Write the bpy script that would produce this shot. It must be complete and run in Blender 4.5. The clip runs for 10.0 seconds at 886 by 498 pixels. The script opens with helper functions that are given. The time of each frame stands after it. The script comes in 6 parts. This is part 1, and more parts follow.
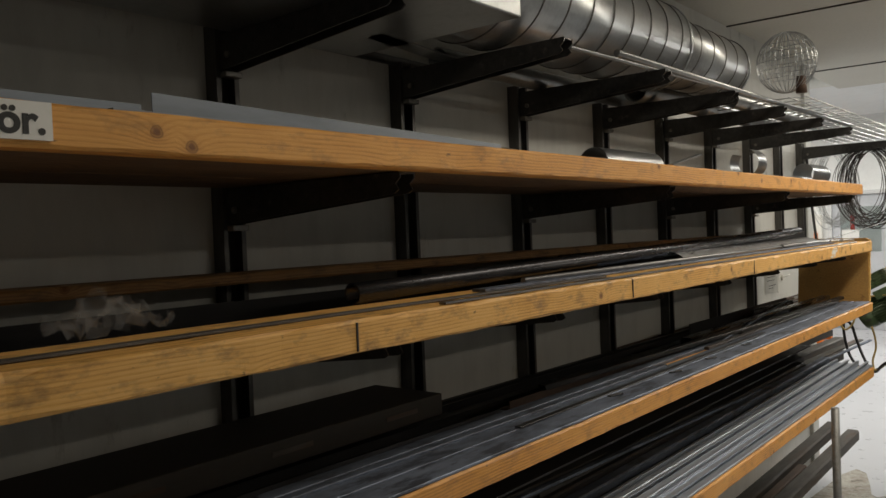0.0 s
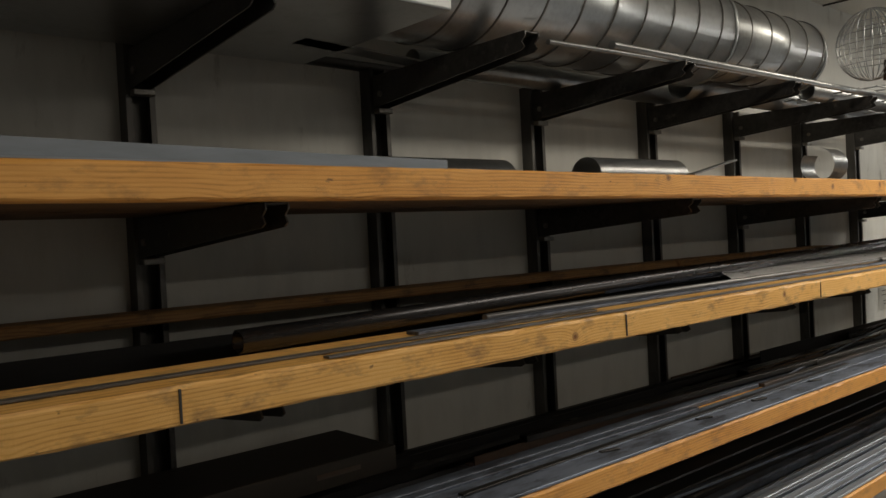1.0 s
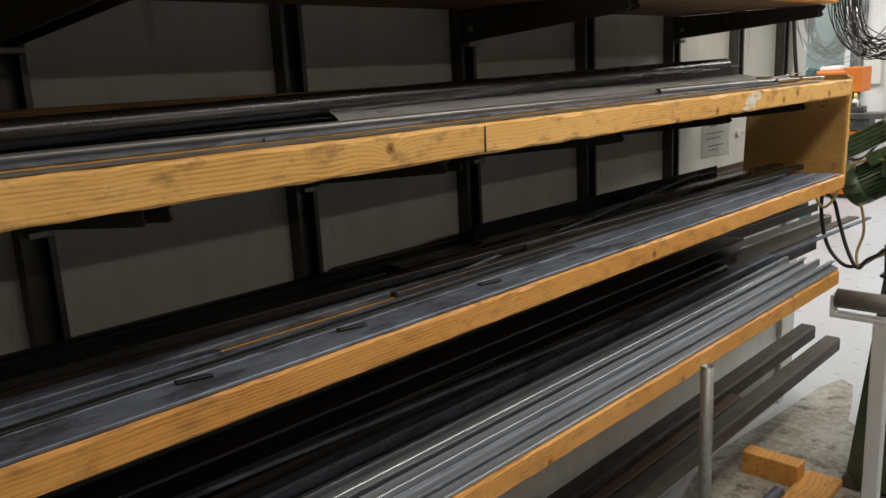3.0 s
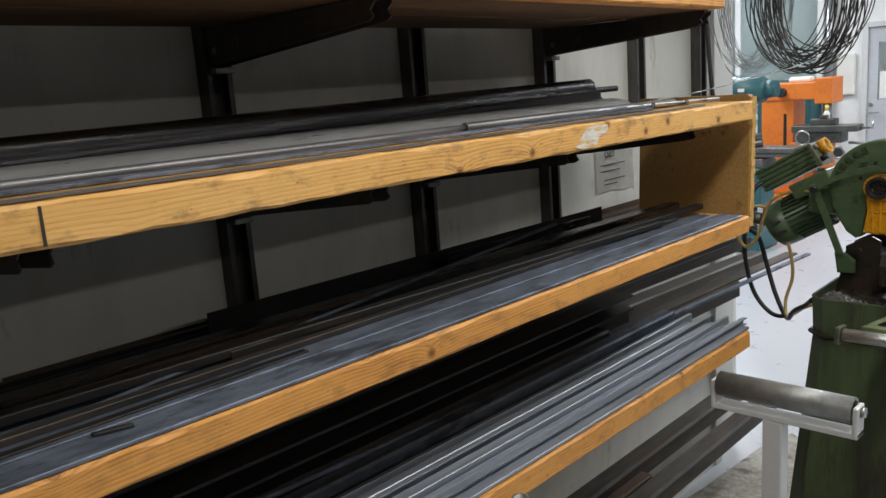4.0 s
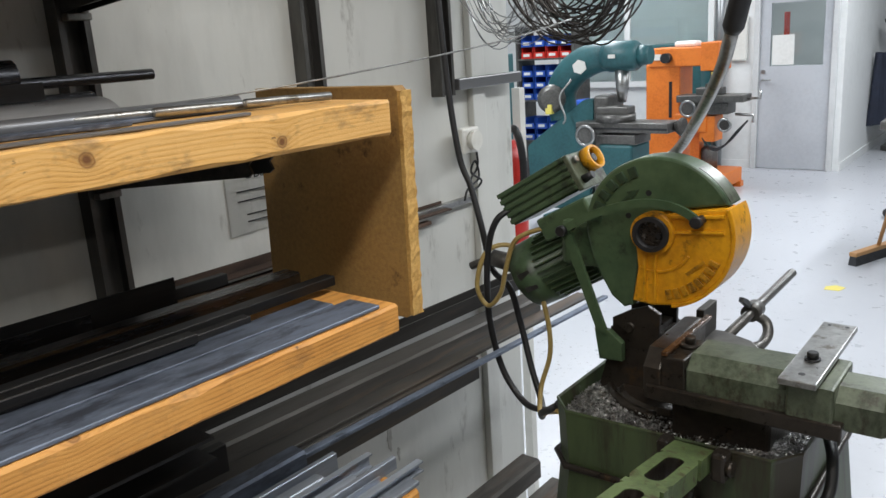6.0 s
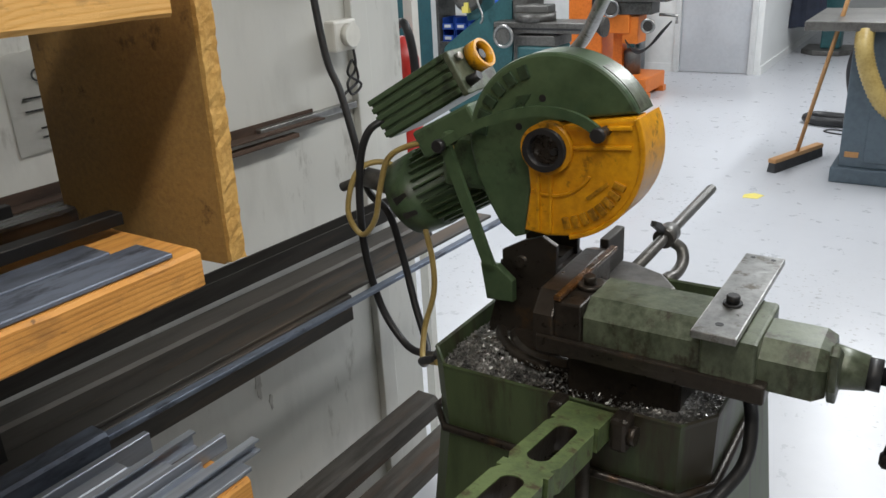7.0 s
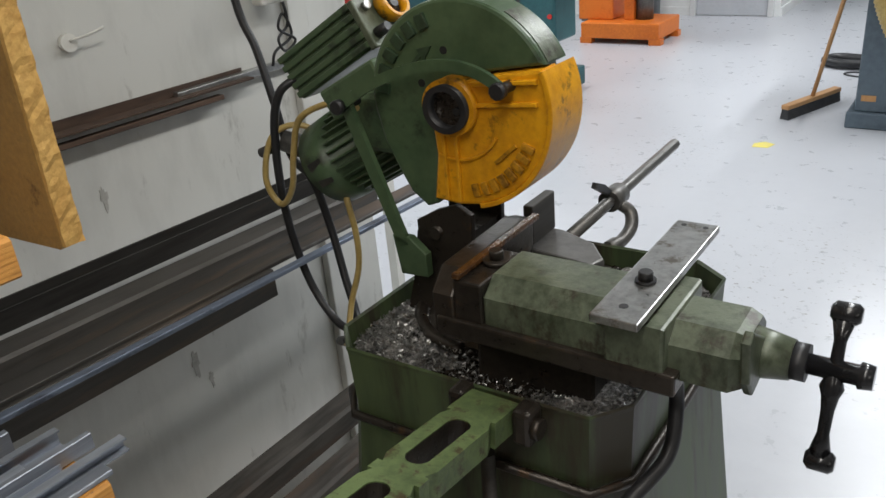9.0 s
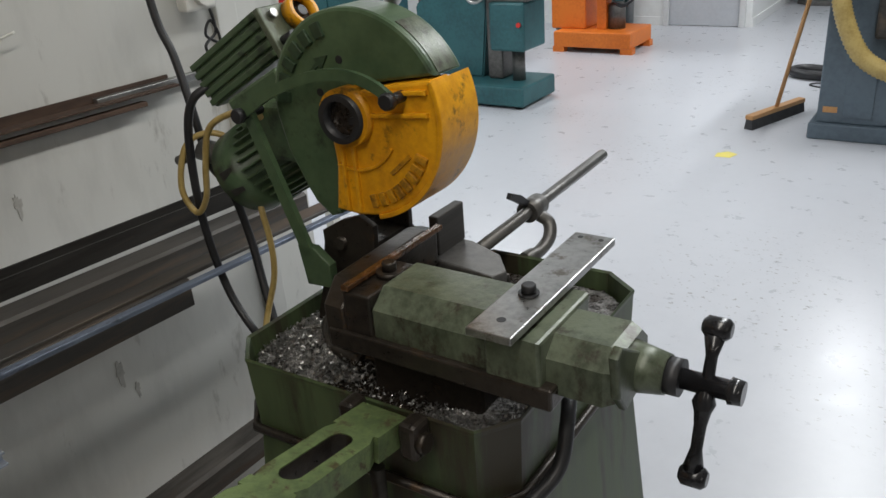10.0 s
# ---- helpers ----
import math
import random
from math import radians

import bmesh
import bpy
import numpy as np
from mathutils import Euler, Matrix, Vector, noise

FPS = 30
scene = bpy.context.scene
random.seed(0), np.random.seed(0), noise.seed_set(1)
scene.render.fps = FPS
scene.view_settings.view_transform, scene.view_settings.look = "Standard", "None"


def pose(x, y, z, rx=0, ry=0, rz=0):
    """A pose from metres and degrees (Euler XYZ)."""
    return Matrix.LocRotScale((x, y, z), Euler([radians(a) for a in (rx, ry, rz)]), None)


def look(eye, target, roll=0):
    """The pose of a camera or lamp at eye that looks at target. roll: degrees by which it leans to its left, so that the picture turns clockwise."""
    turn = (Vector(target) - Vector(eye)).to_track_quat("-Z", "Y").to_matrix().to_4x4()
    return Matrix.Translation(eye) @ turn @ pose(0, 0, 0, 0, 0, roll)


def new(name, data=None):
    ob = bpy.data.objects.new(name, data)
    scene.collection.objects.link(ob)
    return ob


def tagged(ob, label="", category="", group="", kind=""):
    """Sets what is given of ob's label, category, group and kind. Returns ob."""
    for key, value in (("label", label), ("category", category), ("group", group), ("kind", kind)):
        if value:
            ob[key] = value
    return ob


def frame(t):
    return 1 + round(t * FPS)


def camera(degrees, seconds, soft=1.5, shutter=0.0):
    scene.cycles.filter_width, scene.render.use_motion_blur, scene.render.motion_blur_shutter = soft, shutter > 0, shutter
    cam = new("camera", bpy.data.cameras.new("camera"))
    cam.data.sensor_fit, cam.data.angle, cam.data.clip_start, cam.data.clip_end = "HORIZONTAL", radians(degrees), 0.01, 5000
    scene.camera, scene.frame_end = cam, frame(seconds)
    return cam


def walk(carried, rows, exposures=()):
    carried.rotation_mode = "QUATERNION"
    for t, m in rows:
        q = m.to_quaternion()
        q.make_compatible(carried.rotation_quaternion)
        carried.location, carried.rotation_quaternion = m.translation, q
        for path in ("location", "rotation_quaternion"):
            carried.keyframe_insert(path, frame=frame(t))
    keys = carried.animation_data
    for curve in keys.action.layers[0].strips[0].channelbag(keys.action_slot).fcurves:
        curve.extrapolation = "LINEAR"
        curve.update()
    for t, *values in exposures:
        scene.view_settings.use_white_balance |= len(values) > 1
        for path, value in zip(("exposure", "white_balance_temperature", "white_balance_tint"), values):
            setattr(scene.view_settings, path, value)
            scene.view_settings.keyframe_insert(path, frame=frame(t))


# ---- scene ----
cam = camera(57.9, 10.0, 1.5)
PATH = [
    (0, (0.072, 0.237, 1.771), (-1.187, 1.79, 1.719), -2.3),
    (0.5, (0.103, 0.406, 1.804), (-1.251, 1.878, 1.839), -2.9),
    (1, (0.188, 0.686, 1.812), (-1.315, 2.005, 1.774), -3.0),
    (1.5, (0.17, 0.951, 1.781), (-1.311, 2.274, 1.547), -3.2),
    (2, (0.08, 1.284, 1.763), (-1.392, 2.603, 1.457), -2.7),
    (2.5, (0.07, 1.633, 1.737), (-1.422, 2.901, 1.328), -3.5),
    (3, (0.085, 1.926, 1.719), (-1.279, 3.321, 1.281), -3.0),
    (3.2, (0.063, 2.071, 1.715), (-1.267, 3.507, 1.303), -3.2),
    (4.3, (0.107, 2.823, 1.718), (-1.267, 4.221, 1.322), -4.5),
    (4.5, (0.082, 2.948, 1.704), (-1.262, 4.373, 1.3), -4.4),
    (5, (-0.001, 3.284, 1.715), (-1.228, 4.804, 1.287), -3.8),
    (5.5, (0.014, 3.625, 1.709), (-1.221, 5.134, 1.268), -4.2),
    (5.7, (0.018, 3.749, 1.711), (-1.228, 5.242, 1.246), -3.8),
    (6.8, (-0.071, 4.172, 1.636), (-1.164, 5.701, 0.953), -3.2),
    (7, (-0.079, 4.213, 1.635), (-1.131, 5.747, 0.898), -3.1),
    (7.5, (-0.082, 4.276, 1.622), (-1.069, 5.817, 0.816), -3.3),
    (8, (-0.066, 4.324, 1.612), (-1.054, 5.859, 0.795), -3.8),
    (8.5, (-0.033, 4.373, 1.606), (-1.075, 5.872, 0.789), -4.7),
    (9, (0.008, 4.422, 1.6), (-1.084, 5.874, 0.764), -5.3),
    (9.5, (0.055, 4.467, 1.593), (-1.079, 5.881, 0.75), -5.6),
    (10, (0.102, 4.501, 1.592), (-0.961, 5.981, 0.768), -4.5),
]
walk(cam, [(t, look(eye, target, roll)) for t, eye, target, roll in PATH], [(0, 0.05, 7300, 10), (2.5, 0.1, 7200, 10), (3.5, 0.08, 6800, 10), (4.5, 0.16, 6150, 10), (5.5, 0.22, 6200, 10), (7, 0.05, 6500, 10), (9.5, 0.0, 6500, 10), (10, -0.1, 6500, 10)])

# ---- light ----
world = bpy.data.worlds.new("world")
world.use_nodes = True
world.node_tree.nodes["Background"].inputs[0].default_value = (0.6, 0.68, 0.8, 1)
world.node_tree.nodes["Background"].inputs[1].default_value = 0.05
scene.world = world
WARM, COOL = (1.0, 0.96, 0.89), (0.95, 0.98, 1.0)
# unseen fittings; (2.8, 3.2) is an added fill, (-3.4, 15.6) added behind the door
LAMPS = [(0.0, 2.0, 2.66, 10, WARM), (0.0, 4.2, 2.66, 27, WARM), (0.0, 6.9, 2.66, 32, COOL), (2.8, 3.2, 2.66, 25, WARM), (-0.2, 9.6, 3.1, 80, COOL), (-0.6, 12.4, 3.1, 80, COOL),
         (-3.9, 7.6, 3.1, 85, COOL), (-4.2, 11.2, 3.1, 80, COOL), (-3.4, 15.6, 3.1, 45, COOL)]


# ---- materials ----
def nodes_of(m):
    m.use_nodes = True
    t = m.node_tree
    return t, t.nodes, t.links, t.nodes["Principled BSDF"]


def ramp(n, stops):
    r = n.new("ShaderNodeValToRGB")
    while len(r.color_ramp.elements) < len(stops):
        r.color_ramp.elements.new(0.5)
    for e, (p, c) in zip(r.color_ramp.elements, stops):
        e.position = p
        e.color = (*c, 1) if len(c) == 3 else c
    return r


def noise_node(n, l, coord, scale, detail=4, stretch=None, rough=0.55):
    x = n.new("ShaderNodeTexNoise")
    x.inputs["Scale"].default_value, x.inputs["Detail"].default_value, x.inputs["Roughness"].default_value = scale, detail, rough
    if stretch:
        mp = n.new("ShaderNodeMapping")
        mp.inputs["Scale"].default_value = stretch
        l.new(coord, mp.inputs[0])
        coord = mp.outputs[0]
    l.new(coord, x.inputs["Vector"])
    return x


def surface(name, base, dark, rough=0.5, metal=0.0, coarse=3.0, fine=40.0, amount=0.5, stretch=None, bump=0.1,
            rough_var=0.15, spots=None, spot_scale=18.0, spot_cover=0.62, vary=0.0, coat=0.0):
    """Paint, metal or plaster: two scales of noise between base and dark, optional spots of another colour."""
    m = bpy.data.materials.new(name)
    t, n, l, b = nodes_of(m)
    co = n.new("ShaderNodeTexCoord").outputs["Object"]
    big = noise_node(n, l, co, coarse, 5, stretch)
    small = noise_node(n, l, co, fine, 6, stretch, 0.65)
    mix = n.new("ShaderNodeMath")
    mix.operation = "MULTIPLY_ADD"
    l.new(small.outputs[0], mix.inputs[0])
    mix.inputs[1].default_value = 0.5
    half = n.new("ShaderNodeMath")
    half.operation = "MULTIPLY"
    l.new(big.outputs[0], half.inputs[0])
    half.inputs[1].default_value = 0.5
    l.new(half.outputs[0], mix.inputs[2])
    r = ramp(n, [(0.30 + 0.14 * amount, dark), (0.50 + 0.12 * amount, base)])
    l.new(mix.outputs[0], r.inputs[0])
    col = r.outputs[0]
    if spots:
        sp = noise_node(n, l, co, spot_scale, 8, stretch, 0.7)
        sr = ramp(n, [(spot_cover - 0.06, (0, 0, 0)), (spot_cover + 0.03, (0.9, 0.9, 0.9))])
        l.new(sp.outputs[0], sr.inputs[0])
        mx = n.new("ShaderNodeMix")
        mx.data_type = "RGBA"
        l.new(sr.outputs[0], mx.inputs["Factor"])
        l.new(col, mx.inputs["A"])
        mx.inputs["B"].default_value = (*spots, 1)
        col = mx.outputs["Result"]
    if vary:
        info = n.new("ShaderNodeObjectInfo")
        hsv = n.new("ShaderNodeHueSaturation")
        vr = n.new("ShaderNodeMapRange")
        vr.inputs["To Min"].default_value, vr.inputs["To Max"].default_value = 1 - vary, 1 + vary
        l.new(info.outputs["Random"], vr.inputs[0])
        l.new(vr.outputs[0], hsv.inputs["Value"])
        l.new(col, hsv.inputs["Color"])
        col = hsv.outputs[0]
    l.new(col, b.inputs["Base Color"])
    rr = n.new("ShaderNodeMapRange")
    rr.inputs["To Min"].default_value, rr.inputs["To Max"].default_value = max(0.03, rough - rough_var), min(1, rough + rough_var)
    l.new(small.outputs[0], rr.inputs[0])
    l.new(rr.outputs[0], b.inputs["Roughness"])
    b.inputs["Metallic"].default_value = metal
    b.inputs["Coat Weight"].default_value = coat
    if bump:
        bp = n.new("ShaderNodeBump")
        bp.inputs["Strength"].default_value, bp.inputs["Distance"].default_value = bump, 0.004
        l.new(small.outputs[0], bp.inputs["Height"])
        l.new(bp.outputs[0], b.inputs["Normal"])
    return m


def timber(name, light, mid, ring, rough=0.5, knot=(0.16, 0.055, 0.012), dirt=0.35, rings=52.0):
    """Sawn pine: narrow growth rings along y that flow round the knots, fibres, nicks and smudges of dirt."""
    m = bpy.data.materials.new(name)
    t, n, l, b = nodes_of(m)

    def maths(op, p, q, r=None):
        x = n.new("ShaderNodeMath")
        x.operation = op
        for k, v in enumerate((p, q, r)):
            if v is None:
                continue
            if isinstance(v, (int, float)):
                x.inputs[k].default_value = v
            else:
                l.new(v, x.inputs[k])
        return x.outputs[0]

    def blend(factor, one, two):
        x = n.new("ShaderNodeMix")
        x.data_type = "RGBA"
        l.new(factor, x.inputs["Factor"])
        l.new(one, x.inputs["A"])
        x.inputs["B"].default_value = (*two, 1)
        return x.outputs["Result"]

    co = n.new("ShaderNodeTexCoord").outputs["Object"]
    info = n.new("ShaderNodeObjectInfo")
    off = n.new("ShaderNodeVectorMath")
    off.operation = "MULTIPLY_ADD"
    rnd = n.new("ShaderNodeCombineXYZ")
    for i in range(3):
        l.new(info.outputs["Random"], rnd.inputs[i])
    l.new(rnd.outputs[0], off.inputs[0])
    off.inputs[1].default_value = (3.1, 7.7, 5.3)
    l.new(co, off.inputs[2])
    co = off.outputs[0]
    sep = n.new("ShaderNodeSeparateXYZ")
    l.new(co, sep.inputs[0])
    # knots on the y-z face
    face = n.new("ShaderNodeCombineXYZ")
    l.new(sep.outputs["Y"], face.inputs[0])
    l.new(sep.outputs["Z"], face.inputs[1])
    vm = n.new("ShaderNodeMapping")
    vm.inputs["Scale"].default_value = (5.4, 5.8, 1)
    l.new(face.outputs[0], vm.inputs[0])
    wn = noise_node(n, l, co, 26, 3)
    ws = n.new("ShaderNodeVectorMath")
    ws.operation = "MULTIPLY_ADD"
    l.new(wn.outputs["Color"], ws.inputs[0])
    ws.inputs[1].default_value = (0.05, 0.05, 0.05)
    l.new(vm.outputs[0], ws.inputs[2])
    vor = n.new("ShaderNodeTexVoronoi")
    vor.voronoi_dimensions = "2D"
    vor.inputs["Scale"].default_value, vor.inputs["Randomness"].default_value = 1.0, 1.0
    l.new(ws.outputs[0], vor.inputs["Vector"])
    dist = vor.outputs["Distance"]
    swell = maths("POWER", 2.718, maths("MULTIPLY", dist, -9.0))
    # rings
    drift = noise_node(n, l, co, 1.0, 4, (5, 0.75, 5), 0.5)
    ripple = noise_node(n, l, co, 1.0, 3, (40, 7, 40), 0.5)
    height = maths("ADD", maths("MULTIPLY", sep.outputs["Z"], rings * 20), maths("MULTIPLY", sep.outputs["X"], rings * 6))
    phase = maths("ADD", maths("MULTIPLY_ADD", drift.outputs[0], 30.0, height), maths("MULTIPLY_ADD", swell, 22.0, maths("MULTIPLY", ripple.outputs[0], 3.0)))
    band = maths("POWER", maths("MULTIPLY_ADD", maths("SINE", phase, 0.0), 0.5, 0.5), 2.2)
    fibre = noise_node(n, l, co, 1.0, 6, (260, 9, 260), 0.75)
    blotch = noise_node(n, l, co, 1.0, 4, (9, 2.2, 9), 0.6)
    tone = maths("ADD", maths("MULTIPLY", band, -0.17), maths("MULTIPLY_ADD", fibre.outputs[0], 0.70, maths("MULTIPLY_ADD", blotch.outputs[0], 0.60, -0.08)))
    r = ramp(n, [(0.26, ring), (0.47, mid), (0.70, light)])
    l.new(tone, r.inputs[0])
    kr = ramp(n, [(0.018, (0.95, 0.95, 0.95)), (0.034, (0.5, 0.5, 0.5)), (0.042, (0.8, 0.8, 0.8)), (0.052, (0.12, 0.12, 0.12)), (0.11, (0, 0, 0))])
    l.new(dist, kr.inputs[0])
    col = blend(kr.outputs[0], r.outputs[0], knot)
    # rubbed-in grime and small dark nicks
    dn = noise_node(n, l, co, 1.0, 7, (34, 15, 34), 0.65)
    dr = ramp(n, [(0.52, (0, 0, 0)), (0.68, (dirt, dirt, dirt))])
    l.new(dn.outputs[0], dr.inputs[0])
    col = blend(dr.outputs[0], col, (0.09, 0.055, 0.033))
    nk = noise_node(n, l, co, 1.0, 3, (70, 34, 70), 0.6)
    nr = ramp(n, [(0.70, (0, 0, 0)), (0.745, (0.75, 0.75, 0.75))])
    l.new(nk.outputs[0], nr.inputs[0])
    col = blend(nr.outputs[0], col, (0.10, 0.05, 0.022))
    l.new(col, b.inputs["Base Color"])
    l.new(maths("MULTIPLY_ADD", fibre.outputs[0], 0.3, rough - 0.1), b.inputs["Roughness"])
    bp = n.new("ShaderNodeBump")
    bp.inputs["Strength"].default_value, bp.inputs["Distance"].default_value = 0.35, 0.002
    l.new(tone, bp.inputs["Height"])
    l.new(bp.outputs[0], b.inputs["Normal"])
    return m


def floor_paint():
    """Pale grey-blue epoxy floor, glossy, with chips worn through and grime."""
    m = surface("floor_paint", (0.50, 0.51, 0.54), (0.47, 0.48, 0.51), 0.30, 0, 0.5, 9, 0.5, None, 0.03, 0.1)
    t, n, l, b = nodes_of(m)
    co = n.new("ShaderNodeTexCoord").outputs["Object"]
    src = b.inputs["Base Color"].links[0].from_socket
    # flecks where the coat has chipped, gathered in patches
    v = noise_node(n, l, co, 1.0, 2, (34, 52, 34))
    vr = ramp(n, [(0.645, (0, 0, 0)), (0.68, (1, 1, 1))])
    l.new(v.outputs[0], vr.inputs[0])
    pn = noise_node(n, l, co, 0.9, 3)
    pr = ramp(n, [(0.50, (0, 0, 0)), (0.62, (0.7, 0.7, 0.7))])
    l.new(pn.outputs[0], pr.inputs[0])
    mu = n.new("ShaderNodeMath")
    mu.operation = "MULTIPLY"
    l.new(vr.outputs[0], mu.inputs[0])
    l.new(pr.outputs[0], mu.inputs[1])
    mx = n.new("ShaderNodeMix")
    mx.data_type = "RGBA"
    l.new(mu.outputs[0], mx.inputs["Factor"])
    l.new(src, mx.inputs["A"])
    mx.inputs["B"].default_value = (0.16, 0.15, 0.13, 1)
    l.new(mx.outputs["Result"], b.inputs["Base Color"])
    return m


def glass(name, tint=(0.8, 0.88, 0.88)):
    m = bpy.data.materials.new(name)
    t, n, l, b = nodes_of(m)
    b.inputs["Base Color"].default_value = (*tint, 1)
    b.inputs["Transmission Weight"].default_value = 1
    b.inputs["Roughness"].default_value = 0.05
    b.inputs["IOR"].default_value = 1.45
    return m


def film_plastic():
    m = bpy.data.materials.new("clear_film")
    t, n, l, b = nodes_of(m)
    b.inputs["Base Color"].default_value = (0.75, 0.75, 0.75, 1)
    b.inputs["Roughness"].default_value = 0.18
    b.inputs["Alpha"].default_value = 0.06
    return m


M = {}
M["wall"] = surface("wall_paint", (0.64, 0.64, 0.605), (0.53, 0.53, 0.50), 0.55, 0, 1.1, 14, 0.4, (1, 1, 0.3), 0.06, spots=(0.33, 0.32, 0.29), spot_scale=8, spot_cover=0.665)
M["white"] = surface("white_wall", (0.8, 0.81, 0.8), (0.72, 0.73, 0.72), 0.5, 0, 0.7, 12, 0.3, None, 0.03)
M["ceiling"] = surface("ceiling_board", (0.6, 0.58, 0.52), (0.52, 0.5, 0.45), 0.8, 0, 1.2, 60, 0.3, None, 0.1)
M["floor"] = floor_paint()
M["grime"] = surface("floor_grime", (0.42, 0.40, 0.36), (0.2, 0.17, 0.13), 0.7, 0, 3, 30, 0.6, None, 0.2, spots=(0.10, 0.08, 0.06), spot_scale=11, spot_cover=0.6)
M["pine"] = timber("pine_warm", (0.74, 0.375, 0.10), (0.66, 0.305, 0.068), (0.38, 0.15, 0.03), dirt=0.4)
M["pine_pale"] = timber("pine_pale", (0.80, 0.475, 0.165), (0.72, 0.39, 0.105), (0.46, 0.21, 0.048), dirt=0.55)
M["pine_brown"] = timber("pine_brown", (0.42, 0.24, 0.095), (0.30, 0.16, 0.06), (0.15, 0.075, 0.03), 0.65, dirt=0.7)
M["rust_wet"] = surface("wet_rust", (0.14, 0.062, 0.02), (0.05, 0.025, 0.012), 0.26, 0.2, 12, 80, 0.55, None, 0.2, 0.12, spots=(0.03, 0.02, 0.013), spot_scale=20, spot_cover=0.58)
M["coat"] = surface("navy_cloth", (0.022, 0.028, 0.05), (0.012, 0.015, 0.026), 0.85, 0, 6, 90, 0.5, None, 0.3)
# dirty pine; its dark tone also stands for shade under the upper shelf
M["pine_old_shade"] = timber("pine_dirty_shade", (0.2, 0.125, 0.065), (0.12, 0.075, 0.04), (0.06, 0.038, 0.022), 0.75, dirt=0.8)
M["ply"] = surface("chipboard_edge", (0.43, 0.255, 0.08), (0.29, 0.16, 0.05), 0.6, 0, 3, 120, 0.55, None, 0.25, spots=(0.10, 0.05, 0.022), spot_scale=12, spot_cover=0.64)
M["rack"] = surface("rack_steel", (0.075, 0.073, 0.07), (0.03, 0.03, 0.03), 0.4, 0.45, 4, 60, 0.5, None, 0.06, 0.15, spots=(0.14, 0.13, 0.12), spot_scale=25, spot_cover=0.66)
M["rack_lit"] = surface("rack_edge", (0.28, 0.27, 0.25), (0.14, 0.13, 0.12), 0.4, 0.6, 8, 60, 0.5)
M["black_pipe"] = surface("black_pipe", (0.10, 0.10, 0.108), (0.05, 0.048, 0.048), 0.27, 0.85, 3, 40, 0.3, (1, 0.1, 1), 0.0, 0.06, vary=0.15)
M["mill"] = surface("mill_scale", (0.17, 0.20, 0.26), (0.075, 0.088, 0.115), 0.56, 0.6, 6, 60, 0.6, (1, 0.3, 1), 0.06, 0.16, spots=(0.05, 0.055, 0.07), spot_scale=22, spot_cover=0.58, vary=0.3)
M["dark_steel"] = surface("dark_steel", (0.085, 0.079, 0.072), (0.032, 0.029, 0.026), 0.58, 0.45, 3, 50, 0.5, (1, 0.1, 1), 0.05, 0.12, spots=(0.15, 0.11, 0.08), spot_scale=6, spot_cover=0.6, vary=0.4)
M["rust"] = surface("rusty_steel", (0.115, 0.072, 0.05), (0.05, 0.032, 0.025), 0.7, 0.3, 4, 60, 0.6, (1, 0.2, 1), 0.15, vary=0.2)
M["alu"] = surface("aluminium", (0.46, 0.50, 0.57), (0.30, 0.33, 0.38), 0.40, 0.6, 3, 80, 0.4, (1, 0.06, 1), 0.02, 0.1, vary=0.15)
M["steel"] = surface("bright_steel", (0.42, 0.42, 0.41), (0.25, 0.25, 0.24), 0.33, 0.9, 8, 90, 0.5, None, 0.05, spots=(0.16, 0.14, 0.11), spot_scale=30, spot_cover=0.62)
M["galv"] = surface("galvanised", (0.40, 0.415, 0.42), (0.31, 0.32, 0.325), 0.30, 0.85, 9, 70, 0.3, None, 0.0, 0.04)
M["green"] = surface("green_enamel", (0.074, 0.118, 0.058), (0.044, 0.08, 0.039), 0.38, 0, 3, 35, 0.5, None, 0.1, 0.15, spots=(0.02, 0.026, 0.016), spot_scale=9, spot_cover=0.62)
M["green_worn"] = surface("green_worn", (0.115, 0.135, 0.09), (0.04, 0.05, 0.03), 0.36, 0.15, 9, 70, 0.6, (1, 1, 0.6), 0.2, 0.2, spots=(0.035, 0.027, 0.018), spot_scale=26, spot_cover=0.60)
M["green_arm"] = surface("green_arm", (0.12, 0.165, 0.065), (0.05, 0.072, 0.03), 0.42, 0, 9, 70, 0.6, None, 0.2, 0.15, spots=(0.05, 0.032, 0.016), spot_scale=48, spot_cover=0.60)
M["yellow"] = surface("yellow_enamel", (0.76, 0.36, 0.008), (0.55, 0.23, 0.006), 0.36, 0, 6, 60, 0.5, None, 0.18, 0.15, spots=(0.10, 0.055, 0.010), spot_scale=22, spot_cover=0.63)
M["oily"] = surface("oily_cast_iron", (0.045, 0.037, 0.03), (0.02, 0.017, 0.014), 0.33, 0.5, 7, 60, 0.5, None, 0.25, 0.2, spots=(0.085, 0.05, 0.026), spot_scale=13, spot_cover=0.64)
M["chips"] = surface("steel_chips", (0.36, 0.35, 0.34), (0.03, 0.028, 0.026), 0.38, 0.6, 40, 230, 0.8, None, 1.0, 0.2)
M["sludge"] = surface("oil_sludge", (0.032, 0.024, 0.018), (0.012, 0.009, 0.007), 0.28, 0.2, 14, 120, 0.7, None, 0.7, 0.15, spots=(0.16, 0.15, 0.14), spot_scale=90, spot_cover=0.62)
M["black"] = surface("black_rubber", (0.018, 0.018, 0.02), (0.01, 0.01, 0.01), 0.45, 0, 8, 60, 0.4, None, 0.05)
M["hose"] = surface("yellow_hose", (0.46, 0.34, 0.12), (0.33, 0.23, 0.07), 0.4, 0, 12, 60, 0.5)
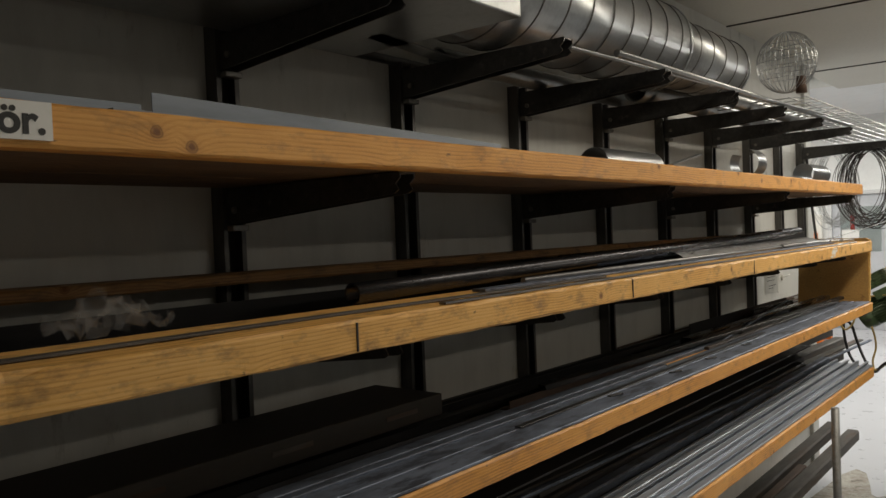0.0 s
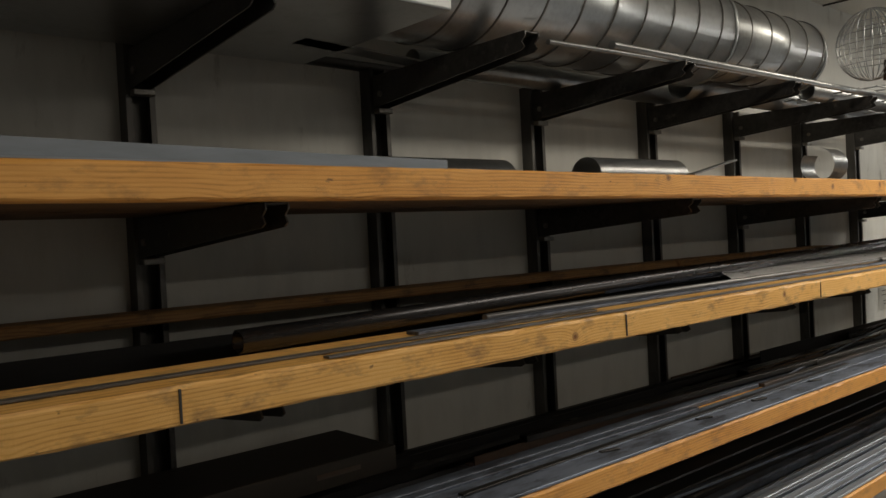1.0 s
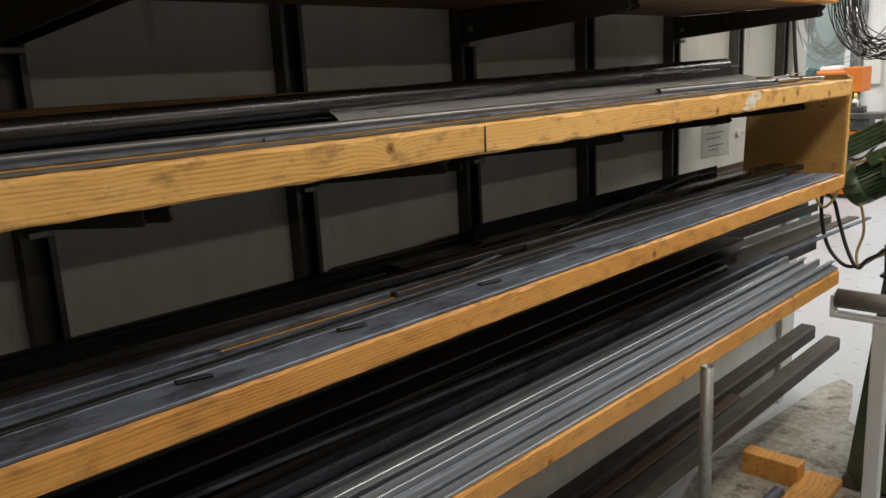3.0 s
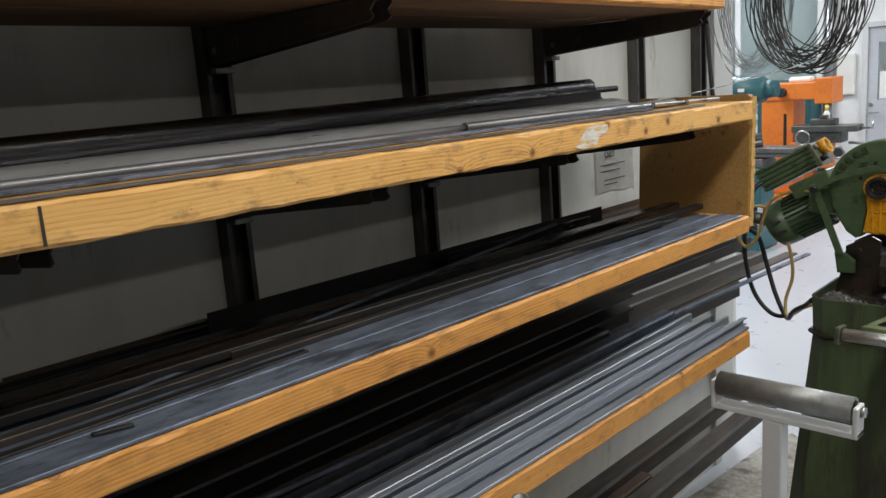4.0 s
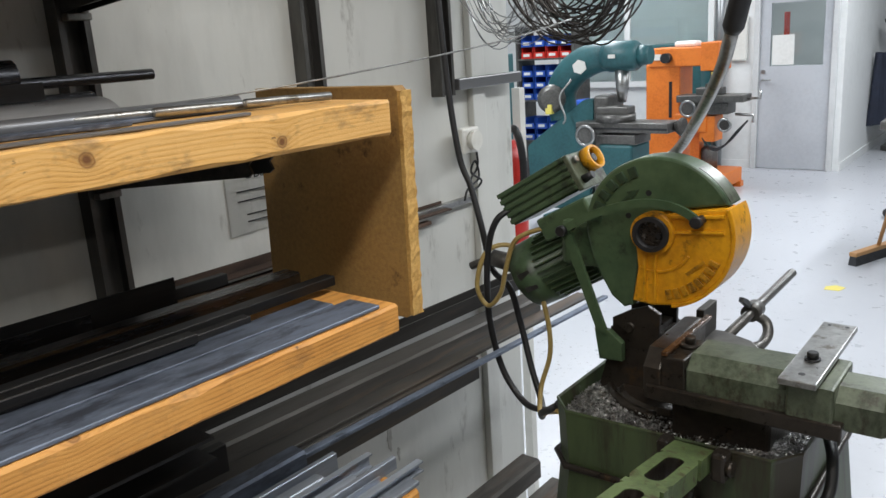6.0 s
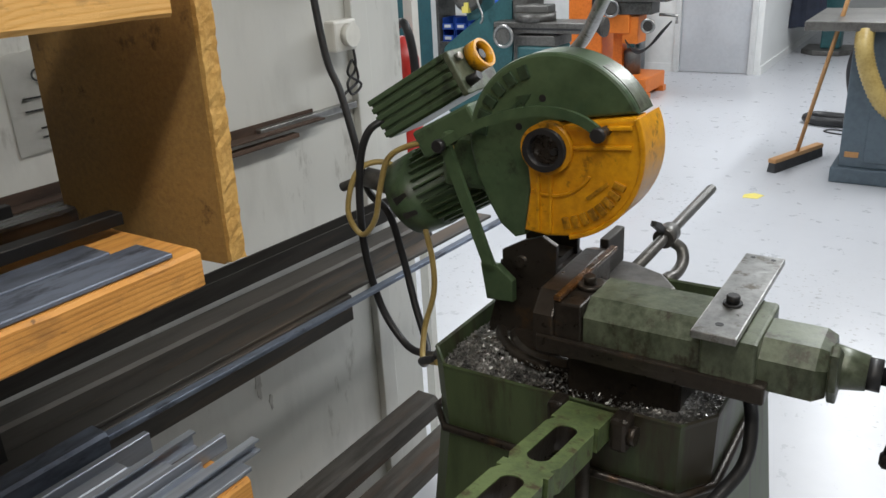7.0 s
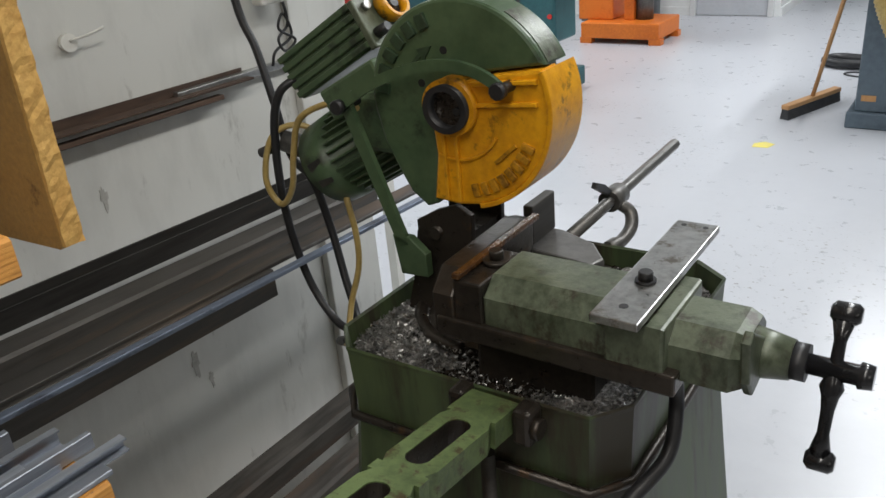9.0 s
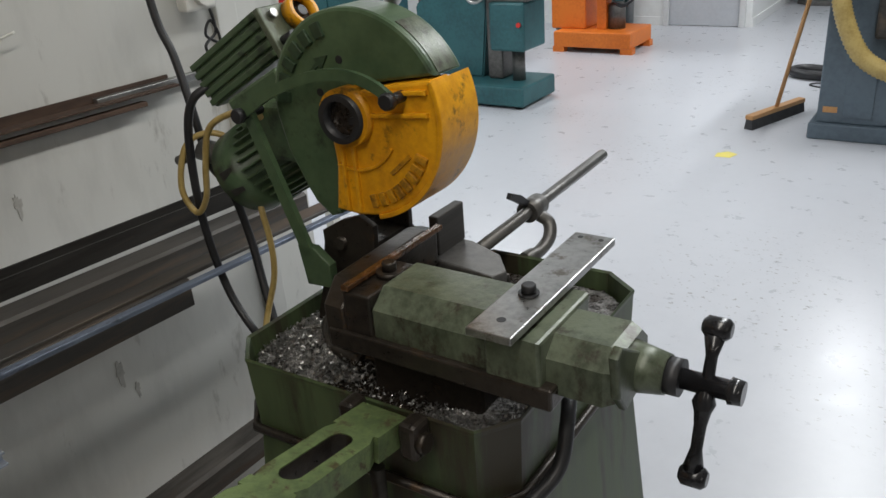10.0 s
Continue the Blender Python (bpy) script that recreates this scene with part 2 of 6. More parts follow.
M["teal"] = surface("teal_enamel", (0.03, 0.115, 0.125), (0.018, 0.07, 0.08), 0.45, 0, 4, 40, 0.5, None, 0.05)
M["orange"] = surface("orange_enamel", (0.75, 0.2, 0.025), (0.6, 0.14, 0.015), 0.42, 0, 4, 40, 0.4, None, 0.05)
M["greyblue"] = surface("grey_blue_enamel", (0.1, 0.135, 0.165), (0.07, 0.095, 0.12), 0.45, 0, 3, 30, 0.4, None, 0.05)
M["machine_grey"] = surface("machine_iron", (0.16, 0.155, 0.145), (0.08, 0.075, 0.07), 0.4, 0.6, 5, 50, 0.5)
M["door"] = surface("door_paint", (0.5, 0.52, 0.55), (0.44, 0.46, 0.49), 0.45, 0, 2, 30, 0.3, None, 0.03)
M["frame"] = surface("door_frame_paint", (0.62, 0.63, 0.63), (0.55, 0.56, 0.56), 0.45, 0, 2, 30, 0.3, None, 0.03)
M["paper"] = surface("paper", (0.78, 0.78, 0.75), (0.68, 0.68, 0.65), 0.7, 0, 3, 40, 0.3, None, 0.02)
M["ink"] = surface("ink", (0.03, 0.03, 0.03), (0.02, 0.02, 0.02), 0.6, 0, 3, 40, 0.3, None, 0.0)
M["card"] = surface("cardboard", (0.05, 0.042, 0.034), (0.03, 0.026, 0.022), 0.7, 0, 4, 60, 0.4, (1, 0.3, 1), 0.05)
M["wire"] = surface("steel_wire", (0.1, 0.09, 0.085), (0.05, 0.045, 0.04), 0.35, 0.8, 6, 60, 0.5)
M["red"] = surface("red_paint", (0.6, 0.03, 0.02), (0.45, 0.02, 0.015), 0.4, 0, 4, 40, 0.3)
M["blue"] = surface("blue_plastic", (0.02, 0.08, 0.4), (0.015, 0.06, 0.3), 0.4, 0, 4, 40, 0.3)
M["plastic"] = surface("white_plastic", (0.74, 0.73, 0.68), (0.66, 0.65, 0.6), 0.4, 0, 4, 40, 0.3)
M["broom_wood"] = surface("broom_wood", (0.52, 0.28, 0.11), (0.42, 0.21, 0.08), 0.5, 0, 3, 60, 0.4)
M["bristle"] = surface("bristle", (0.045, 0.047, 0.05), (0.02, 0.02, 0.022), 0.8, 0, 20, 200, 0.6, None, 0.5)
M["floor_yellow"] = surface("floor_yellow", (0.8, 0.68, 0.12), (0.7, 0.6, 0.2), 0.5, 0, 20, 90, 0.6)
M["film"] = film_plastic()
M["glass"] = glass("window_glass")
M["pedestal"] = surface("pedestal_green", (0.066, 0.094, 0.04), (0.026, 0.038, 0.018), 0.45, 0, 2.5, 22, 0.55, (1, 1, 0.14), 0.06, 0.12, spots=(0.03, 0.022, 0.014), spot_scale=9, spot_cover=0.57)
M["upright"] = surface("upright_steel", (0.11, 0.106, 0.1), (0.05, 0.048, 0.045), 0.4, 0.45, 4, 60, 0.5, (1, 1, 0.2), 0.05, 0.12)
M["smear"] = surface("paper_remains", (0.72, 0.71, 0.66), (0.55, 0.50, 0.40), 0.7, 0, 30, 160, 0.6, (1, 0.35, 1.6), 0.2, spots=(0.62, 0.36, 0.11), spot_scale=34, spot_cover=0.555)
M["zinc"] = surface("zinc_sheet", (0.21, 0.24, 0.28), (0.16, 0.185, 0.215), 0.4, 0.3, 3, 50, 0.4, (1, 0.1, 1), 0.02, 0.1, vary=0.2)
M["sheet"] = surface("dull_sheet_metal", (0.82, 0.82, 0.82), (0.68, 0.68, 0.68), 0.30, 0.65, 3, 60, 0.4, (1, 0.1, 1), 0.02, 0.1)
M["tube_grey"] = surface("grey_steel_tube", (0.23, 0.23, 0.235), (0.16, 0.16, 0.165), 0.36, 0.6, 4, 60, 0.4, (1, 0.1, 1), 0.02, 0.1)
M["ply_edge"] = surface("sawn_edge", (0.66, 0.40, 0.12), (0.46, 0.25, 0.06), 0.75, 0, 25, 160, 0.6, None, 0.5)
M["roller"] = surface("roller_steel", (0.27, 0.275, 0.27), (0.17, 0.17, 0.165), 0.45, 0.55, 5, 50, 0.5, None, 0.04)
M["wall_splash"] = surface("wall_splash", (0.46, 0.45, 0.42), (0.34, 0.33, 0.3), 0.6, 0, 30, 90, 0.5)
M["black_steel"] = surface("black_steel", (0.028, 0.027, 0.027), (0.012, 0.011, 0.011), 0.5, 0.4, 3, 50, 0.5, (1, 0.1, 1), 0.05, 0.12, spots=(0.07, 0.05, 0.038), spot_scale=6, spot_cover=0.62, vary=0.5)
M["black_gloss"] = surface("black_gloss", (0.018, 0.018, 0.02), (0.01, 0.01, 0.011), 0.2, 0, 8, 60, 0.4, None, 0.04, 0.08)
M["green_mark"] = surface("green_mark", (0.032, 0.06, 0.03), (0.018, 0.03, 0.016), 0.45, 0, 20, 80, 0.5, None, 0.1)
M["yellow_mark"] = surface("yellow_mark", (0.52, 0.24, 0.008), (0.2, 0.09, 0.006), 0.45, 0, 30, 120, 0.6, None, 0.1)
M["dusty"] = surface("dusty_steel", (0.13, 0.118, 0.104), (0.05, 0.044, 0.038), 0.65, 0.35, 3, 50, 0.55, (1, 0.15, 1), 0.08, 0.12, spots=(0.1, 0.065, 0.045), spot_scale=7, spot_cover=0.58, vary=0.2)


# ---- mesh helpers ----
def box(bm, x0, x1, y0, y1, z0, z1, m=None, bevel=0.0):
    made = bmesh.ops.create_cube(bm, size=1, matrix=Matrix.LocRotScale(((x0 + x1) / 2, (y0 + y1) / 2, (z0 + z1) / 2), None, (abs(x1 - x0), abs(y1 - y0), abs(z1 - z0))))["verts"]
    if bevel:
        edges = {e for v in made for e in v.link_edges}
        made = list({v for f in bmesh.ops.bevel(bm, geom=list(edges), offset=bevel, segments=2, affect="EDGES", profile=0.5)["faces"] for v in f.verts} | {v for v in made if v.is_valid})
    if m:
        bmesh.ops.transform(bm, matrix=m, verts=[v for v in made if v.is_valid])
    return bm


def prism(bm, outline, y0, y1, axis="y", bevel=0.0):
    """A flat outline of (a, b) pairs pushed from y0 to y1: axis y takes (x, z), x takes (y, z), z takes (x, y)."""
    def place(a, b, c):
        return {"y": (a, c, b), "x": (c, a, b), "z": (a, b, c)}[axis]
    lo = [bm.verts.new(place(a, b, y0)) for a, b in outline]
    hi = [bm.verts.new(place(a, b, y1)) for a, b in outline]
    faces = [bm.faces.new(lo), bm.faces.new(hi[::-1])]
    k = len(lo)
    for i in range(k):
        faces.append(bm.faces.new((lo[i], hi[i], hi[(i + 1) % k], lo[(i + 1) % k])))
    bmesh.ops.recalc_face_normals(bm, faces=faces)
    if bevel:
        edges = {e for f in faces[:2] for e in f.edges}
        bmesh.ops.bevel(bm, geom=list(edges), offset=bevel, segments=2, affect="EDGES", profile=0.5)
    return bm


def tube(bm, points, radius, sides=12, cap=True, closed=False):
    """A round bar along points; radius is one number or one for each point."""
    pts = [Vector(p) for p in points]
    k = len(pts)
    radii = radius if isinstance(radius, (list, tuple)) else [radius] * k
    rings, side = [], None
    for i, p in enumerate(pts):
        if closed:
            d = (pts[(i + 1) % k] - pts[i - 1]).normalized()
        else:
            d = (pts[min(i + 1, k - 1)] - pts[max(i - 1, 0)]).normalized()
        if side is None:
            side = d.orthogonal().normalized()
        side = (side - d * side.dot(d)).normalized()
        up = d.cross(side)
        rings.append([bm.verts.new(p + (side * math.cos(a) + up * math.sin(a)) * radii[i]) for a in [2 * math.pi * j / sides for j in range(sides)]])
    for i in range(k if closed else k - 1):
        a, b = rings[i], rings[(i + 1) % k]
        for j in range(sides):
            f = bm.faces.new((a[j], a[(j + 1) % sides], b[(j + 1) % sides], b[j]))
            f.smooth = True
    if cap and not closed:
        bm.faces.new(rings[0][::-1])
        bm.faces.new(rings[-1])
    return bm


def pipe(bm, a, b, outer, inner, sides=24):
    """A hollow pipe from a to b."""
    a, b = Vector(a), Vector(b)
    d = (b - a).normalized()
    side = d.orthogonal().normalized()
    up = d.cross(side)
    rows = []
    for c, r in ((a, inner), (a, outer), (b, outer), (b, inner)):
        rows.append([bm.verts.new(c + (side * math.cos(2 * math.pi * j / sides) + up * math.sin(2 * math.pi * j / sides)) * r) for j in range(sides)])
    for i in range(4):
        p, q = rows[i], rows[(i + 1) % 4]
        for j in range(sides):
            f = bm.faces.new((p[j], q[j], q[(j + 1) % sides], p[(j + 1) % sides]))
            f.smooth = i in (1, 3)
    bmesh.ops.recalc_face_normals(bm, faces=bm.faces[:])
    return bm


def bolt_head(bm, at, r, h, axis=(0, 0, 1)):
    a = Vector(at)
    d = Vector(axis).normalized()
    return tube(bm, [a, a + d * h * 0.85, a + d * h], [r, r, r * 0.85], 10)


def curve_points(knots, steps=10):
    """A smooth line through the knots."""
    p = [Vector(k) for k in knots]
    p = [p[0] * 2 - p[1]] + p + [p[-1] * 2 - p[-2]]
    out = []
    for i in range(1, len(p) - 2):
        for s in range(steps):
            t = s / steps
            a, b, c, d = p[i - 1], p[i], p[i + 1], p[i + 2]
            out.append(0.5 * ((2 * b) + (c - a) * t + (2 * a - 5 * b + 4 * c - d) * t * t + (3 * b - a - 3 * c + d) * t ** 3))
    return out + [p[-2]]


PLACE = {}
SPOT = [Matrix.Identity(4)]


def group_place(scale=1.0, turn=0.0, at=(0, 0, 0), tall=None):
    """All that is built from here on is sized, turned about z and moved as one."""
    SPOT[0] = Matrix.LocRotScale(at, Matrix.Rotation(radians(turn), 3, "Z"), (scale, scale, tall or scale))


def mesh_object(name, bm, material):
    me = bpy.data.meshes.new(name)
    bm.to_mesh(me)
    bm.free()
    me.transform(SPOT[0])
    me.materials.append(material)
    return new(name, me)


def thing(name, at, label, category, group="", kind=""):
    ob = new(name)
    ob.empty_display_size = 0.1
    at = SPOT[0] @ Vector(at)
    ob.location = at
    PLACE[ob] = Matrix.Translation(at)
    return tagged(ob, label, category, group, kind)


def part(name, bm, material, parent, label=""):
    ob = mesh_object(name, bm, material)
    ob.parent = parent
    ob.matrix_parent_inverse = PLACE.get(parent, Matrix.Identity(4)).inverted()
    return tagged(ob, label)


def single(name, bm, material, label, category, group="", kind=""):
    return tagged(mesh_object(name, bm, material), label, category, group, kind)


def B():
    return bmesh.new()


# ---- structure ----
WALL = -1.37


def slab(name, label, category, bounds, material, kind="structure", bevel=0.0):
    return single(name, box(B(), *bounds, bevel=bevel), material, label, category, kind=kind)


slab("floor", "pale grey-blue painted workshop floor with chipped flecks", "floor", (-9, 7, -4, 19, -0.2, 0), M["floor"])
slab("wall_rack", "off-white painted partition wall behind the steel rack", "wall", (-1.47, WALL, -4, 5.948, 0, 2.75), M["wall"])
slab("wall_back", "plain white workshop wall", "wall", (-1.47, 7, -4.2, -4, 0, 3.2), M["white"])
slab("wall_east", "plain white workshop wall", "wall", (7, 7.2, -4.2, 19.2, 0, 3.2), M["white"])
slab("wall_west", "plain white workshop wall", "wall", (-9.2, -9, -4.2, 19.2, 0, 3.2), M["white"])
slab("wall_north", "plain white workshop end wall", "wall", (-9, 7, 19, 19.2, 0, 3.2), M["white"])
slab("wall_inner", "plain white partition of the neighbouring room", "wall", (-9, -1.47, 4.6, 4.72, 0, 3.2), M["white"])
slab("ceiling_low", "beige low ceiling boards over the rack aisle", "ceiling", (-1.47, 7, -4, 7.2, 2.75, 2.9), M["ceiling"])
slab("ceiling_high", "white workshop ceiling", "ceiling", (-9, 7, -4, 19, 3.2, 3.35), M["white"])
slab("trim_post", "grey painted vertical cover strip on the wall", "trim", (WALL, WALL + 0.022, 5.733, 5.793, 0, 2.72), M["wall"], bevel=0.003)
slab("baseboard", "narrow grey wall skirting with grime", "baseboard", (WALL, WALL + 0.012, -3.9, 5.73, 0, 0.09), M["wall"], bevel=0.002)
# ceiling joints and the dark track along them
for xj in (-0.55, 1.2):
    slab("trim", "thin dark joint between ceiling boards", "trim", (xj - 0.004, xj + 0.004, -3.9, 7.1, 2.744, 2.751), M["card"])
for yj in (0.6, 2.4, 4.4, 6.2):
    slab("trim", "thin dark joint between ceiling boards", "trim", (-1.4, 6.9, yj - 0.004, yj + 0.004, 2.743, 2.751), M["card"])
grime = B()
random.seed(11)
ring = []
for k in range(40):
    a = 2 * math.pi * k / 40
    r = 1 + 0.22 * math.sin(3 * a + 1) + 0.1 * math.sin(7 * a)
    ring.append(grime.verts.new((-1.02 + 0.33 * r * math.cos(a), 4.6 + 1.45 * r * math.sin(a), 0.003)))
grime.faces.new(ring)
single("floor_stain", grime, M["grime"], "brown grime and oil stain on the floor below the rack", "stain", kind="structure")

# the corner room with the door
group_place(1.014, 1.0, (0.082, -0.09, 0))
slab("wall_corner_front", "white wall of the corner room beside the door", "wall", (-9, -2.86, 13.4, 13.55, 0, 3.2), M["white"])
slab("wall_corner_post", "white wall pier beside the door", "wall", (-1.99, -1.93, 13.4, 13.55, 0, 3.2), M["white"])
slab("wall_corner_over", "white wall above the door", "wall", (-2.86, -1.99, 13.4, 13.55, 2.06, 3.2), M["white"])
slab("wall_corner_side", "white side wall of the corner room", "wall", (-2.05, -1.93, 13.55, 19, 0, 3.2), M["white"])
slab("baseboard", "white skirting board", "baseboard", (-1.93, -1.915, 13.4, 19, 0, 0.09), M["white"])
slab("baseboard", "white skirting board", "baseboard", (-9, -2.86, 13.385, 13.4, 0, 0.09), M["white"])
door = thing("door_1", (-2.42, 13.4, 0), "closed grey door with a glazed upper panel", "door", kind="structure")
bm = B()
for b in ((-2.86, -2.80, 13.36, 13.5, 0, 2.06), (-2.05, -1.99, 13.36, 13.5, 0, 2.06), (-2.80, -2.05, 13.36, 13.5, 2.0, 2.06)):
    box(bm, *b, bevel=0.004)
part("door_frame", bm, M["frame"], door, "grey door frame")
bm = B()
for b in ((-2.797, -2.69, 13.40, 13.44, 0.008, 1.997), (-2.14, -2.053, 13.40, 13.44, 0.008, 1.997), (-2.69, -2.14, 13.40, 13.44, 0.008, 1.15), (-2.69, -2.14, 13.40, 13.44, 1.82, 1.997)):
    box(bm, *b)
leaf = part("door_leaf", bm, M["door"], door, "flat grey door leaf")
part("pane", box(B(), -2.69, -2.14, 13.415, 13.425, 1.15, 1.82), M["glass"], door, "wired glass pane")
part("notice", box(B(), -2.67, -2.44, 13.408, 13.413, 1.16, 1.48), M["paper"], door, "white paper notice")
part("door_handle", tube(tube(B(), [(-2.755, 13.40, 1.0), (-2.755, 13.34, 1.0), (-2.65, 13.34, 1.0)], 0.01), [(-2.755, 13.4, 1.09), (-2.755, 13.385, 1.09)], 0.022), M["steel"], door, "steel lever handle")
part("red_notice", box(B(), -2.56, -2.5, 13.427, 13.43, 1.42, 1.72), M["red"], door, "red strip behind the glass")
single("wall_cabinet", box(B(), -3.14, -2.93, 13.33, 13.4, 1.22, 1.72, bevel=0.02), M["plastic"], "white plastic dispenser on the wall beside the door", "dispenser")
# glazed partition to the left of the corner room
win = thing("window_1", (-4.2, 13.38, 1.0), "glazed partition with white frames", "window", kind="structure")
bm = B()
for b in ((-5.4, -3.3, 13.34, 13.39, 0.95, 1.02), (-5.4, -3.3, 13.34, 13.39, 2.5, 2.57), (-5.4, -5.33, 13.34, 13.39, 1.02, 2.5), (-3.37, -3.3, 13.34, 13.39, 1.02, 2.5), (-4.4, -4.33, 13.34, 13.39, 1.02, 2.5)):
    box(bm, *b)
part("window_frame", bm, M["white"], win, "white window frame")
part("pane", box(B(), -5.33, -4.4, 13.36, 13.37, 1.02, 2.5), M["glass"], win)
part("pane", box(B(), -4.33, -3.37, 13.36, 13.37, 1.02, 2.5), M["glass"], win)
slab("backing_room", "pale wall behind the partition glass", "wall", (-5.4, -3.3, 13.375, 13.395, 1.02, 2.5), M["white"])

group_place()
for x, y, z, power, tone in LAMPS:
    lamp = thing("ceiling_light", (x, y, z), "unseen white fluorescent ceiling light fitting", "ceiling light", group="ceiling lights")
    top = 2.75 if z < 2.8 else 3.2
    part("housing", box(B(), x - 0.14, x + 0.14, y - 1.22, y + 1.22, z + 0.03, top, bevel=0.004), M["plastic"], lamp)
    light = bpy.data.lights.new("fluorescent_tube", "AREA")
    light.shape, light.size, light.size_y, light.energy, light.color = "RECTANGLE", 0.22, 2.4, power, tone
    ob = new("fluorescent_tube", light)
    ob.location = (x, y, z + 0.02)


# ---- the rack ----
def zt(y):
    return 1.920 - 0.005 * (y - 1.5)


def zm(y):
    return 1.632 - 0.005 * (y - 2.0)


def zl(y):
    return 1.327 - 0.009 * (y - 2.5)


def zb(y):
    return 0.970 - 0.007 * (y - 4.78)


UPRIGHTS = (1.275, 1.845, 2.400, 2.961, 3.508, 4.066, 4.611, 5.14)
rack = thing("wall_rack", (WALL, 3.2, 1.0), "black steel cantilever shelf rack bolted to the wall", "rack")
for yu in UPRIGHTS + (5.605,):
    lo = 1.0 if yu < 5 else 1.55
    x0, x1 = WALL, -1.332
    half, lip, t = 0.028, 0.011, 0.004
    outline = [(x0, yu - half), (x1, yu - half), (x1, yu - half + lip), (x1 - t, yu - half + lip), (x1 - t, yu - half + t), (x0 + t, yu - half + t),
               (x0 + t, yu + half - t), (x1 - t, yu + half - t), (x1 - t, yu + half - lip), (x1, yu + half - lip), (x1, yu + half), (x0, yu + half)]
    part("upright", prism(B(), outline, lo, 2.212, "z"), M["upright"], rack)


def arm(yu, top, tip, root=0.074):
    """A tapered U-shaped arm with a shaped tip and the bright lug below its root."""
    bm = B()
    x0 = -1.331
    side = [(x0, top), (tip, top), (tip, top - 0.010), (tip - 0.011, top - 0.019), (tip - 0.004, top - 0.03), (tip - 0.014, top - 0.036), (x0, top - root)]
    prism(bm, side, yu - 0.020, yu - 0.017)
    prism(bm, side, yu + 0.017, yu + 0.020)
    box(bm, x0, tip - 0.001, yu - 0.017, yu + 0.017, top - 0.003, top - 0.0005)
    a = part("arm", bm, M["rack"], rack)
    lug = B()
    box(lug, x0, x0 + 0.022, yu - 0.021, yu + 0.021, top - root - 0.014, top - root - 0.002, bevel=0.002)
    part("bolt", bolt_head(B(), (x0 + 0.03, yu - 0.020, top - 0.045), 0.007, 0.006, (0, -1, 0)), M["rack_lit"], a)
    part("lug", lug, M["rack_lit"], a, "bright steel locking lug")


for yu in UPRIGHTS[:7]:
    arm(yu, 2.190, -0.842)
arm(5.605, 2.185, -0.80)
for k, yu in enumerate(UPRIGHTS[:7]):
    if k not in (1, 3, 5):
        arm(yu, zt(yu) - 0.051, -0.842)
for k, yu in enumerate(UPRIGHTS[:7]):
    arm(yu, zm(yu) - 0.053, -0.882, 0.085)
    arm(yu, zl(yu) - 0.047, -0.882, 0.085)
    arm(yu, zb(yu) - 0.047, -0.882, 0.085)


def plank(name, y0, y1, x0, x1, height, thick, material, label, skew=0.0, seed=0, wear=0.0015):
    """A board along y with slightly worn, wandering edges; height is a function of y, skew moves the far end in x."""
    random.seed(seed)
    bm = B()
    n = max(4, int((y1 - y0) / 0.045))
    c = 0.004
    rows = []
    for i in range(n + 1):
        y = y0 + (y1 - y0) * i / n
        s = skew * (y - y0) / (y1 - y0)
        h = height(y)
        a, b, l, r = x0 + s, x1 + s, h - thick, h
        w = [random.uniform(-wear, wear) for _ in range(8)]
        chip = random.uniform(0, 0.006) if random.random() < 0.12 else 0
        sec = [(a, l + c), (a + c, l), (b - c, l + w[0] * 0.5), (b + w[1] * 0.5, l + c + w[2]), (b + w[3] * 0.6 - chip * 0.3, r - c - chip + w[4]), (b - c - chip + w[5], r + w[6] * 0.4), (a + c, r), (a, r - c)]
        rows.append([bm.verts.new((x, y, z)) for x, z in sec])
    for p, q in zip(rows, rows[1:]):
        for j in range(8):
            bm.faces.new((p[j], p[(j + 1) % 8], q[(j + 1) % 8], q[j]))
    bm.faces.new(rows[0][::-1])
    bm.faces.new(rows[-1])
    bmesh.ops.recalc_face_normals(bm, faces=bm.faces[:])
    return single(name, bm, material, label, "plank", "rack shelf planks")


Y0 = -0.9
plank("shelf_plank", Y0, 4.62, -0.846, -0.802, zt, 0.05, M["pine"], "warm orange pine lath along the upper shelf front", 0, 1)
# boards behind the lath: the shade of the underside is put into their colour
plank("shelf_plank", Y0, 4.62, -1.08, -0.848, lambda y: zt(y) - 0.003, 0.046, M["pine_old_shade"], "dirty plank of the upper rack shelf, underside shade in its dark colour", 0, 21)
plank("shelf_plank", Y0, 4.62, -1.325, -1.085, lambda y: zt(y) - 0.003, 0.046, M["pine_old_shade"], "dirty plank at the back of the upper shelf, shade in its dark colour", 0, 2)
plank("shelf_plank", Y0, 4.785, -0.985, -0.799, zm, 0.052, M["pine_pale"], "pale worn pine plank along the middle shelf front", 0, 3, 0.0022)
plank("shelf_plank", Y0, 4.1, -1.328, -1.24, lambda y: 1.702 - 0.006 * (y - 0.5), 0.022, M["pine_brown"], "dirty brown plank lying at the back of the middle shelf", 0, 4)
plank("shelf_plank", Y0, 4.785, -1.325, -1.10, lambda y: zm(y) - 0.037, 0.01, M["pine_old_shade"], "dirty dark plank at the back of the middle shelf", 0, 14)
plank("shelf_plank", Y0, 4.768, -0.985, -0.80, zl, 0.046, M["pine"], "orange pine plank along the lower shelf front", 0, 5)
plank("shelf_plank", Y0, 4.768, -1.325, -1.045, lambda y: zl(y) - 0.056, 0.03, M["pine_old_shade"], "dark plank under the steel stock of the lower shelf", 0, 6)
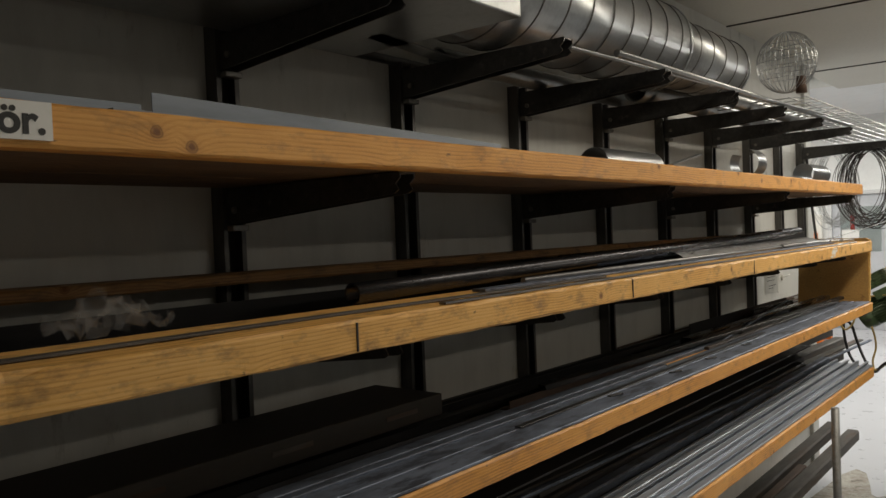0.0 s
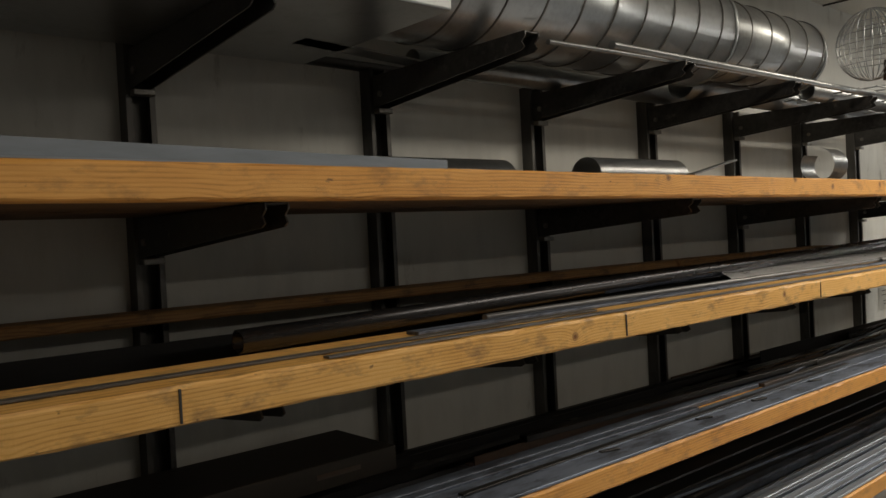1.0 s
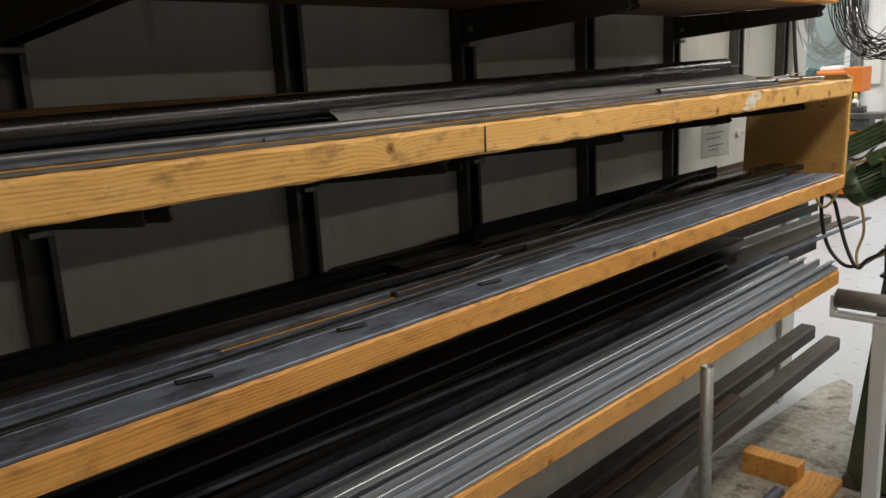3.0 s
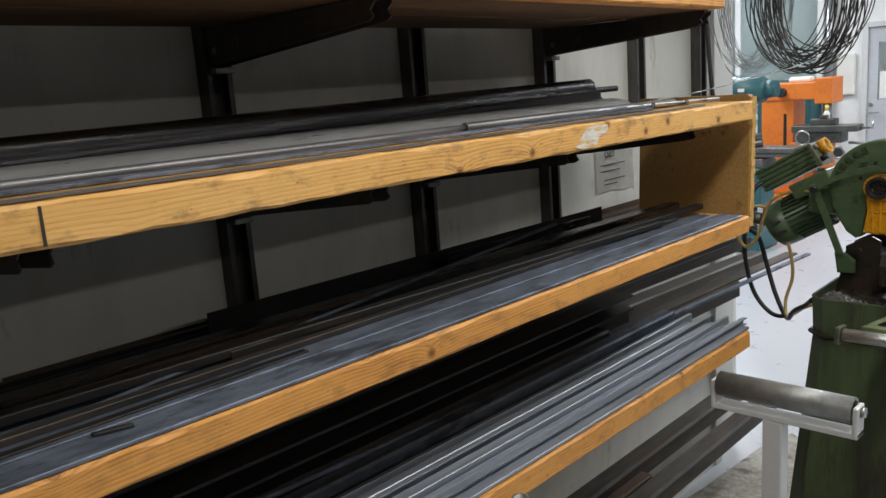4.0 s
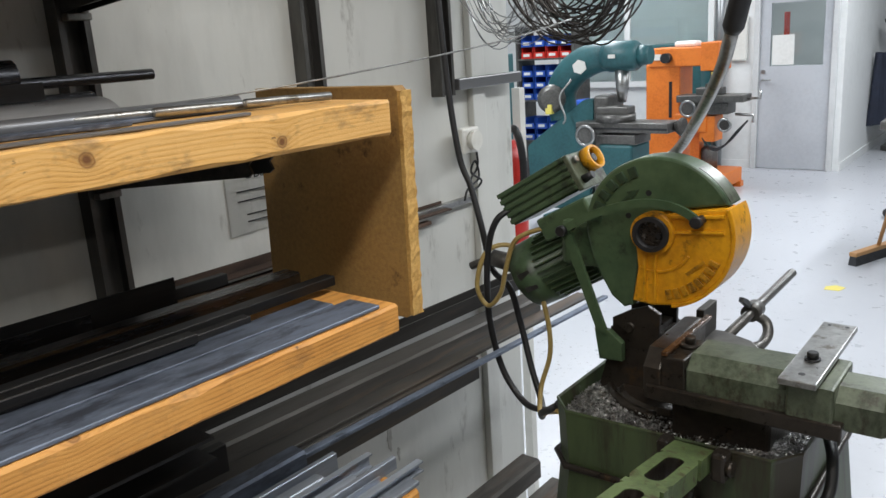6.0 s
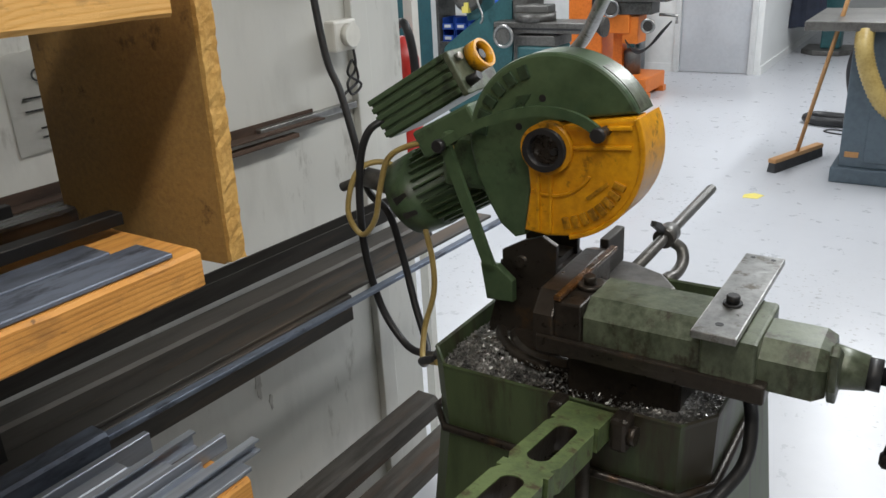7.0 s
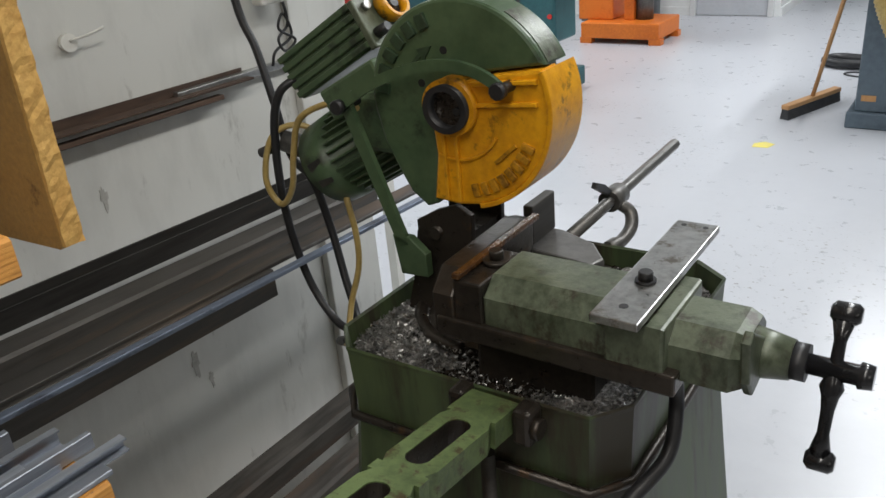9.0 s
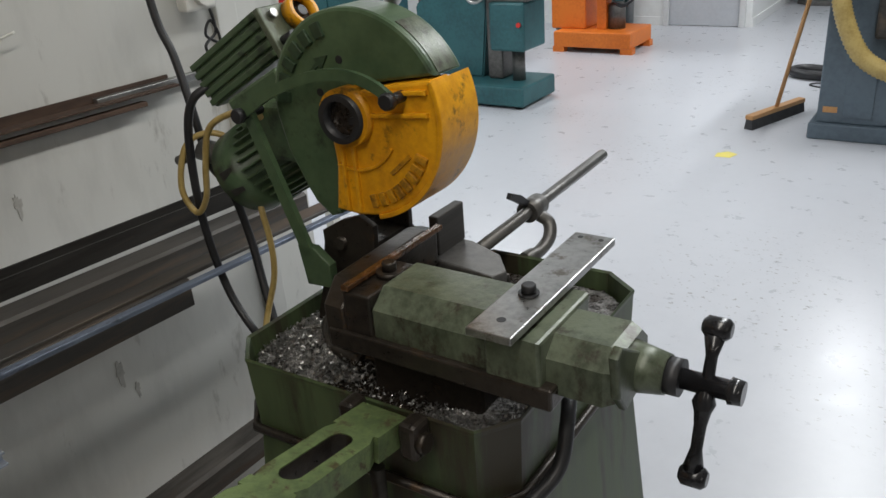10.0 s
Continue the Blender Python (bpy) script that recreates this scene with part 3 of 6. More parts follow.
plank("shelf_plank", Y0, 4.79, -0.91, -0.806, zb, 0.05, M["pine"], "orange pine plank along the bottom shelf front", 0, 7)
plank("shelf_plank", Y0, 4.70, -1.055, -0.915, lambda y: zb(y) - 0.004, 0.045, M["pine_old_shade"], "dark plank under the heavy steel of the bottom shelf", 0, 8)

# sawn marks across the plank fronts
for yk, f in ((1.096, zm), (2.040, zm), (2.944, zm)):
    slab("saw_mark", "thin dark saw cut across the plank edge", "mark", (-0.8005, -0.7975, yk - 0.0016, yk + 0.0016, f(yk) - 0.048, f(yk) - 0.004), M["ink"], kind="")

# chipboard end panel between the middle and lower shelf
panel = thing("end_panel", (-0.98, 4.846, 1.25), "yellow-brown chipboard panel closing the shelf end", "panel")
part("board", prism(B(), [(-1.18, 1.240), (-0.842, 1.256), (-0.829, 1.266), (-0.822, 1.622), (-0.834, 1.633), (-1.165, 1.633)], 4.834, 4.857, bevel=0.001), M["ply"], panel)
random.seed(8)
bm = B()
rows = []
for k in range(46):
    z = 1.262 + 0.364 * k / 45
    x = -0.8305 + 0.007 * k / 45
    rows.append([bm.verts.new((x + random.uniform(0.003, 0.006), y + random.uniform(-0.0006, 0.0006), z)) for y in (4.8335, 4.841, 4.850, 4.8575)] + [bm.verts.new((x - 0.003, 4.8575, z)), bm.verts.new((x - 0.003, 4.8335, z))])
for p, q in zip(rows, rows[1:]):
    for j in range(6):
        bm.faces.new((p[j], p[(j + 1) % 6], q[(j + 1) % 6], q[j]))
bm.faces.new(rows[0][::-1])
bm.faces.new(rows[-1])
bmesh.ops.recalc_face_normals(bm, faces=bm.faces[:])
part("raw_edge", bm, M["ply_edge"], panel, "rough pale sawn edge")

# paper sign
sign = thing("shelf_sign", (-0.80, 0.50, 1.90), "white paper sign with bold black lettering on the plank", "sign")
part("sheet", box(B(), -0.803, -0.7985, 0.34, 0.650, 1.882, 1.923), M["paper"], sign)
txt = bpy.data.curves.new("lettering", "FONT")
txt.body, txt.size, txt.extrude, txt.offset = "r\u00f6r.", 0.043, 0.0006, 0.0012
txt.align_x = "RIGHT"
tob = new("lettering_curve", txt)
me = bpy.data.meshes.new_from_object(tob)
me.transform(Matrix.Translation((-0.7982, 0.643, 1.889)) @ Matrix(((0, 0, 1, 0), (1, 0, 0, 0), (0, 1, 0, 0), (0, 0, 0, 1))))
bpy.data.objects.remove(tob)
me.materials.clear()
me.materials.append(M["ink"])
lob = new("lettering", me)
lob.parent = sign
lob.matrix_parent_inverse = PLACE[sign].inverted()

# ---- steel stock on the shelves ----
STOCK = "steel stock on the rack"


def bar(name, y0, y1, x, w, base, h, material, label, skew=0.0, shape="flat", wall=0.004, end_lift=0.0):
    """A length of stock along y. base: function of y; shapes: flat, tube, angle, channel, tee."""
    bm = B()
    if shape == "tube":
        sec = None
    elif shape == "angle":
        sec = [(-w / 2, 0), (w / 2, 0), (w / 2, wall), (-w / 2 + wall, wall), (-w / 2 + wall, h), (-w / 2, h)]
    elif shape == "angle_r":
        sec = [(w / 2, 0), (-w / 2, 0), (-w / 2, wall), (w / 2 - wall, wall), (w / 2 - wall, h), (w / 2, h)]
    elif shape == "channel":
        sec = [(-w / 2, 0), (w / 2, 0), (w / 2, h), (w / 2 - wall, h), (w / 2 - wall, wall), (-w / 2 + wall, wall), (-w / 2 + wall, h), (-w / 2, h)]
    elif shape == "side":
        sec = [(-w / 2, 0), (w / 2, 0), (w / 2, wall), (-w / 2 + wall, wall), (-w / 2 + wall, h - wall), (w / 2, h - wall), (w / 2, h), (-w / 2, h)]
    else:
        c = min(0.0012, h * 0.2)
        sec = [(-w / 2, c), (-w / 2 + c, 0), (w / 2 - c, 0), (w / 2, c), (w / 2, h - c), (w / 2 - c, h), (-w / 2 + c, h), (-w / 2, h - c)]
    ends = ((y0, x, base(y0)), (y1, x + skew, base(y1) + end_lift))
    if shape == "tube":
        c = min(w, h) * 0.12
        for inset in (0, wall):
            rows = []
            for y, cx, z in ends:
                a, b, l, u = cx - w / 2 + inset, cx + w / 2 - inset, z + inset, z + h - inset
                k = c - inset * 0.5
                pts = [(a + k, l), (b - k, l), (b, l + k), (b, u - k), (b - k, u), (a + k, u), (a, u - k), (a, l + k)]
                rows.append([bm.verts.new((px, y, pz)) for px, pz in pts])
            for j in range(8):
                bm.faces.new((rows[0][j], rows[0][(j + 1) % 8], rows[1][(j + 1) % 8], rows[1][j]))
            if inset == 0:
                outer = rows
        for i in (0, 1):
            for j in range(8):
                bm.faces.new((outer[i][j], outer[i][(j + 1) % 8], rows[i][(j + 1) % 8], rows[i][j]))
    else:
        rows = [[bm.verts.new((cx + px, y, z + pz)) for px, pz in sec] for y, cx, z in ends]
        k = len(sec)
        for j in range(k):
            bm.faces.new((rows[0][j], rows[0][(j + 1) % k], rows[1][(j + 1) % k], rows[1][j]))
        bm.faces.new(rows[0][::-1])
        bm.faces.new(rows[1])
    bmesh.ops.recalc_face_normals(bm, faces=bm.faces[:])
    return single(name, bm, material, label, "steel bar" if material != M["alu"] else "profile", STOCK)


def round_bar(name, a, b, outer, inner, material, label):
    bm = B()
    if inner:
        pipe(bm, a, b, outer, inner)
    else:
        tube(bm, [a, b], outer, 16)
    return single(name, bm, material, label, "pipe" if inner else "rod", STOCK)


# middle shelf
round_bar("steel_pipe", (-0.987, 1.273, 1.657), (-1.04, 4.366, 1.687), 0.0200, 0.0165, M["black_pipe"], "long black steel pipe with a bright reflection")
round_bar("steel_rod", (-1.115, 2.23, 1.672), (-1.102, 4.596, 1.675), 0.008, 0, M["black_pipe"], "thin black steel rod")
round_bar("steel_pipe", (-1.03, 1.9, zm(1.9) + 0.016), (-1.09, 4.49, 1.643), 0.016, 0.0125, M["black_pipe"], "dark slim steel tube")
round_bar("steel_pipe", (-0.955, 3.80, zm(3.8) + 0.010), (-0.95, 4.63, zm(4.63) + 0.010), 0.0105, 0.0072, M["tube_grey"], "short bright steel tube with an open end")
round_bar("steel_pipe", (-0.945, 1.78, zm(1.78) + 0.0095), (-0.965, 4.45, zm(4.45) + 0.0095), 0.0075, 0, M["tube_grey"], "grey steel rod along the shelf")
bar("angle_bar", 2.83, 4.393, -1.04, 0.036, lambda y: zm(y) + 0.0355, 0.022, M["black_steel"], "dark steel angle lying on the curved sheet", 0.0, "angle_r")
bar("flat_bar", 1.33, 4.55, -0.82, 0.016, lambda y: zm(y) + 0.001, 0.004, M["tube_grey"], "thin grey steel strip along the plank edge", -0.008)
bar("flat_bar", 1.58, 4.432, -0.925, 0.035, lambda y: zm(y) + 0.0008, 0.006, M["mill"], "grey-blue flat steel bar on the plank", 0.01)
bar("flat_bar", 2.23, 4.746, -0.985, 0.03, lambda y: zm(y) + 0.001, 0.008, M["mill"], "grey-blue flat steel bar", 0.0)
bar("flat_bar", 2.58, 4.678, -0.909, 0.022, lambda y: zm(y) + 0.001, 0.005, M["mill"], "narrow flat steel strip", -0.03)
bar("flat_bar", -0.77, 2.03, -0.874, 0.02, lambda y: zm(y) + 0.001, 0.004, M["dusty"], "thin rusty strip along the plank edge", 0.0)
bar("channel_bar", 0.23, 4.432, -1.05, 0.05, lambda y: zm(y) - 0.045, 0.03, M["black_steel"], "dark steel channel between the planks", 0, "channel")
bar("angle_bar", -0.57, 4.53, -1.2, 0.06, lambda y: zm(y) - 0.036, 0.05, M["black_steel"], "black steel angle carrying the thin plank", 0, "angle_r")
bar("angle_bar", 0.03, 3.458, -1.01, 0.035, lambda y: zm(y) - 0.045, 0.03, M["black_steel"], "dark steel angle between the planks", 0, "angle")
bm = B()
n = 28
sheet_rows = []
for y in (2.78, 4.466):
    sheet_rows.append([bm.verts.new((-1.035 + 0.066 * math.cos(math.pi * j / n), y, zm(y) + 0.001 + 0.033 * math.sin(math.pi * j / n))) for j in range(n + 1)])
for j in range(n):
    bm.faces.new((sheet_rows[0][j], sheet_rows[0][j + 1], sheet_rows[1][j + 1], sheet_rows[1][j]))
bmesh.ops.solidify(bm, geom=bm.faces[:], thickness=0.0015)
bmesh.ops.recalc_face_normals(bm, faces=bm.faces[:])
single("curved_sheet", bm, M["sheet"], "bright curved sheet steel gutter lying face down", "sheet metal", STOCK)
for k, (yy, ln, xx) in enumerate(((4.51, 0.16, -0.93), (4.59, 0.11, -0.905), (4.70, 0.1, -0.875), (4.46, 0.2, -0.99))):
    round_bar("steel_rod", (xx - 0.02, yy - ln, zm(yy) + 0.012), (xx, yy + ln * 0.4, zm(yy) + 0.009), 0.006, 0, M["steel"] if k != 3 else M["black_pipe"], "short cut steel rod on the plank")
single("loose_wire", tube(B(), curve_points([(-1.0, 4.43, zm(4.4) + 0.012), (-0.96, 4.75, 1.645), (-0.875, 5.17, 1.685), (-0.82, 5.36, 1.72)], 8), 0.0016, 6), M["steel"], "thin springy steel wire sticking out from the shelf", "wire")
smear = [(3.947, 1.579), (3.968, 1.598), (3.978, 1.612), (3.99, 1.616), (4.026, 1.6165), (4.062, 1.6155), (4.064, 1.606), (4.058, 1.598), (4.03, 1.594), (4.021, 1.580), (4.006, 1.573), (3.995, 1.575), (3.972, 1.574)]
single("paint_smear", prism(B(), smear, -0.8005, -0.7975, "x"), M["smear"], "torn remains of a white paper label on the plank", "label")
# crumpled clear film
random.seed(5)
bm = B()
grid = 12
vs = {}
for i in range(grid + 1):
    for j in range(grid + 1):
        u, v = i / grid - 0.5, j / grid - 0.5
        vs[i, j] = bm.verts.new((-0.99 + 0.10 * u + random.uniform(-0.009, 0.009), 0.80 + 0.15 * v + random.uniform(-0.009, 0.009), zm(0.7) + 0.018 + 0.045 * math.exp(-9 * (u * u + v * v)) + random.uniform(-0.018, 0.018)))
for i in range(grid):
    for j in range(grid):
        bm.faces.new((vs[i, j], vs[i + 1, j], vs[i + 1, j + 1], vs[i, j + 1]))
single("plastic_film", bm, M["film"], "crumpled clear plastic film on the shelf", "plastic film")

# lower shelf
bar("flat_bar", 0.33, 4.735, -0.834, 0.064, lambda y: zl(y) + 0.001, 0.006, M["mill"], "wide blue-grey flat steel bar beside the plank edge", -0.005)
bar("flat_bar", 0.63, 4.70, -0.894, 0.052, lambda y: zl(y) + 0.001, 0.008, M["mill"], "blue-grey flat steel bar on the lower shelf", -0.003)
bar("flat_bar", 2.83, 4.579, -0.925, 0.018, lambda y: zl(y) + 0.009, 0.010, M["black_steel"], "dark square steel bar on the flats", 0.0)
bar("flat_bar", 3.23, 4.766, -0.955, 0.024, lambda y: zl(y) + 0.012, 0.016, M["black_steel"], "dark steel bar on the flats", 0.01)
bar("flat_bar", 1.03, 4.137, -0.965, 0.035, lambda y: zl(y) + 0.001, 0.011, M["mill"], "grey flat steel bar", 0.0)
bar("flat_bar", 0.63, 2.48, -0.93, 0.02, lambda y: zl(y) + 0.008, 0.006, M["mill"], "narrow grey flat bar", 0.01)
bar("flat_bar", 1.63, 3.33, -0.874, 0.016, lambda y: zl(y) + 0.008, 0.004, M["black_steel"], "thin dark strip on the flat bar", -0.02)
bar("angle_bar", 1.78, 4.039, -1.01, 0.03, lambda y: zl(y) + 0.002, 0.022, M["rust"], "brown rusty steel angle", -0.02, "angle_r")
bar("square_tube", 1.93, 4.481, -1, 0.022, lambda y: zl(y) + 0.024, 0.014, M["black_steel"], "dark slim steel tube lying askew", 0.085, "tube", 0.002, -0.012)
bar("channel_bar", -0.47, 4.334, -1.08, 0.06, lambda y: zl(y) - 0.054, 0.048, M["black_steel"], "dark steel channel lying open side up", 0.0, "channel")
bar("flat_bar", -0.47, 4.53, -1.15, 0.06, lambda y: zl(y) - 0.054, 0.03, M["black_steel"], "dark flat steel bar", 0.0)
bar("square_tube", 2.93, 4.746, -1.035, 0.04, lambda y: zl(y) + 0.002, 0.03, M["black_pipe"], "black steel square tube", 0.02, "tube", 0.003)
bar("angle_bar", 3.33, 4.628, -1.16, 0.05, lambda y: zl(y) - 0.022, 0.05, M["black_steel"], "dark steel angle standing on edge", 0.0, "angle")
bar("angle_bar", 3.89, 4.432, -1.09, 0.05, lambda y: zl(y) - 0.004, 0.04, M["black_pipe"], "short dark steel angle", 0.02, "angle")
bar("angle_bar", -0.57, 3.891, -1.235, 0.06, lambda y: zl(y) - 0.054, 0.025, M["black_steel"], "long dark steel angle by the wall", 0.0, "angle")
bar("flat_bar", -0.57, 4.82, -1.312, 0.018, lambda y: zl(y) - 0.054, 0.022, M["black_steel"], "dark steel bar standing against the wall", 0.0)
bar("angle_bar", 3.03, 5.585, -1.33, 0.04, lambda y: 1.252 - 0.008 * (y - 4.7), 0.022, M["rust"], "brown rusty steel angle reaching past the end panel", -0.02, "angle")
bar("flat_bar", 3.94, 5.5, -1.345, 0.02, lambda y: 1.228 - 0.008 * (y - 4.7), 0.010, M["rust"], "thin rusty steel strip reaching past the end panel", 0.0)
round_bar("steel_rod", (-0.93, 2.93, zl(2.93) + 0.012), (-1.06, 4.23, zl(4.23) + 0.05), 0.004, 0, M["mill"], "thin steel rod lying askew")
for k, yy in enumerate((2.01, 2.38, 2.65, 2.98)):
    bar("flat_bar", yy, yy + 0.045, -0.858, 0.010, lambda y: zl(y) + 0.008, 0.004, M["black_steel"], "short dark steel offcut on the flat bar", 0.012)
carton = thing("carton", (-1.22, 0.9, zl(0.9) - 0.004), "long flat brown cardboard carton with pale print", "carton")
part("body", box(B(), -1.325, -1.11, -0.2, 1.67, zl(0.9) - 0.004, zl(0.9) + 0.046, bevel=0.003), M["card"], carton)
for yy, ln in ((1.53, 0.1), (1.22, 0.1), (0.9, 0.1), (0.54, 0.1)):
    part("print", box(B(), -1.1105, -1.1085, yy - ln / 2, yy + ln / 2, zl(0.9) + 0.018, zl(0.9) + 0.028), M["dusty"], carton, "printed word as a plain bar")

# bottom shelf: a band of bright profiles along the plank, dark heavy steel behind
random.seed(41)
edge = -0.812
for w, h, y0, y1, shape in ((0.020, 0.008, 0.2, 4.80, "flat"), (0.014, 0.020, 0.5, 4.84, "side"), (0.024, 0.012, -0.3, 4.77, "channel"), (0.010, 0.024, 1.98, 4.82, "flat"), (0.022, 0.018, 0.1, 4.74, "flat"),
                            (0.012, 0.028, 0.3, 4.80, "side"), (0.026, 0.026, -0.4, 4.70, "tube"), (0.012, 0.034, 0.2, 4.76, "flat"), (0.028, 0.030, 0.4, 4.66, "channel")):
    bar("aluminium_profile", y0, y1, edge - w / 2, w, lambda y: zb(y) + 0.001, h, M["alu"], "bright aluminium profile along the plank edge", random.uniform(-0.003, 0.001), shape, 0.003)
    edge -= w + random.uniform(0.002, 0.005)
bar("square_tube", 0.2, 4.72, -1.018, 0.040, lambda y: zb(y) + 0.0, 0.048, M["mill"], "grey steel square tube with an open end", -0.004, "tube", 0.004)
bar("square_tube", 0.23, 4.432, -1.068, 0.05, lambda y: zb(y) + 0.0, 0.062, M["black_steel"], "dark steel square tube", 0.0, "tube", 0.004)
bar("channel_bar", 0.23, 4.628, -1.11, 0.02, lambda y: zb(y) + 0.0, 0.075, M["black_steel"], "dark flat steel bar on edge in the pile", 0.0)
bar("channel_bar", 0.03, 4.579, -1.09, 0.07, lambda y: zb(y) + 0.08, 0.045, M["black_steel"], "dark heavy steel channel on the pile", 0.0, "side", 0.006)
bar("square_tube", -0.37, 4.137, -1.15, 0.08, lambda y: zb(y) + 0.13, 0.06, M["black_steel"], "dark heavy steel tube on the pile", 0.0, "tube", 0.005)
# long lengths that stick out past the rack
bar("channel_bar", -0.5, 5.83, -1.265, 0.05, lambda y: 1.003 - 0.028 * (y - 4.83), 0.038, M["dark_steel"], "long dark steel channel sticking out of the rack", 0.0, "channel", 0.005)
bar("square_tube", -0.5, 5.72, -1.175, 0.066, lambda y: 0.966 - 0.035 * (y - 4.83), 0.048, M["dark_steel"], "long grey steel tube sticking out of the rack", 0.0, "tube", 0.004)
bar("angle_bar", -0.5, 5.89, -1.098, 0.047, lambda y: 0.980 - 0.035 * (y - 4.83), 0.008, M["dark_steel"], "long grey steel flat sticking out of the rack", 0.0, "flat")
bar("angle_bar", 1.0, 5.90, -1.055, 0.017, lambda y: 0.980 - 0.035 * (y - 4.83), 0.009, M["mill"], "slim grey steel bar sticking out of the rack", 0.02, "flat")
bar("flat_bar", 2.0, 5.315, -1.075, 0.022, lambda y: 0.925 - 0.03 * (y - 4.83), 0.055, M["dark_steel"], "dark flat steel bar on edge", 0.0)
# heavy tubes low down
bar("square_tube", -0.5, 5.80, -1.25, 0.075, lambda y: 0.347, 0.07, M["dusty"], "heavy dusty steel square tube near the floor", 0.0, "tube", 0.005)
bar("square_tube", -0.5, 5.77, -1.125, 0.072, lambda y: 0.322, 0.068, M["dusty"], "heavy dusty steel square tube near the floor", 0.0, "tube", 0.005)
bar("square_tube", -0.5, 4.85, -1.185, 0.045, lambda y: 0.347, 0.045, M["rust"], "rusty steel square tube near the floor", 0.0, "tube", 0.004)

# upper shelf
bar("sheet_angle", -0.6, 0.83, -0.855, 0.07, lambda y: zt(y) + 0.001, 0.030, M["zinc"], "pale galvanised sheet angle on the upper shelf", -0.035, "angle", 0.0015)
bar("sheet_angle", 0.79, 1.69, -0.866, 0.07, lambda y: zt(y) + 0.004, 0.026, M["zinc"], "blue-grey galvanised sheet channel on the upper shelf", -0.10, "angle_r", 0.0015)
bar("sheet_strip", 0.73, 1.93, -0.846, 0.06, lambda y: zt(y) + 0.001, 0.003, M["zinc"], "flat galvanised sheet strip on the upper shelf", -0.03)


def gutter(y0, y1, x, r, base, sweep, material, label, name="half_pipe", turn=0.0, thick=0.002):
    bm = B()
    n = 40
    rows = []
    for y in (y0, y1):
        rows.append([bm.verts.new((x + r * math.cos(radians(turn + sweep * (j / n - 0.5))), y, base + r * math.sin(radians(turn + sweep * (j / n - 0.5))))) for j in range(n + 1)])
    for j in range(n):
        bm.faces.new((rows[0][j], rows[0][j + 1], rows[1][j + 1], rows[1][j]))
    bmesh.ops.solidify(bm, geom=bm.faces[:], thickness=thick)
    bmesh.ops.recalc_face_normals(bm, faces=bm.faces[:])
    return single(name, bm, material, label, "pipe piece", "pipe pieces on the upper shelf")


gutter(1.68, 2.07, -1.165, 0.06, zt(1.9) + 0.004, 180, M["galv"], "grey half pipe lying face down on the upper shelf", turn=90)
gutter(2.08, 2.42, -0.915, 0.042, zt(2.2) + 0.004, 190, M["galv"], "galvanised half pipe lying face down", turn=90)
gutter(3.22, 3.32, -0.913, 0.052, zt(3.2) + 0.054, 290, M["galv"], "cut galvanised ring standing open on the shelf", "pipe_ring", turn=-75)
gutter(4.10, 4.40, -0.94, 0.045, zt(4.1) + 0.046, 360, M["galv"], "short galvanised pipe piece", "pipe_piece")
bar("perforated_strip", 2.36, 2.52, -0.83, 0.02, lambda y: zt(y) + 0.002, 0.004, M["galv"], "short bent perforated steel strip", 0.02, "flat", 0.002, 0.035)

# ---- ducts over the rack ----
def spiral_duct(y0, y1, x, z, r, pitch, label):
    duct = thing("spiral_duct", (x, y0, z - r), label, "duct", "ventilation ducts")
    bm = tube(B(), [(x, y0, z), (x, y1, z)], r, 56)
    part("sheet", bm, M["galv"], duct)
    y = y0 + pitch * 0.5
    while y < y1 - 0.03:
        pts = [(x + (r + 0.0005) * math.cos(2 * math.pi * j / 56), y + 0.22 * pitch * math.sin(2 * math.pi * j / 56 + 0.6), z + (r + 0.0005) * math.sin(2 * math.pi * j / 56)) for j in range(56)]
        part("seam", tube(B(), pts, 0.0028, 6, closed=True), M["machine_grey"], duct)
        y += pitch
    part("collar", pipe(B(), (x, y1 - 0.012, z), (x, y1, z), r + 0.004, r - 0.001, 56), M["galv"], duct)
    return duct


spiral_duct(1.36, 2.777, -1.06, 2.345, 0.142, 0.115, "large galvanised spiral duct lying on the rack arms")
spiral_duct(2.787, 3.34, -1.035, 2.335, 0.115, 0.115, "smaller galvanised spiral duct")
bm = B()
box(bm, -1.30, -0.82, -0.9, 1.62, 2.191, 2.236, bevel=0.004)
single("metal_box", bm, M["galv"], "long shallow galvanised sheet box on the rack arms", "metal box")
bar("perforated_strip", 1.5, 1.95, -1.12, 0.05, lambda y: 2.191, 0.004, M["galv"], "perforated steel strip on the rack arms", -0.08)
round_bar("steel_rod", (-0.86, 2.12, 2.199), (-0.85, 4.6, 2.199), 0.009, 0, M["galv"], "thin galvanised rod on the rack arms")
round_bar("steel_rod", (-0.91, 1.97, 2.199), (-0.82, 4.1, 2.199), 0.006, 0, M["galv"], "thin galvanised rod across the rack arms")
for k, (xx, a, b, r) in enumerate(((-1.0, 3.36, 4.3, 0.03), (-1.18, 2.9, 4.4, 0.045), (-1.27, 1.9, 3.2, 0.03))):
    round_bar("steel_pipe", (xx, a, 2.191 + r), (xx, b, 2.191 + r), r, r - 0.003, M["galv"], "galvanised pipe piece on the rack arms")
round_bar("conduit", (-1.345, -0.5, 2.25), (-1.345, 2.1, 2.21), 0.012, 0, M["rack"], "dark conduit along the wall above the rack")
for yy in (0.9, 3.4):
    single("timber_bearer", box(B(), -1.30, -1.09, yy, yy + 0.09, 0.0, 0.322, bevel=0.004), M["pine_old_shade"], "rough timber bearer under the heavy tubes", "timber")


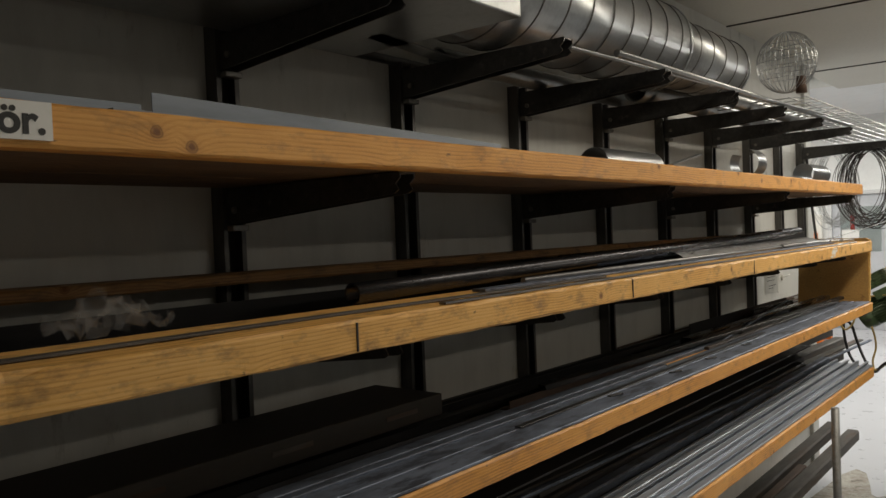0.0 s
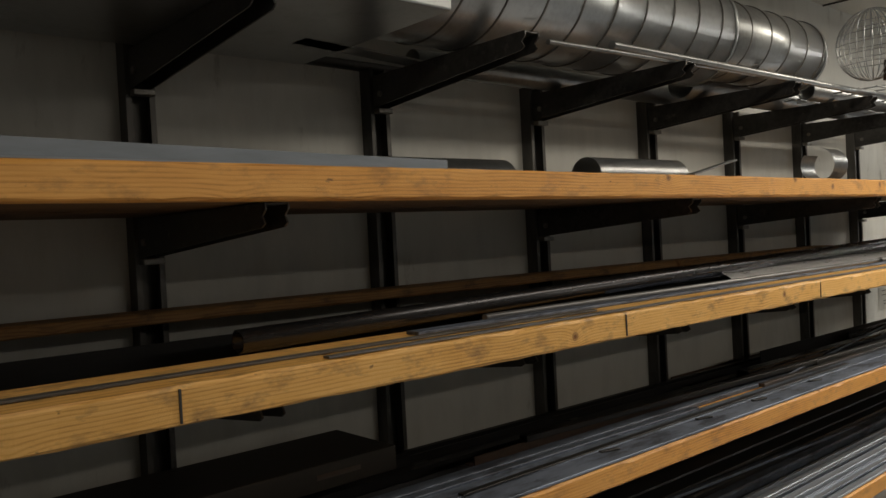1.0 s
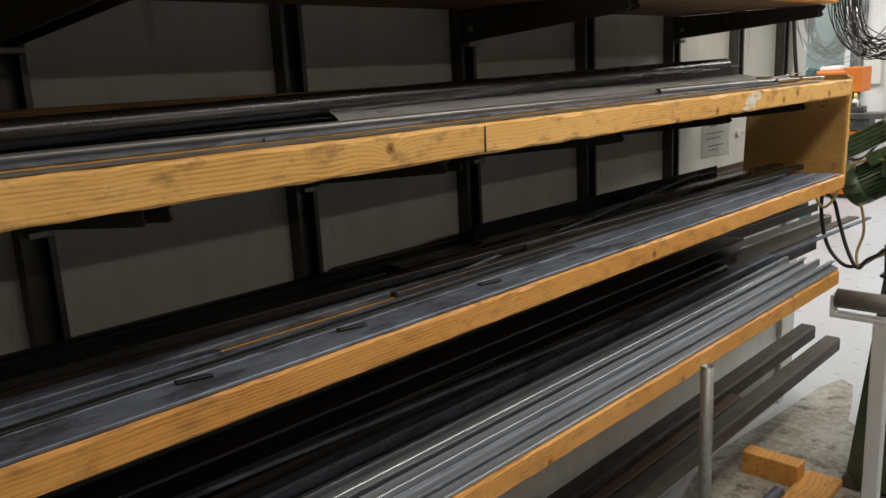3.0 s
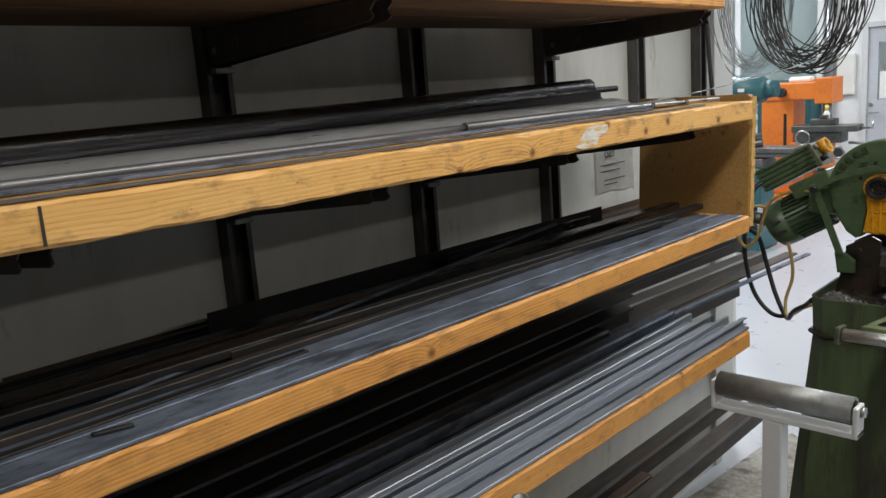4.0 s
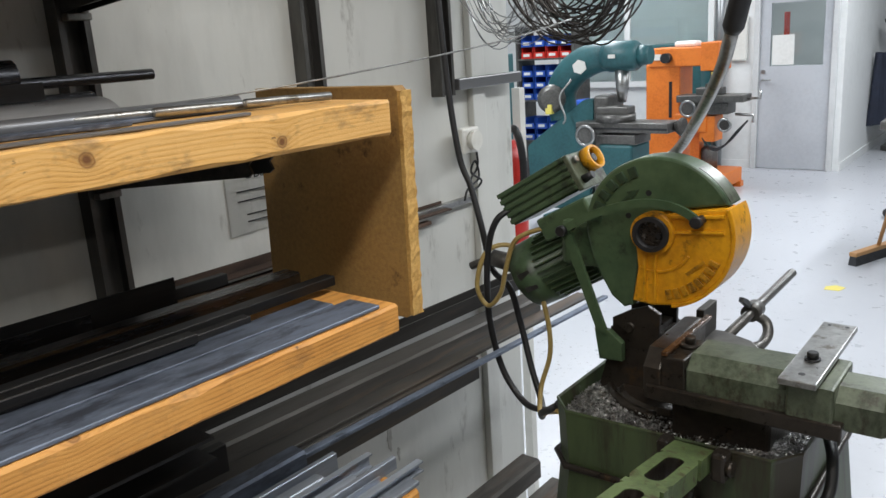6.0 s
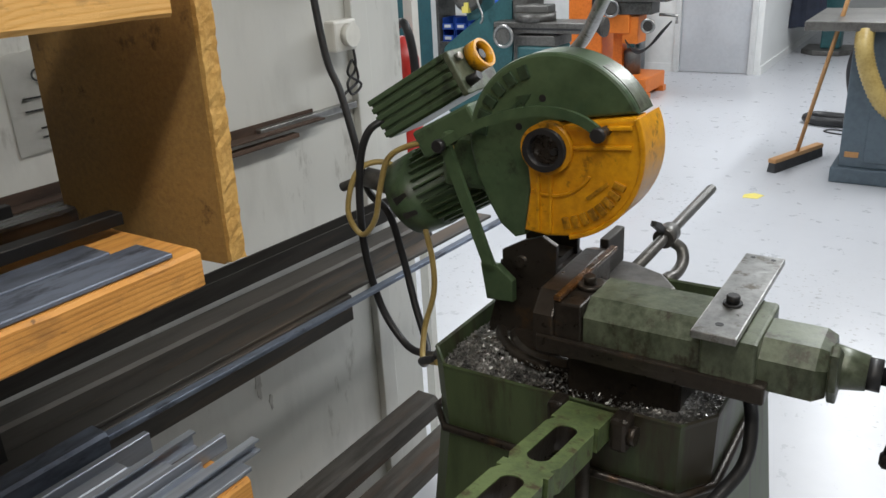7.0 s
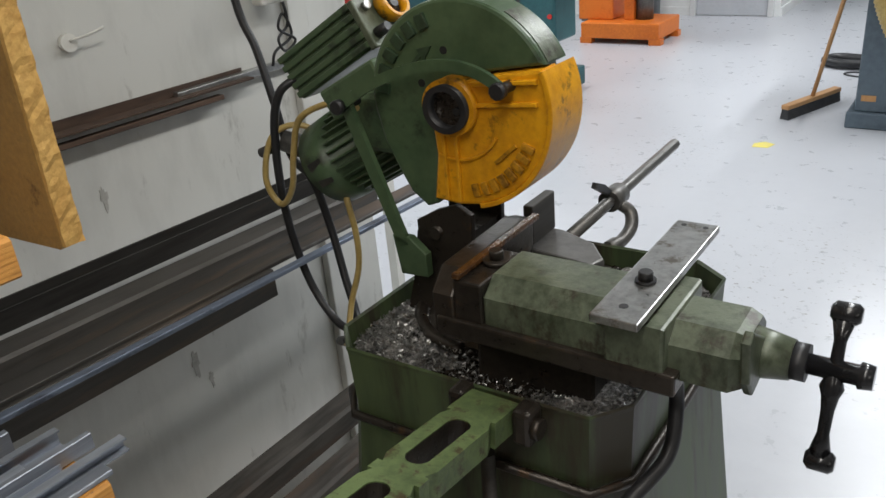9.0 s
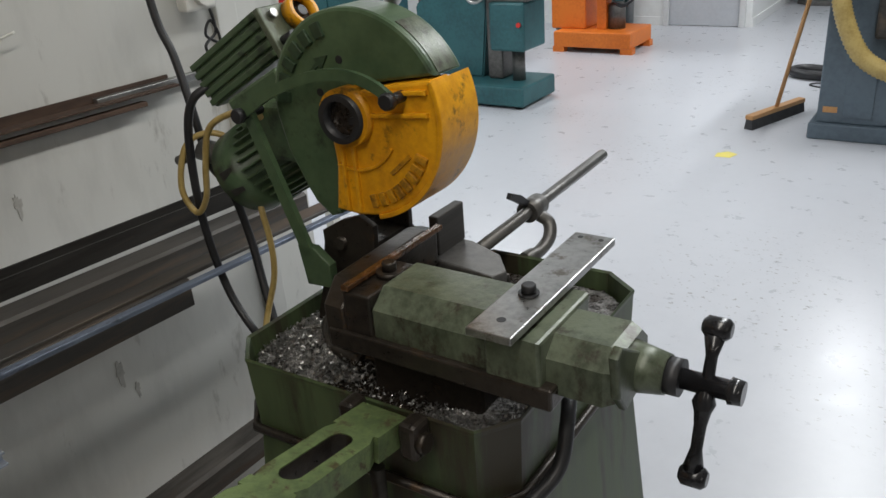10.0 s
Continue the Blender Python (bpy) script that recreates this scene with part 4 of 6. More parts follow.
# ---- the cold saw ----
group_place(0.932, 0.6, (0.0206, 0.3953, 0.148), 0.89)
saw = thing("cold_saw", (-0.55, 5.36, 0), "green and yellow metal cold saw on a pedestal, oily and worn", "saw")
TRAY = [(-0.80, 5.155), (-0.752, 5.105), (-0.34, 5.115), (-0.30, 5.17), (-0.30, 5.577), (-0.36, 5.624), (-0.60, 5.62), (-0.80, 5.41)]
CX, CY = -0.55, 5.365


def ring_of(scale, z, outline=TRAY):
    return [(CX + (x - CX) * scale, CY + (y - CY) * scale, z) for x, y in outline]


def loft(bm, rings, cap_low=True, cap_high=True):
    rows = [[bm.verts.new(p) for p in r] for r in rings]
    k = len(rows[0])
    for a, b in zip(rows, rows[1:]):
        for j in range(k):
            bm.faces.new((a[j], a[(j + 1) % k], b[(j + 1) % k], b[j]))
    if cap_low:
        bm.faces.new(rows[0][::-1])
    if cap_high:
        bm.faces.new(rows[-1])
    bmesh.ops.recalc_face_normals(bm, faces=bm.faces[:])
    return bm


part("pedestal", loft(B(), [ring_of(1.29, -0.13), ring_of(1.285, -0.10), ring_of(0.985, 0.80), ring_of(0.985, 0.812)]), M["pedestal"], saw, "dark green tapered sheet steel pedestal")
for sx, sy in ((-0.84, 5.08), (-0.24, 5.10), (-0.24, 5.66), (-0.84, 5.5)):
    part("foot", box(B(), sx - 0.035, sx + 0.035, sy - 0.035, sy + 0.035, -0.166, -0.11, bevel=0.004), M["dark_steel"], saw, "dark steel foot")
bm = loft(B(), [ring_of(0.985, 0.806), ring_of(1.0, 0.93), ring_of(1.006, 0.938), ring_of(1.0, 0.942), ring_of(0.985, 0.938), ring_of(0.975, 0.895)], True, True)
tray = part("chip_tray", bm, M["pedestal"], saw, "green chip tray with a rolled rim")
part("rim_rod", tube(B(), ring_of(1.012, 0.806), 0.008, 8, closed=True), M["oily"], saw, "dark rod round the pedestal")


def inside(x, y, outline, scale=0.968):
    pts = ring_of(scale, 0, outline)
    c = False
    for i in range(len(pts)):
        (xa, ya, _), (xb, yb, _) = pts[i], pts[i - 1]
        if (ya > y) != (yb > y) and x < (xb - xa) * (y - ya) / (yb - ya) + xa:
            c = not c
    return c


def litter(name, height, keep, material, label, step=0.0062, z0=0.897):
    """A rough heap in the tray: a fine grid raised by noise where keep allows."""
    bm = B()
    vs = {}
    nx, ny = int(0.5 / step), int(0.53 / step)
    for i in range(nx + 1):
        for j in range(ny + 1):
            x, y = -0.80 + i * step, 5.10 + j * step
            if inside(x, y, TRAY) and keep(x, y):
                vs[i, j] = bm.verts.new((x + random.uniform(-0.002, 0.002), y + random.uniform(-0.002, 0.002), z0 + height(x, y)))
    for (i, j) in list(vs):
        q = [(i, j), (i + 1, j), (i + 1, j + 1), (i, j + 1)]
        if all(k in vs for k in q):
            bm.faces.new([vs[k] for k in q])
    ob = part(name, bm, material, saw, label)
    return tagged(ob, kind="stuff")


def rough(x, y, s=60, a=0.004):
    return a * noise.noise(Vector((x * s, y * s, 3.3))) + a * 0.6 * noise.noise(Vector((x * s * 2.7, y * s * 2.7, 1.1)))


random.seed(21)
litter("sludge", lambda x, y: 0.006 + rough(x, y, 50, 0.003), lambda x, y: True, M["sludge"], "dark oily sludge in the tray")
heap = lambda x, y, cx, cy, r, h: h * math.exp(-((x - cx) ** 2 + (y - cy) ** 2) / (r * r))
litter("chip_pile", lambda x, y: 0.004 + heap(x, y, -0.71, 5.26, 0.10, 0.018) + rough(x, y, 95, 0.004) + random.uniform(0, 0.003), lambda x, y: heap(x, y, -0.71, 5.26, 0.13, 1) + 0.1 * noise.noise(Vector((x * 30, y * 30, 0))) > 0.27, M["chips"], "heap of grey steel chips", 0.005)
litter("chip_pile", lambda x, y: 0.004 + heap(x, y, -0.378, 5.20, 0.06, 0.026) + rough(x, y, 95, 0.004) + random.uniform(0, 0.003), lambda x, y: heap(x, y, -0.378, 5.20, 0.075, 1) + 0.1 * noise.noise(Vector((x * 30, y * 30, 0))) > 0.27, M["chips"], "heap of grey steel chips", 0.005)
litter("chip_pile", lambda x, y: 0.006 + rough(x, y, 95, 0.004) + random.uniform(0, 0.003), lambda x, y: y > 5.5 and x > -0.5, M["chips"], "scattered steel chips", 0.006)
random.seed(3)
bm = B()
for k in range(8000):
    cx, cy, rr = random.choice(((-0.72, 5.25, 0.09), (-0.72, 5.22, 0.09), (-0.378, 5.2, 0.06), (-0.378, 5.2, 0.06), (-0.62, 5.2, 0.1), (-0.45, 5.2, 0.1), (-0.69, 5.38, 0.05)))
    x, y = random.gauss(cx, rr * 0.7), random.gauss(cy, rr * 0.7)
    if not inside(x, y, TRAY, 0.95):
        continue
    z = 0.9075 + 0.017 * math.exp(-((x - cx) ** 2 + (y - cy) ** 2) / (rr * rr))
    a, l = random.uniform(0, 6.28), random.uniform(0.0011, 0.0032)
    dx, dy = l * math.cos(a), l * math.sin(a)
    v = [bm.verts.new((x + sx * dx - sy * dy * 0.3, y + sx * dy + sy * dx * 0.3, z + random.uniform(-0.003, 0.004))) for sx, sy in ((-1, -1), (1, -1), (1, 1), (-1, 1))]
    bm.faces.new(v)
tagged(part("loose_chips", bm, M["steel"], saw, "glinting loose steel chips"), kind="stuff")
# swivel quadrant and column
bm = B()
arc = [(-0.60 + 0.155 * math.cos(radians(a)), 5.36 + 0.155 * math.sin(radians(a)), 0.921) for a in range(150, 275, 6)]
tube(bm, arc, 0.012, 8)
part("swivel_arc", bm, M["oily"], saw, "oily curved swivel rail")
part("turntable", loft(B(), [[(-0.60 + r * math.cos(2 * math.pi * k / 28), 5.34 + r * math.sin(2 * math.pi * k / 28), z) for k in range(28)] for r, z in ((0.13, 0.90), (0.13, 0.925), (0.12, 0.935))]), M["oily"], saw, "round oily turntable")
bm = B()
loft(bm, [[(-0.775, 5.29, 0.905), (-0.60, 5.29, 0.905), (-0.60, 5.45, 0.905), (-0.775, 5.45, 0.905)], [(-0.76, 5.30, 0.975), (-0.615, 5.30, 0.975), (-0.615, 5.44, 0.975), (-0.76, 5.44, 0.975)], [(-0.75, 5.31, 1.07), (-0.635, 5.31, 1.07), (-0.635, 5.43, 1.07), (-0.75, 5.43, 1.07)]])
bmesh.ops.bevel(bm, geom=bm.edges[:], offset=0.006, segments=2, affect="EDGES")
part("column", bm, M["oily"], saw, "dark oily cast iron column")
bm = B()
prism(bm, [(-0.742, 1.00), (-0.635, 1.02), (-0.632, 1.115), (-0.66, 1.13), (-0.70, 1.115), (-0.742, 1.09)], 5.305, 5.318, bevel=0.002)
prism(bm, [(-0.742, 1.00), (-0.635, 1.02), (-0.632, 1.115), (-0.66, 1.13), (-0.70, 1.115), (-0.742, 1.09)], 5.40, 5.413, bevel=0.002)
box(bm, -0.735, -0.64, 5.318, 5.40, 1.066, 1.078)
part("hinge_bracket", bm, M["oily"], saw, "dark oily hinge bracket")
part("hinge_pin", tube(B(), [(-0.70, 5.295, 1.075), (-0.70, 5.425, 1.075)], 0.011, 14), M["oily"], saw, "dark hinge pin")

# blade guards
HX, HZ, R = -0.637, 1.307, 0.164


def arc_pts(r, a0, a1, n=30, cx=HX, cz=HZ):
    return [(cx + r * math.cos(radians(a0 + (a1 - a0) * k / n)), cz + r * math.sin(radians(a0 + (a1 - a0) * k / n))) for k in range(n + 1)]


outline = arc_pts(R, 25, 186, 40) + [(-0.787, 1.232), (-0.762, 1.18), (-0.742, 1.145), (-0.712, 1.122), (-0.692, 1.13), (-0.680, 1.222), (-0.677, 1.32), (-0.615, 1.356)]
guard = part("blade_guard", prism(B(), outline, 5.300, 5.372, bevel=0.006), M["green"], saw, "dark green cast upper blade guard")
part("guard_edge", prism(B(), arc_pts(R + 0.001, 26, 60, 16) + arc_pts(R - 0.006, 60, 26, 16), 5.312, 5.360), M["green_worn"], guard, "worn pale rim of the guard")
for k, a in enumerate((172, 160, 148, 136, 124, 112)):
    m = Matrix.Translation((HX + 0.138 * math.cos(radians(a)), 5.2985, HZ + 0.138 * math.sin(radians(a)))) @ Matrix.Rotation(radians(90 - a), 4, "Y")
    bm = box(B(), -0.009, 0.009, -0.0048, 0.002, -0.012, 0.012, bevel=0.0012)
    bmesh.ops.transform(bm, matrix=m, verts=bm.verts[:])
    part("raised_mark", bm, M["green_mark"], guard, "raised cast mark as a plain block")
bm = B()
tri = arc_pts(0.100, 152, 128, 8)
prism(bm, tri + arc_pts(0.094, 128, 152, 8), 5.297, 5.301)
prism(bm, [(HX + 0.108 * math.cos(radians(128)), HZ + 0.108 * math.sin(radians(128))), (HX + 0.086 * math.cos(radians(128)), HZ + 0.086 * math.sin(radians(128))), (HX + 0.099 * math.cos(radians(113)), HZ + 0.099 * math.sin(radians(113)))], 5.297, 5.301)
part("direction_arrow", bm, M["green_mark"], guard, "raised cast arrow")
for hx, hz in ((-0.655, 1.392), (-0.700, 1.338)):
    part("screw_hole", tube(B(), [(hx, 5.2992, hz), (hx, 5.304, hz)], 0.0065, 14), M["black"], guard, "dark screw hole")
part("blade", tube(B(), [(HX, 5.333, HZ), (HX, 5.336, HZ)], 0.150, 64), M["steel"], saw, "steel saw blade edge")

ylow = arc_pts(0.163, 24, -78, 40) + [(-0.640, 1.142), (-0.686, 1.146), (-0.674, 1.225), (-0.679, 1.285)] + arc_pts(0.046, 200, 60, 14, -0.637, 1.309) + [(-0.56, 1.362)]
lower = part("lower_guard", prism(B(), ylow[::-1], 5.287, 5.335, bevel=0.005), M["yellow"], saw, "yellow lower blade guard smeared with black grease")
bm = B()
rim = arc_pts(0.168, 23, -76, 36) + arc_pts(0.160, -76, 23, 36)
prism(bm, rim, 5.282, 5.380, bevel=0.0015)
part("guard_rim", bm, M["yellow"], lower)
for z0, z1 in ((1.345, 1.352), (1.312, 1.3185)):
    bm = B()
    prism(bm, [(-0.600, z0 - 0.002), (-0.492, z0 + 0.008), (-0.492, z1 + 0.008), (-0.600, z1 - 0.002)], 5.2795, 5.289, bevel=0.0015)
    part("rib", bm, M["yellow"], lower)
for x0 in (-0.659, -0.636):
    bm = B()
    prism(bm, [(x0, 1.150), (x0 + 0.006, 1.150), (x0 + 0.006, 1.272), (x0, 1.272)], 5.2805, 5.289, bevel=0.0015)
    part("rib", bm, M["yellow"], lower)
bm = B()
prism(bm, arc_pts(0.088, -112, -30, 20) + arc_pts(0.083, -30, -112, 20), 5.283, 5.289, bevel=0.001)
part("rib", bm, M["yellow"], lower)
for k in range(8):
    a = -76 + k * 7.6
    m = Matrix.Translation((HX + 0.137 * math.cos(radians(a)), 5.2855, HZ + 0.137 * math.sin(radians(a)))) @ Matrix.Rotation(radians(-90 - a), 4, "Y")
    bm = box(B(), -0.0055, 0.0055, -0.0042, 0.002, -0.0105, 0.0105, bevel=0.001)
    bmesh.ops.transform(bm, matrix=m, verts=bm.verts[:])
    part("raised_mark", bm, M["yellow_mark"], lower, "raised cast mark as a plain block")
bm = B()
m = Matrix.Translation((HX + 0.088, 5.2855, HZ - 0.067)) @ Matrix.Rotation(radians(-42), 4, "Y")
box(bm, -0.024, 0.024, -0.002, 0.002, -0.003, 0.003)
bmesh.ops.transform(bm, matrix=m, verts=bm.verts[:])
part("direction_arrow", bm, M["yellow_mark"], lower, "raised cast arrow")
hub = part("hub_ring", pipe(B(), (-0.637, 5.272, 1.309), (-0.637, 5.30, 1.309), 0.046, 0.038, 40), M["yellow"], lower, "yellow hub boss")
part("hub", pipe(B(), (-0.637, 5.262, 1.309), (-0.637, 5.30, 1.309), 0.0385, 0.0288, 40), M["black"], saw, "black hollow hub collar")
part("hub_bore", tube(B(), [(-0.637, 5.279, 1.309), (-0.637, 5.284, 1.309)], 0.0295, 32), M["sludge"], saw, "dark bore of the hub")
part("bore_screw", tube(B(), [(-0.622, 5.272, 1.305), (-0.622, 5.280, 1.305)], 0.006, 12), M["black"], saw, "dark screw in the hub bore")


def strap(pts, w, y0, y1, name, material, label):
    """A flat bar with rounded bends along (x, z) points."""
    line = [(p.x, p.z) for p in curve_points([(x, 0, z) for x, z in pts], 7)]
    up, dn = [], []
    for i, (x, z) in enumerate(line):
        xa, za = line[max(i - 1, 0)]
        xb, zb_ = line[min(i + 1, len(line) - 1)]
        l = math.hypot(xb - xa, zb_ - za)
        nx, nz = -(zb_ - za) / l, (xb - xa) / l
        up.append((x + nx * w / 2, z + nz * w / 2))
        dn.append((x - nx * w / 2, z - nz * w / 2))
    bm = prism(B(), up + dn[::-1], y0, y1)
    return part(name, bm, material, saw, label)


strap([(-0.838, 1.300), (-0.775, 1.338), (-0.711, 1.364), (-0.650, 1.378), (-0.600, 1.377), (-0.560, 1.364), (-0.532, 1.344)], 0.017, 5.258, 5.266, "link_arm", M["green"], "dark green curved link arm")
strap([(-0.836, 1.300), (-0.806, 1.218), (-0.776, 1.136), (-0.746, 1.054)], 0.022, 5.268, 5.278, "strut", M["green"], "dark green flat strut")
part("strut_plate", prism(B(), [(-0.768, 1.072), (-0.734, 1.072), (-0.702, 1.045), (-0.702, 1.002), (-0.757, 0.998)], 5.268, 5.285, bevel=0.002), M["green"], saw, "green lug below the strut")
part("link_pin", bolt_head(tube(B(), [(-0.536, 5.252, 1.348), (-0.536, 5.288, 1.348)], 0.009, 12), (-0.536, 5.258, 1.348), 0.013, 0.012, (0, -1, 0)), M["black"], saw, "black pivot bolt")
part("link_pin", bolt_head(tube(B(), [(-0.836, 5.25, 1.300), (-0.836, 5.30, 1.300)], 0.009, 12), (-0.836, 5.257, 1.300), 0.013, 0.012, (0, -1, 0)), M["black"], saw, "black pivot bolt")

# motor, switch box
AX = Vector((0.866, 0, 0.5))
UP = Vector((-0.5, 0, 0.866))
box_m = Matrix.Translation((-1.068, 5.38, 1.297)) @ Matrix(((AX.x, 0, UP.x, 0), (0, 1, 0, 0), (AX.z, 0, UP.z, 0), (0, 0, 0, 1)))
bm = box(B(), 0, 0.215, 0.006, 0.125, -0.042, 0.044, bevel=0.004)
bmesh.ops.transform(bm, matrix=box_m, verts=bm.verts[:])
switch = part("switch_box", bm, M["green"], saw, "ribbed green switch box")
for k in range(5):
    z = -0.038 + k * 0.0185
    bm = box(B(), -0.001, 0.216, 0.0, 0.012, z, z + 0.0125, bevel=0.0025)
    bmesh.ops.transform(bm, matrix=box_m, verts=bm.verts[:])
    part("rib", bm, M["green"], switch)
bm = box(B(), 0.215, 0.229, 0.0, 0.128, -0.046, 0.048, bevel=0.003)
bmesh.ops.transform(bm, matrix=box_m, verts=bm.verts[:])
part("end_plate", bm, M["green_worn"], switch, "worn pale end plate")
bez = Vector(box_m @ Vector((0.232, 0.075, 0.018)))
bm = pipe(B(), bez, bez + AX * 0.026, 0.031, 0.025, 28)
part("bezel", bm, M["yellow"], switch, "yellow switch shroud")
part("switch_knob", tube(tube(B(), [bez, bez + AX * 0.006], 0.025, 24), [bez + AX * 0.006, bez + AX * 0.02], 0.010, 12), M["black"], switch, "black switch knob")
sc = Vector(box_m @ Vector((0.232, 0.025, 0.03)))
part("screw_head", tube(B(), [sc - AX * 0.003, sc + AX * 0.006], 0.008, 14), M["steel"], switch, "bright screw head")
sc = Vector(box_m @ Vector((0.234, 0.022, -0.022)))
part("cable_gland", tube(B(), [sc - AX * 0.004, sc + AX * 0.022], [0.011, 0.009], 14), M["black"], switch, "black cable gland")
m0 = Vector((-1.03, 5.42, 1.118))
MD = Vector((0.86, 0.06, 0.50)).normalized()
motor = part("motor", tube(B(), [m0, m0 + MD * 0.012, m0 + MD * 0.075, m0 + MD * 0.078, m0 + MD * 0.22, m0 + MD * 0.24], [0.072, 0.088, 0.090, 0.076, 0.076, 0.06], 40), M["green"], saw, "green electric motor with cooling fins")
ms = MD.orthogonal().normalized()
mu = MD.cross(ms)
for k in range(30):
    a = 2 * math.pi * k / 30
    d = ms * math.cos(a) + mu * math.sin(a)
    e = MD.cross(d)
    bm = B()
    base = [m0 + MD * 0.082 + d * 0.074, m0 + MD * 0.21 + d * 0.074, m0 + MD * 0.21 + d * 0.088, m0 + MD * 0.082 + d * 0.088]
    lo = [bm.verts.new(p - e * 0.0016) for p in base]
    hi = [bm.verts.new(p + e * 0.0016) for p in base]
    bm.faces.new(lo[::-1])
    bm.faces.new(hi)
    for j in range(4):
        bm.faces.new((lo[j], lo[(j + 1) % 4], hi[(j + 1) % 4], hi[j]))
    part("fin", bm, M["green"], motor)
pd = (Vector((0.35, -1, 0.05)) - MD * Vector((0.35, -1, 0.05)).dot(MD)).normalized()
pe = MD.cross(pd)
pc = m0 + MD * 0.045 + pd * 0.090
bm = B()
bm.faces.new([bm.verts.new(pc + MD * a + pe * b - pd * abs(b) * 0.16 + pd * 0.002) for a, b in ((-0.018, -0.026), (0.018, -0.026), (0.018, 0.026), (-0.018, 0.026))])
bmesh.ops.solidify(bm, geom=bm.faces[:], thickness=0.001)
part("name_plate", bm, M["machine_grey"], motor, "dull metal name plate")
bm = B()
box(bm, -0.945, -0.80, 5.33, 5.44, 1.275, 1.335, bevel=0.006)
bmesh.ops.rotate(bm, cent=(-0.87, 5.38, 1.305), matrix=Matrix.Rotation(radians(-28), 3, "Y"), verts=bm.verts[:])
part("motor_mount", bm, M["green"], saw, "green motor mount")
bm = B()
box(bm, -0.875, -0.70, 5.315, 5.43, 1.20, 1.31, bevel=0.012)
part("gear_housing", bm, M["green"], saw, "green gear housing behind the guard")
lug0 = Vector((-1.125, 5.395, 1.165))
bm = B()
tube(bm, [lug0, lug0 + Vector((0.07, 0.02, -0.02))], [0.022, 0.026], 16)
tube(bm, [lug0 + Vector((-0.02, -0.01, -0.012)), lug0 + Vector((-0.055, -0.015, -0.028))], 0.011, 12)
part("motor_plug", bm, M["machine_grey"], saw, "dull metal motor plug")

# feed lever
lev = [(-0.70, 5.40, 1.42), (-0.655, 5.45, 1.462), (-0.56, 5.32, 1.555), (-0.47, 5.18, 1.655), (-0.425, 5.10, 1.725)]
lever = part("feed_lever", tube(B(), curve_points(lev, 6), 0.0115, 16), M["steel"], saw, "bent steel feed lever")
g0, g1 = Vector((-0.425, 5.10, 1.725)), Vector((-0.375, 5.045, 1.86))
part("grip", tube(B(), [g0 - (g1 - g0) * 0.02, g0 + (g1 - g0) * 0.05, g0 + (g1 - g0) * 0.95, g1], [0.013, 0.0175, 0.016, 0.012], 18), M["black"], lever, "black rubber grip")

# vise
vise = part("vise_base", box(B(), -0.585, -0.232, 5.125, 5.285, 1.002, 1.034, bevel=0.004), M["oily"], saw, "dark oily vise slide")
part("vise_pedestal", box(B(), -0.55, -0.36, 5.17, 5.30, 0.90, 1.005, bevel=0.008), M["oily"], saw, "dark cast iron vise foot")
sec = [(5.135, 1.034), (5.268, 1.034), (5.268, 1.075), (5.245, 1.104), (5.165, 1.104), (5.135, 1.078)]
bm = prism(B(), sec, -0.508, -0.325, "x", bevel=0.004)
part("vise_body", bm, M["green_worn"], saw, "worn green vise body")
part("vise_saddle", prism(B(), [(5.128, 1.03), (5.275, 1.03), (5.275, 1.098), (5.128, 1.098)], -0.326, -0.248, "x", bevel=0.005), M["green_worn"], saw, "worn green vise saddle")
sec2 = [(5.145, 1.018), (5.262, 1.018), (5.262, 1.068), (5.238, 1.092), (5.17, 1.092), (5.145, 1.068)]
bm = B()
loft(bm, [[(x, y, z) for y, z in sec2] for x in (-0.248, -0.175)] + [[(-0.160, 5.203 + (y - 5.203) * 0.85, 1.055 + (z - 1.055) * 0.85) for y, z in sec2]])
part("vise_nose", bm, M["green_worn"], saw, "worn green vise nose")
bm = B()
prism(bm, [(5.118, 1.112), (5.134, 1.120), (5.215, 1.066), (5.215, 1.03), (5.15, 1.02), (5.128, 1.05)], -0.158, -0.146, "x", bevel=0.003)
part("nose_web", bm, M["green_worn"], saw, "worn green stiffening web")
part("nose_collar", tube(B(), [(-0.17, 5.2, 1.052), (-0.115, 5.2, 1.052)], [0.036, 0.026], 24), M["green_worn"], saw)
part("screw_collar", tube(B(), [(-0.118, 5.2, 1.052), (-0.098, 5.2, 1.052)], 0.024, 20), M["black"], saw, "black screw collar")
part("vise_screw", tube(B(), [(-0.098, 5.2, 1.052), (-0.045, 5.2, 1.052), (-0.043, 5.2, 1.052), (-0.028, 5.2, 1.052)], [0.013, 0.013, 0.017, 0.015], 18), M["black_gloss"], saw, "dark vise screw")
hx = -0.069
h0, h1 = Vector((hx, 5.222, 1.124)), Vector((hx, 5.160, 0.940))
hd = (h1 - h0).normalized()
L_ = (h1 - h0).length
crank = part("crank_handle", tube(B(), [h0 + hd * L_ * k for k in (0.06, 0.2, 0.35, 0.44, 0.5, 0.56, 0.65, 0.8, 0.94)], [0.013, 0.007, 0.0075, 0.010, 0.014, 0.010, 0.0075, 0.007, 0.013], 16), M["black_gloss"], saw, "black two-armed crank handle")
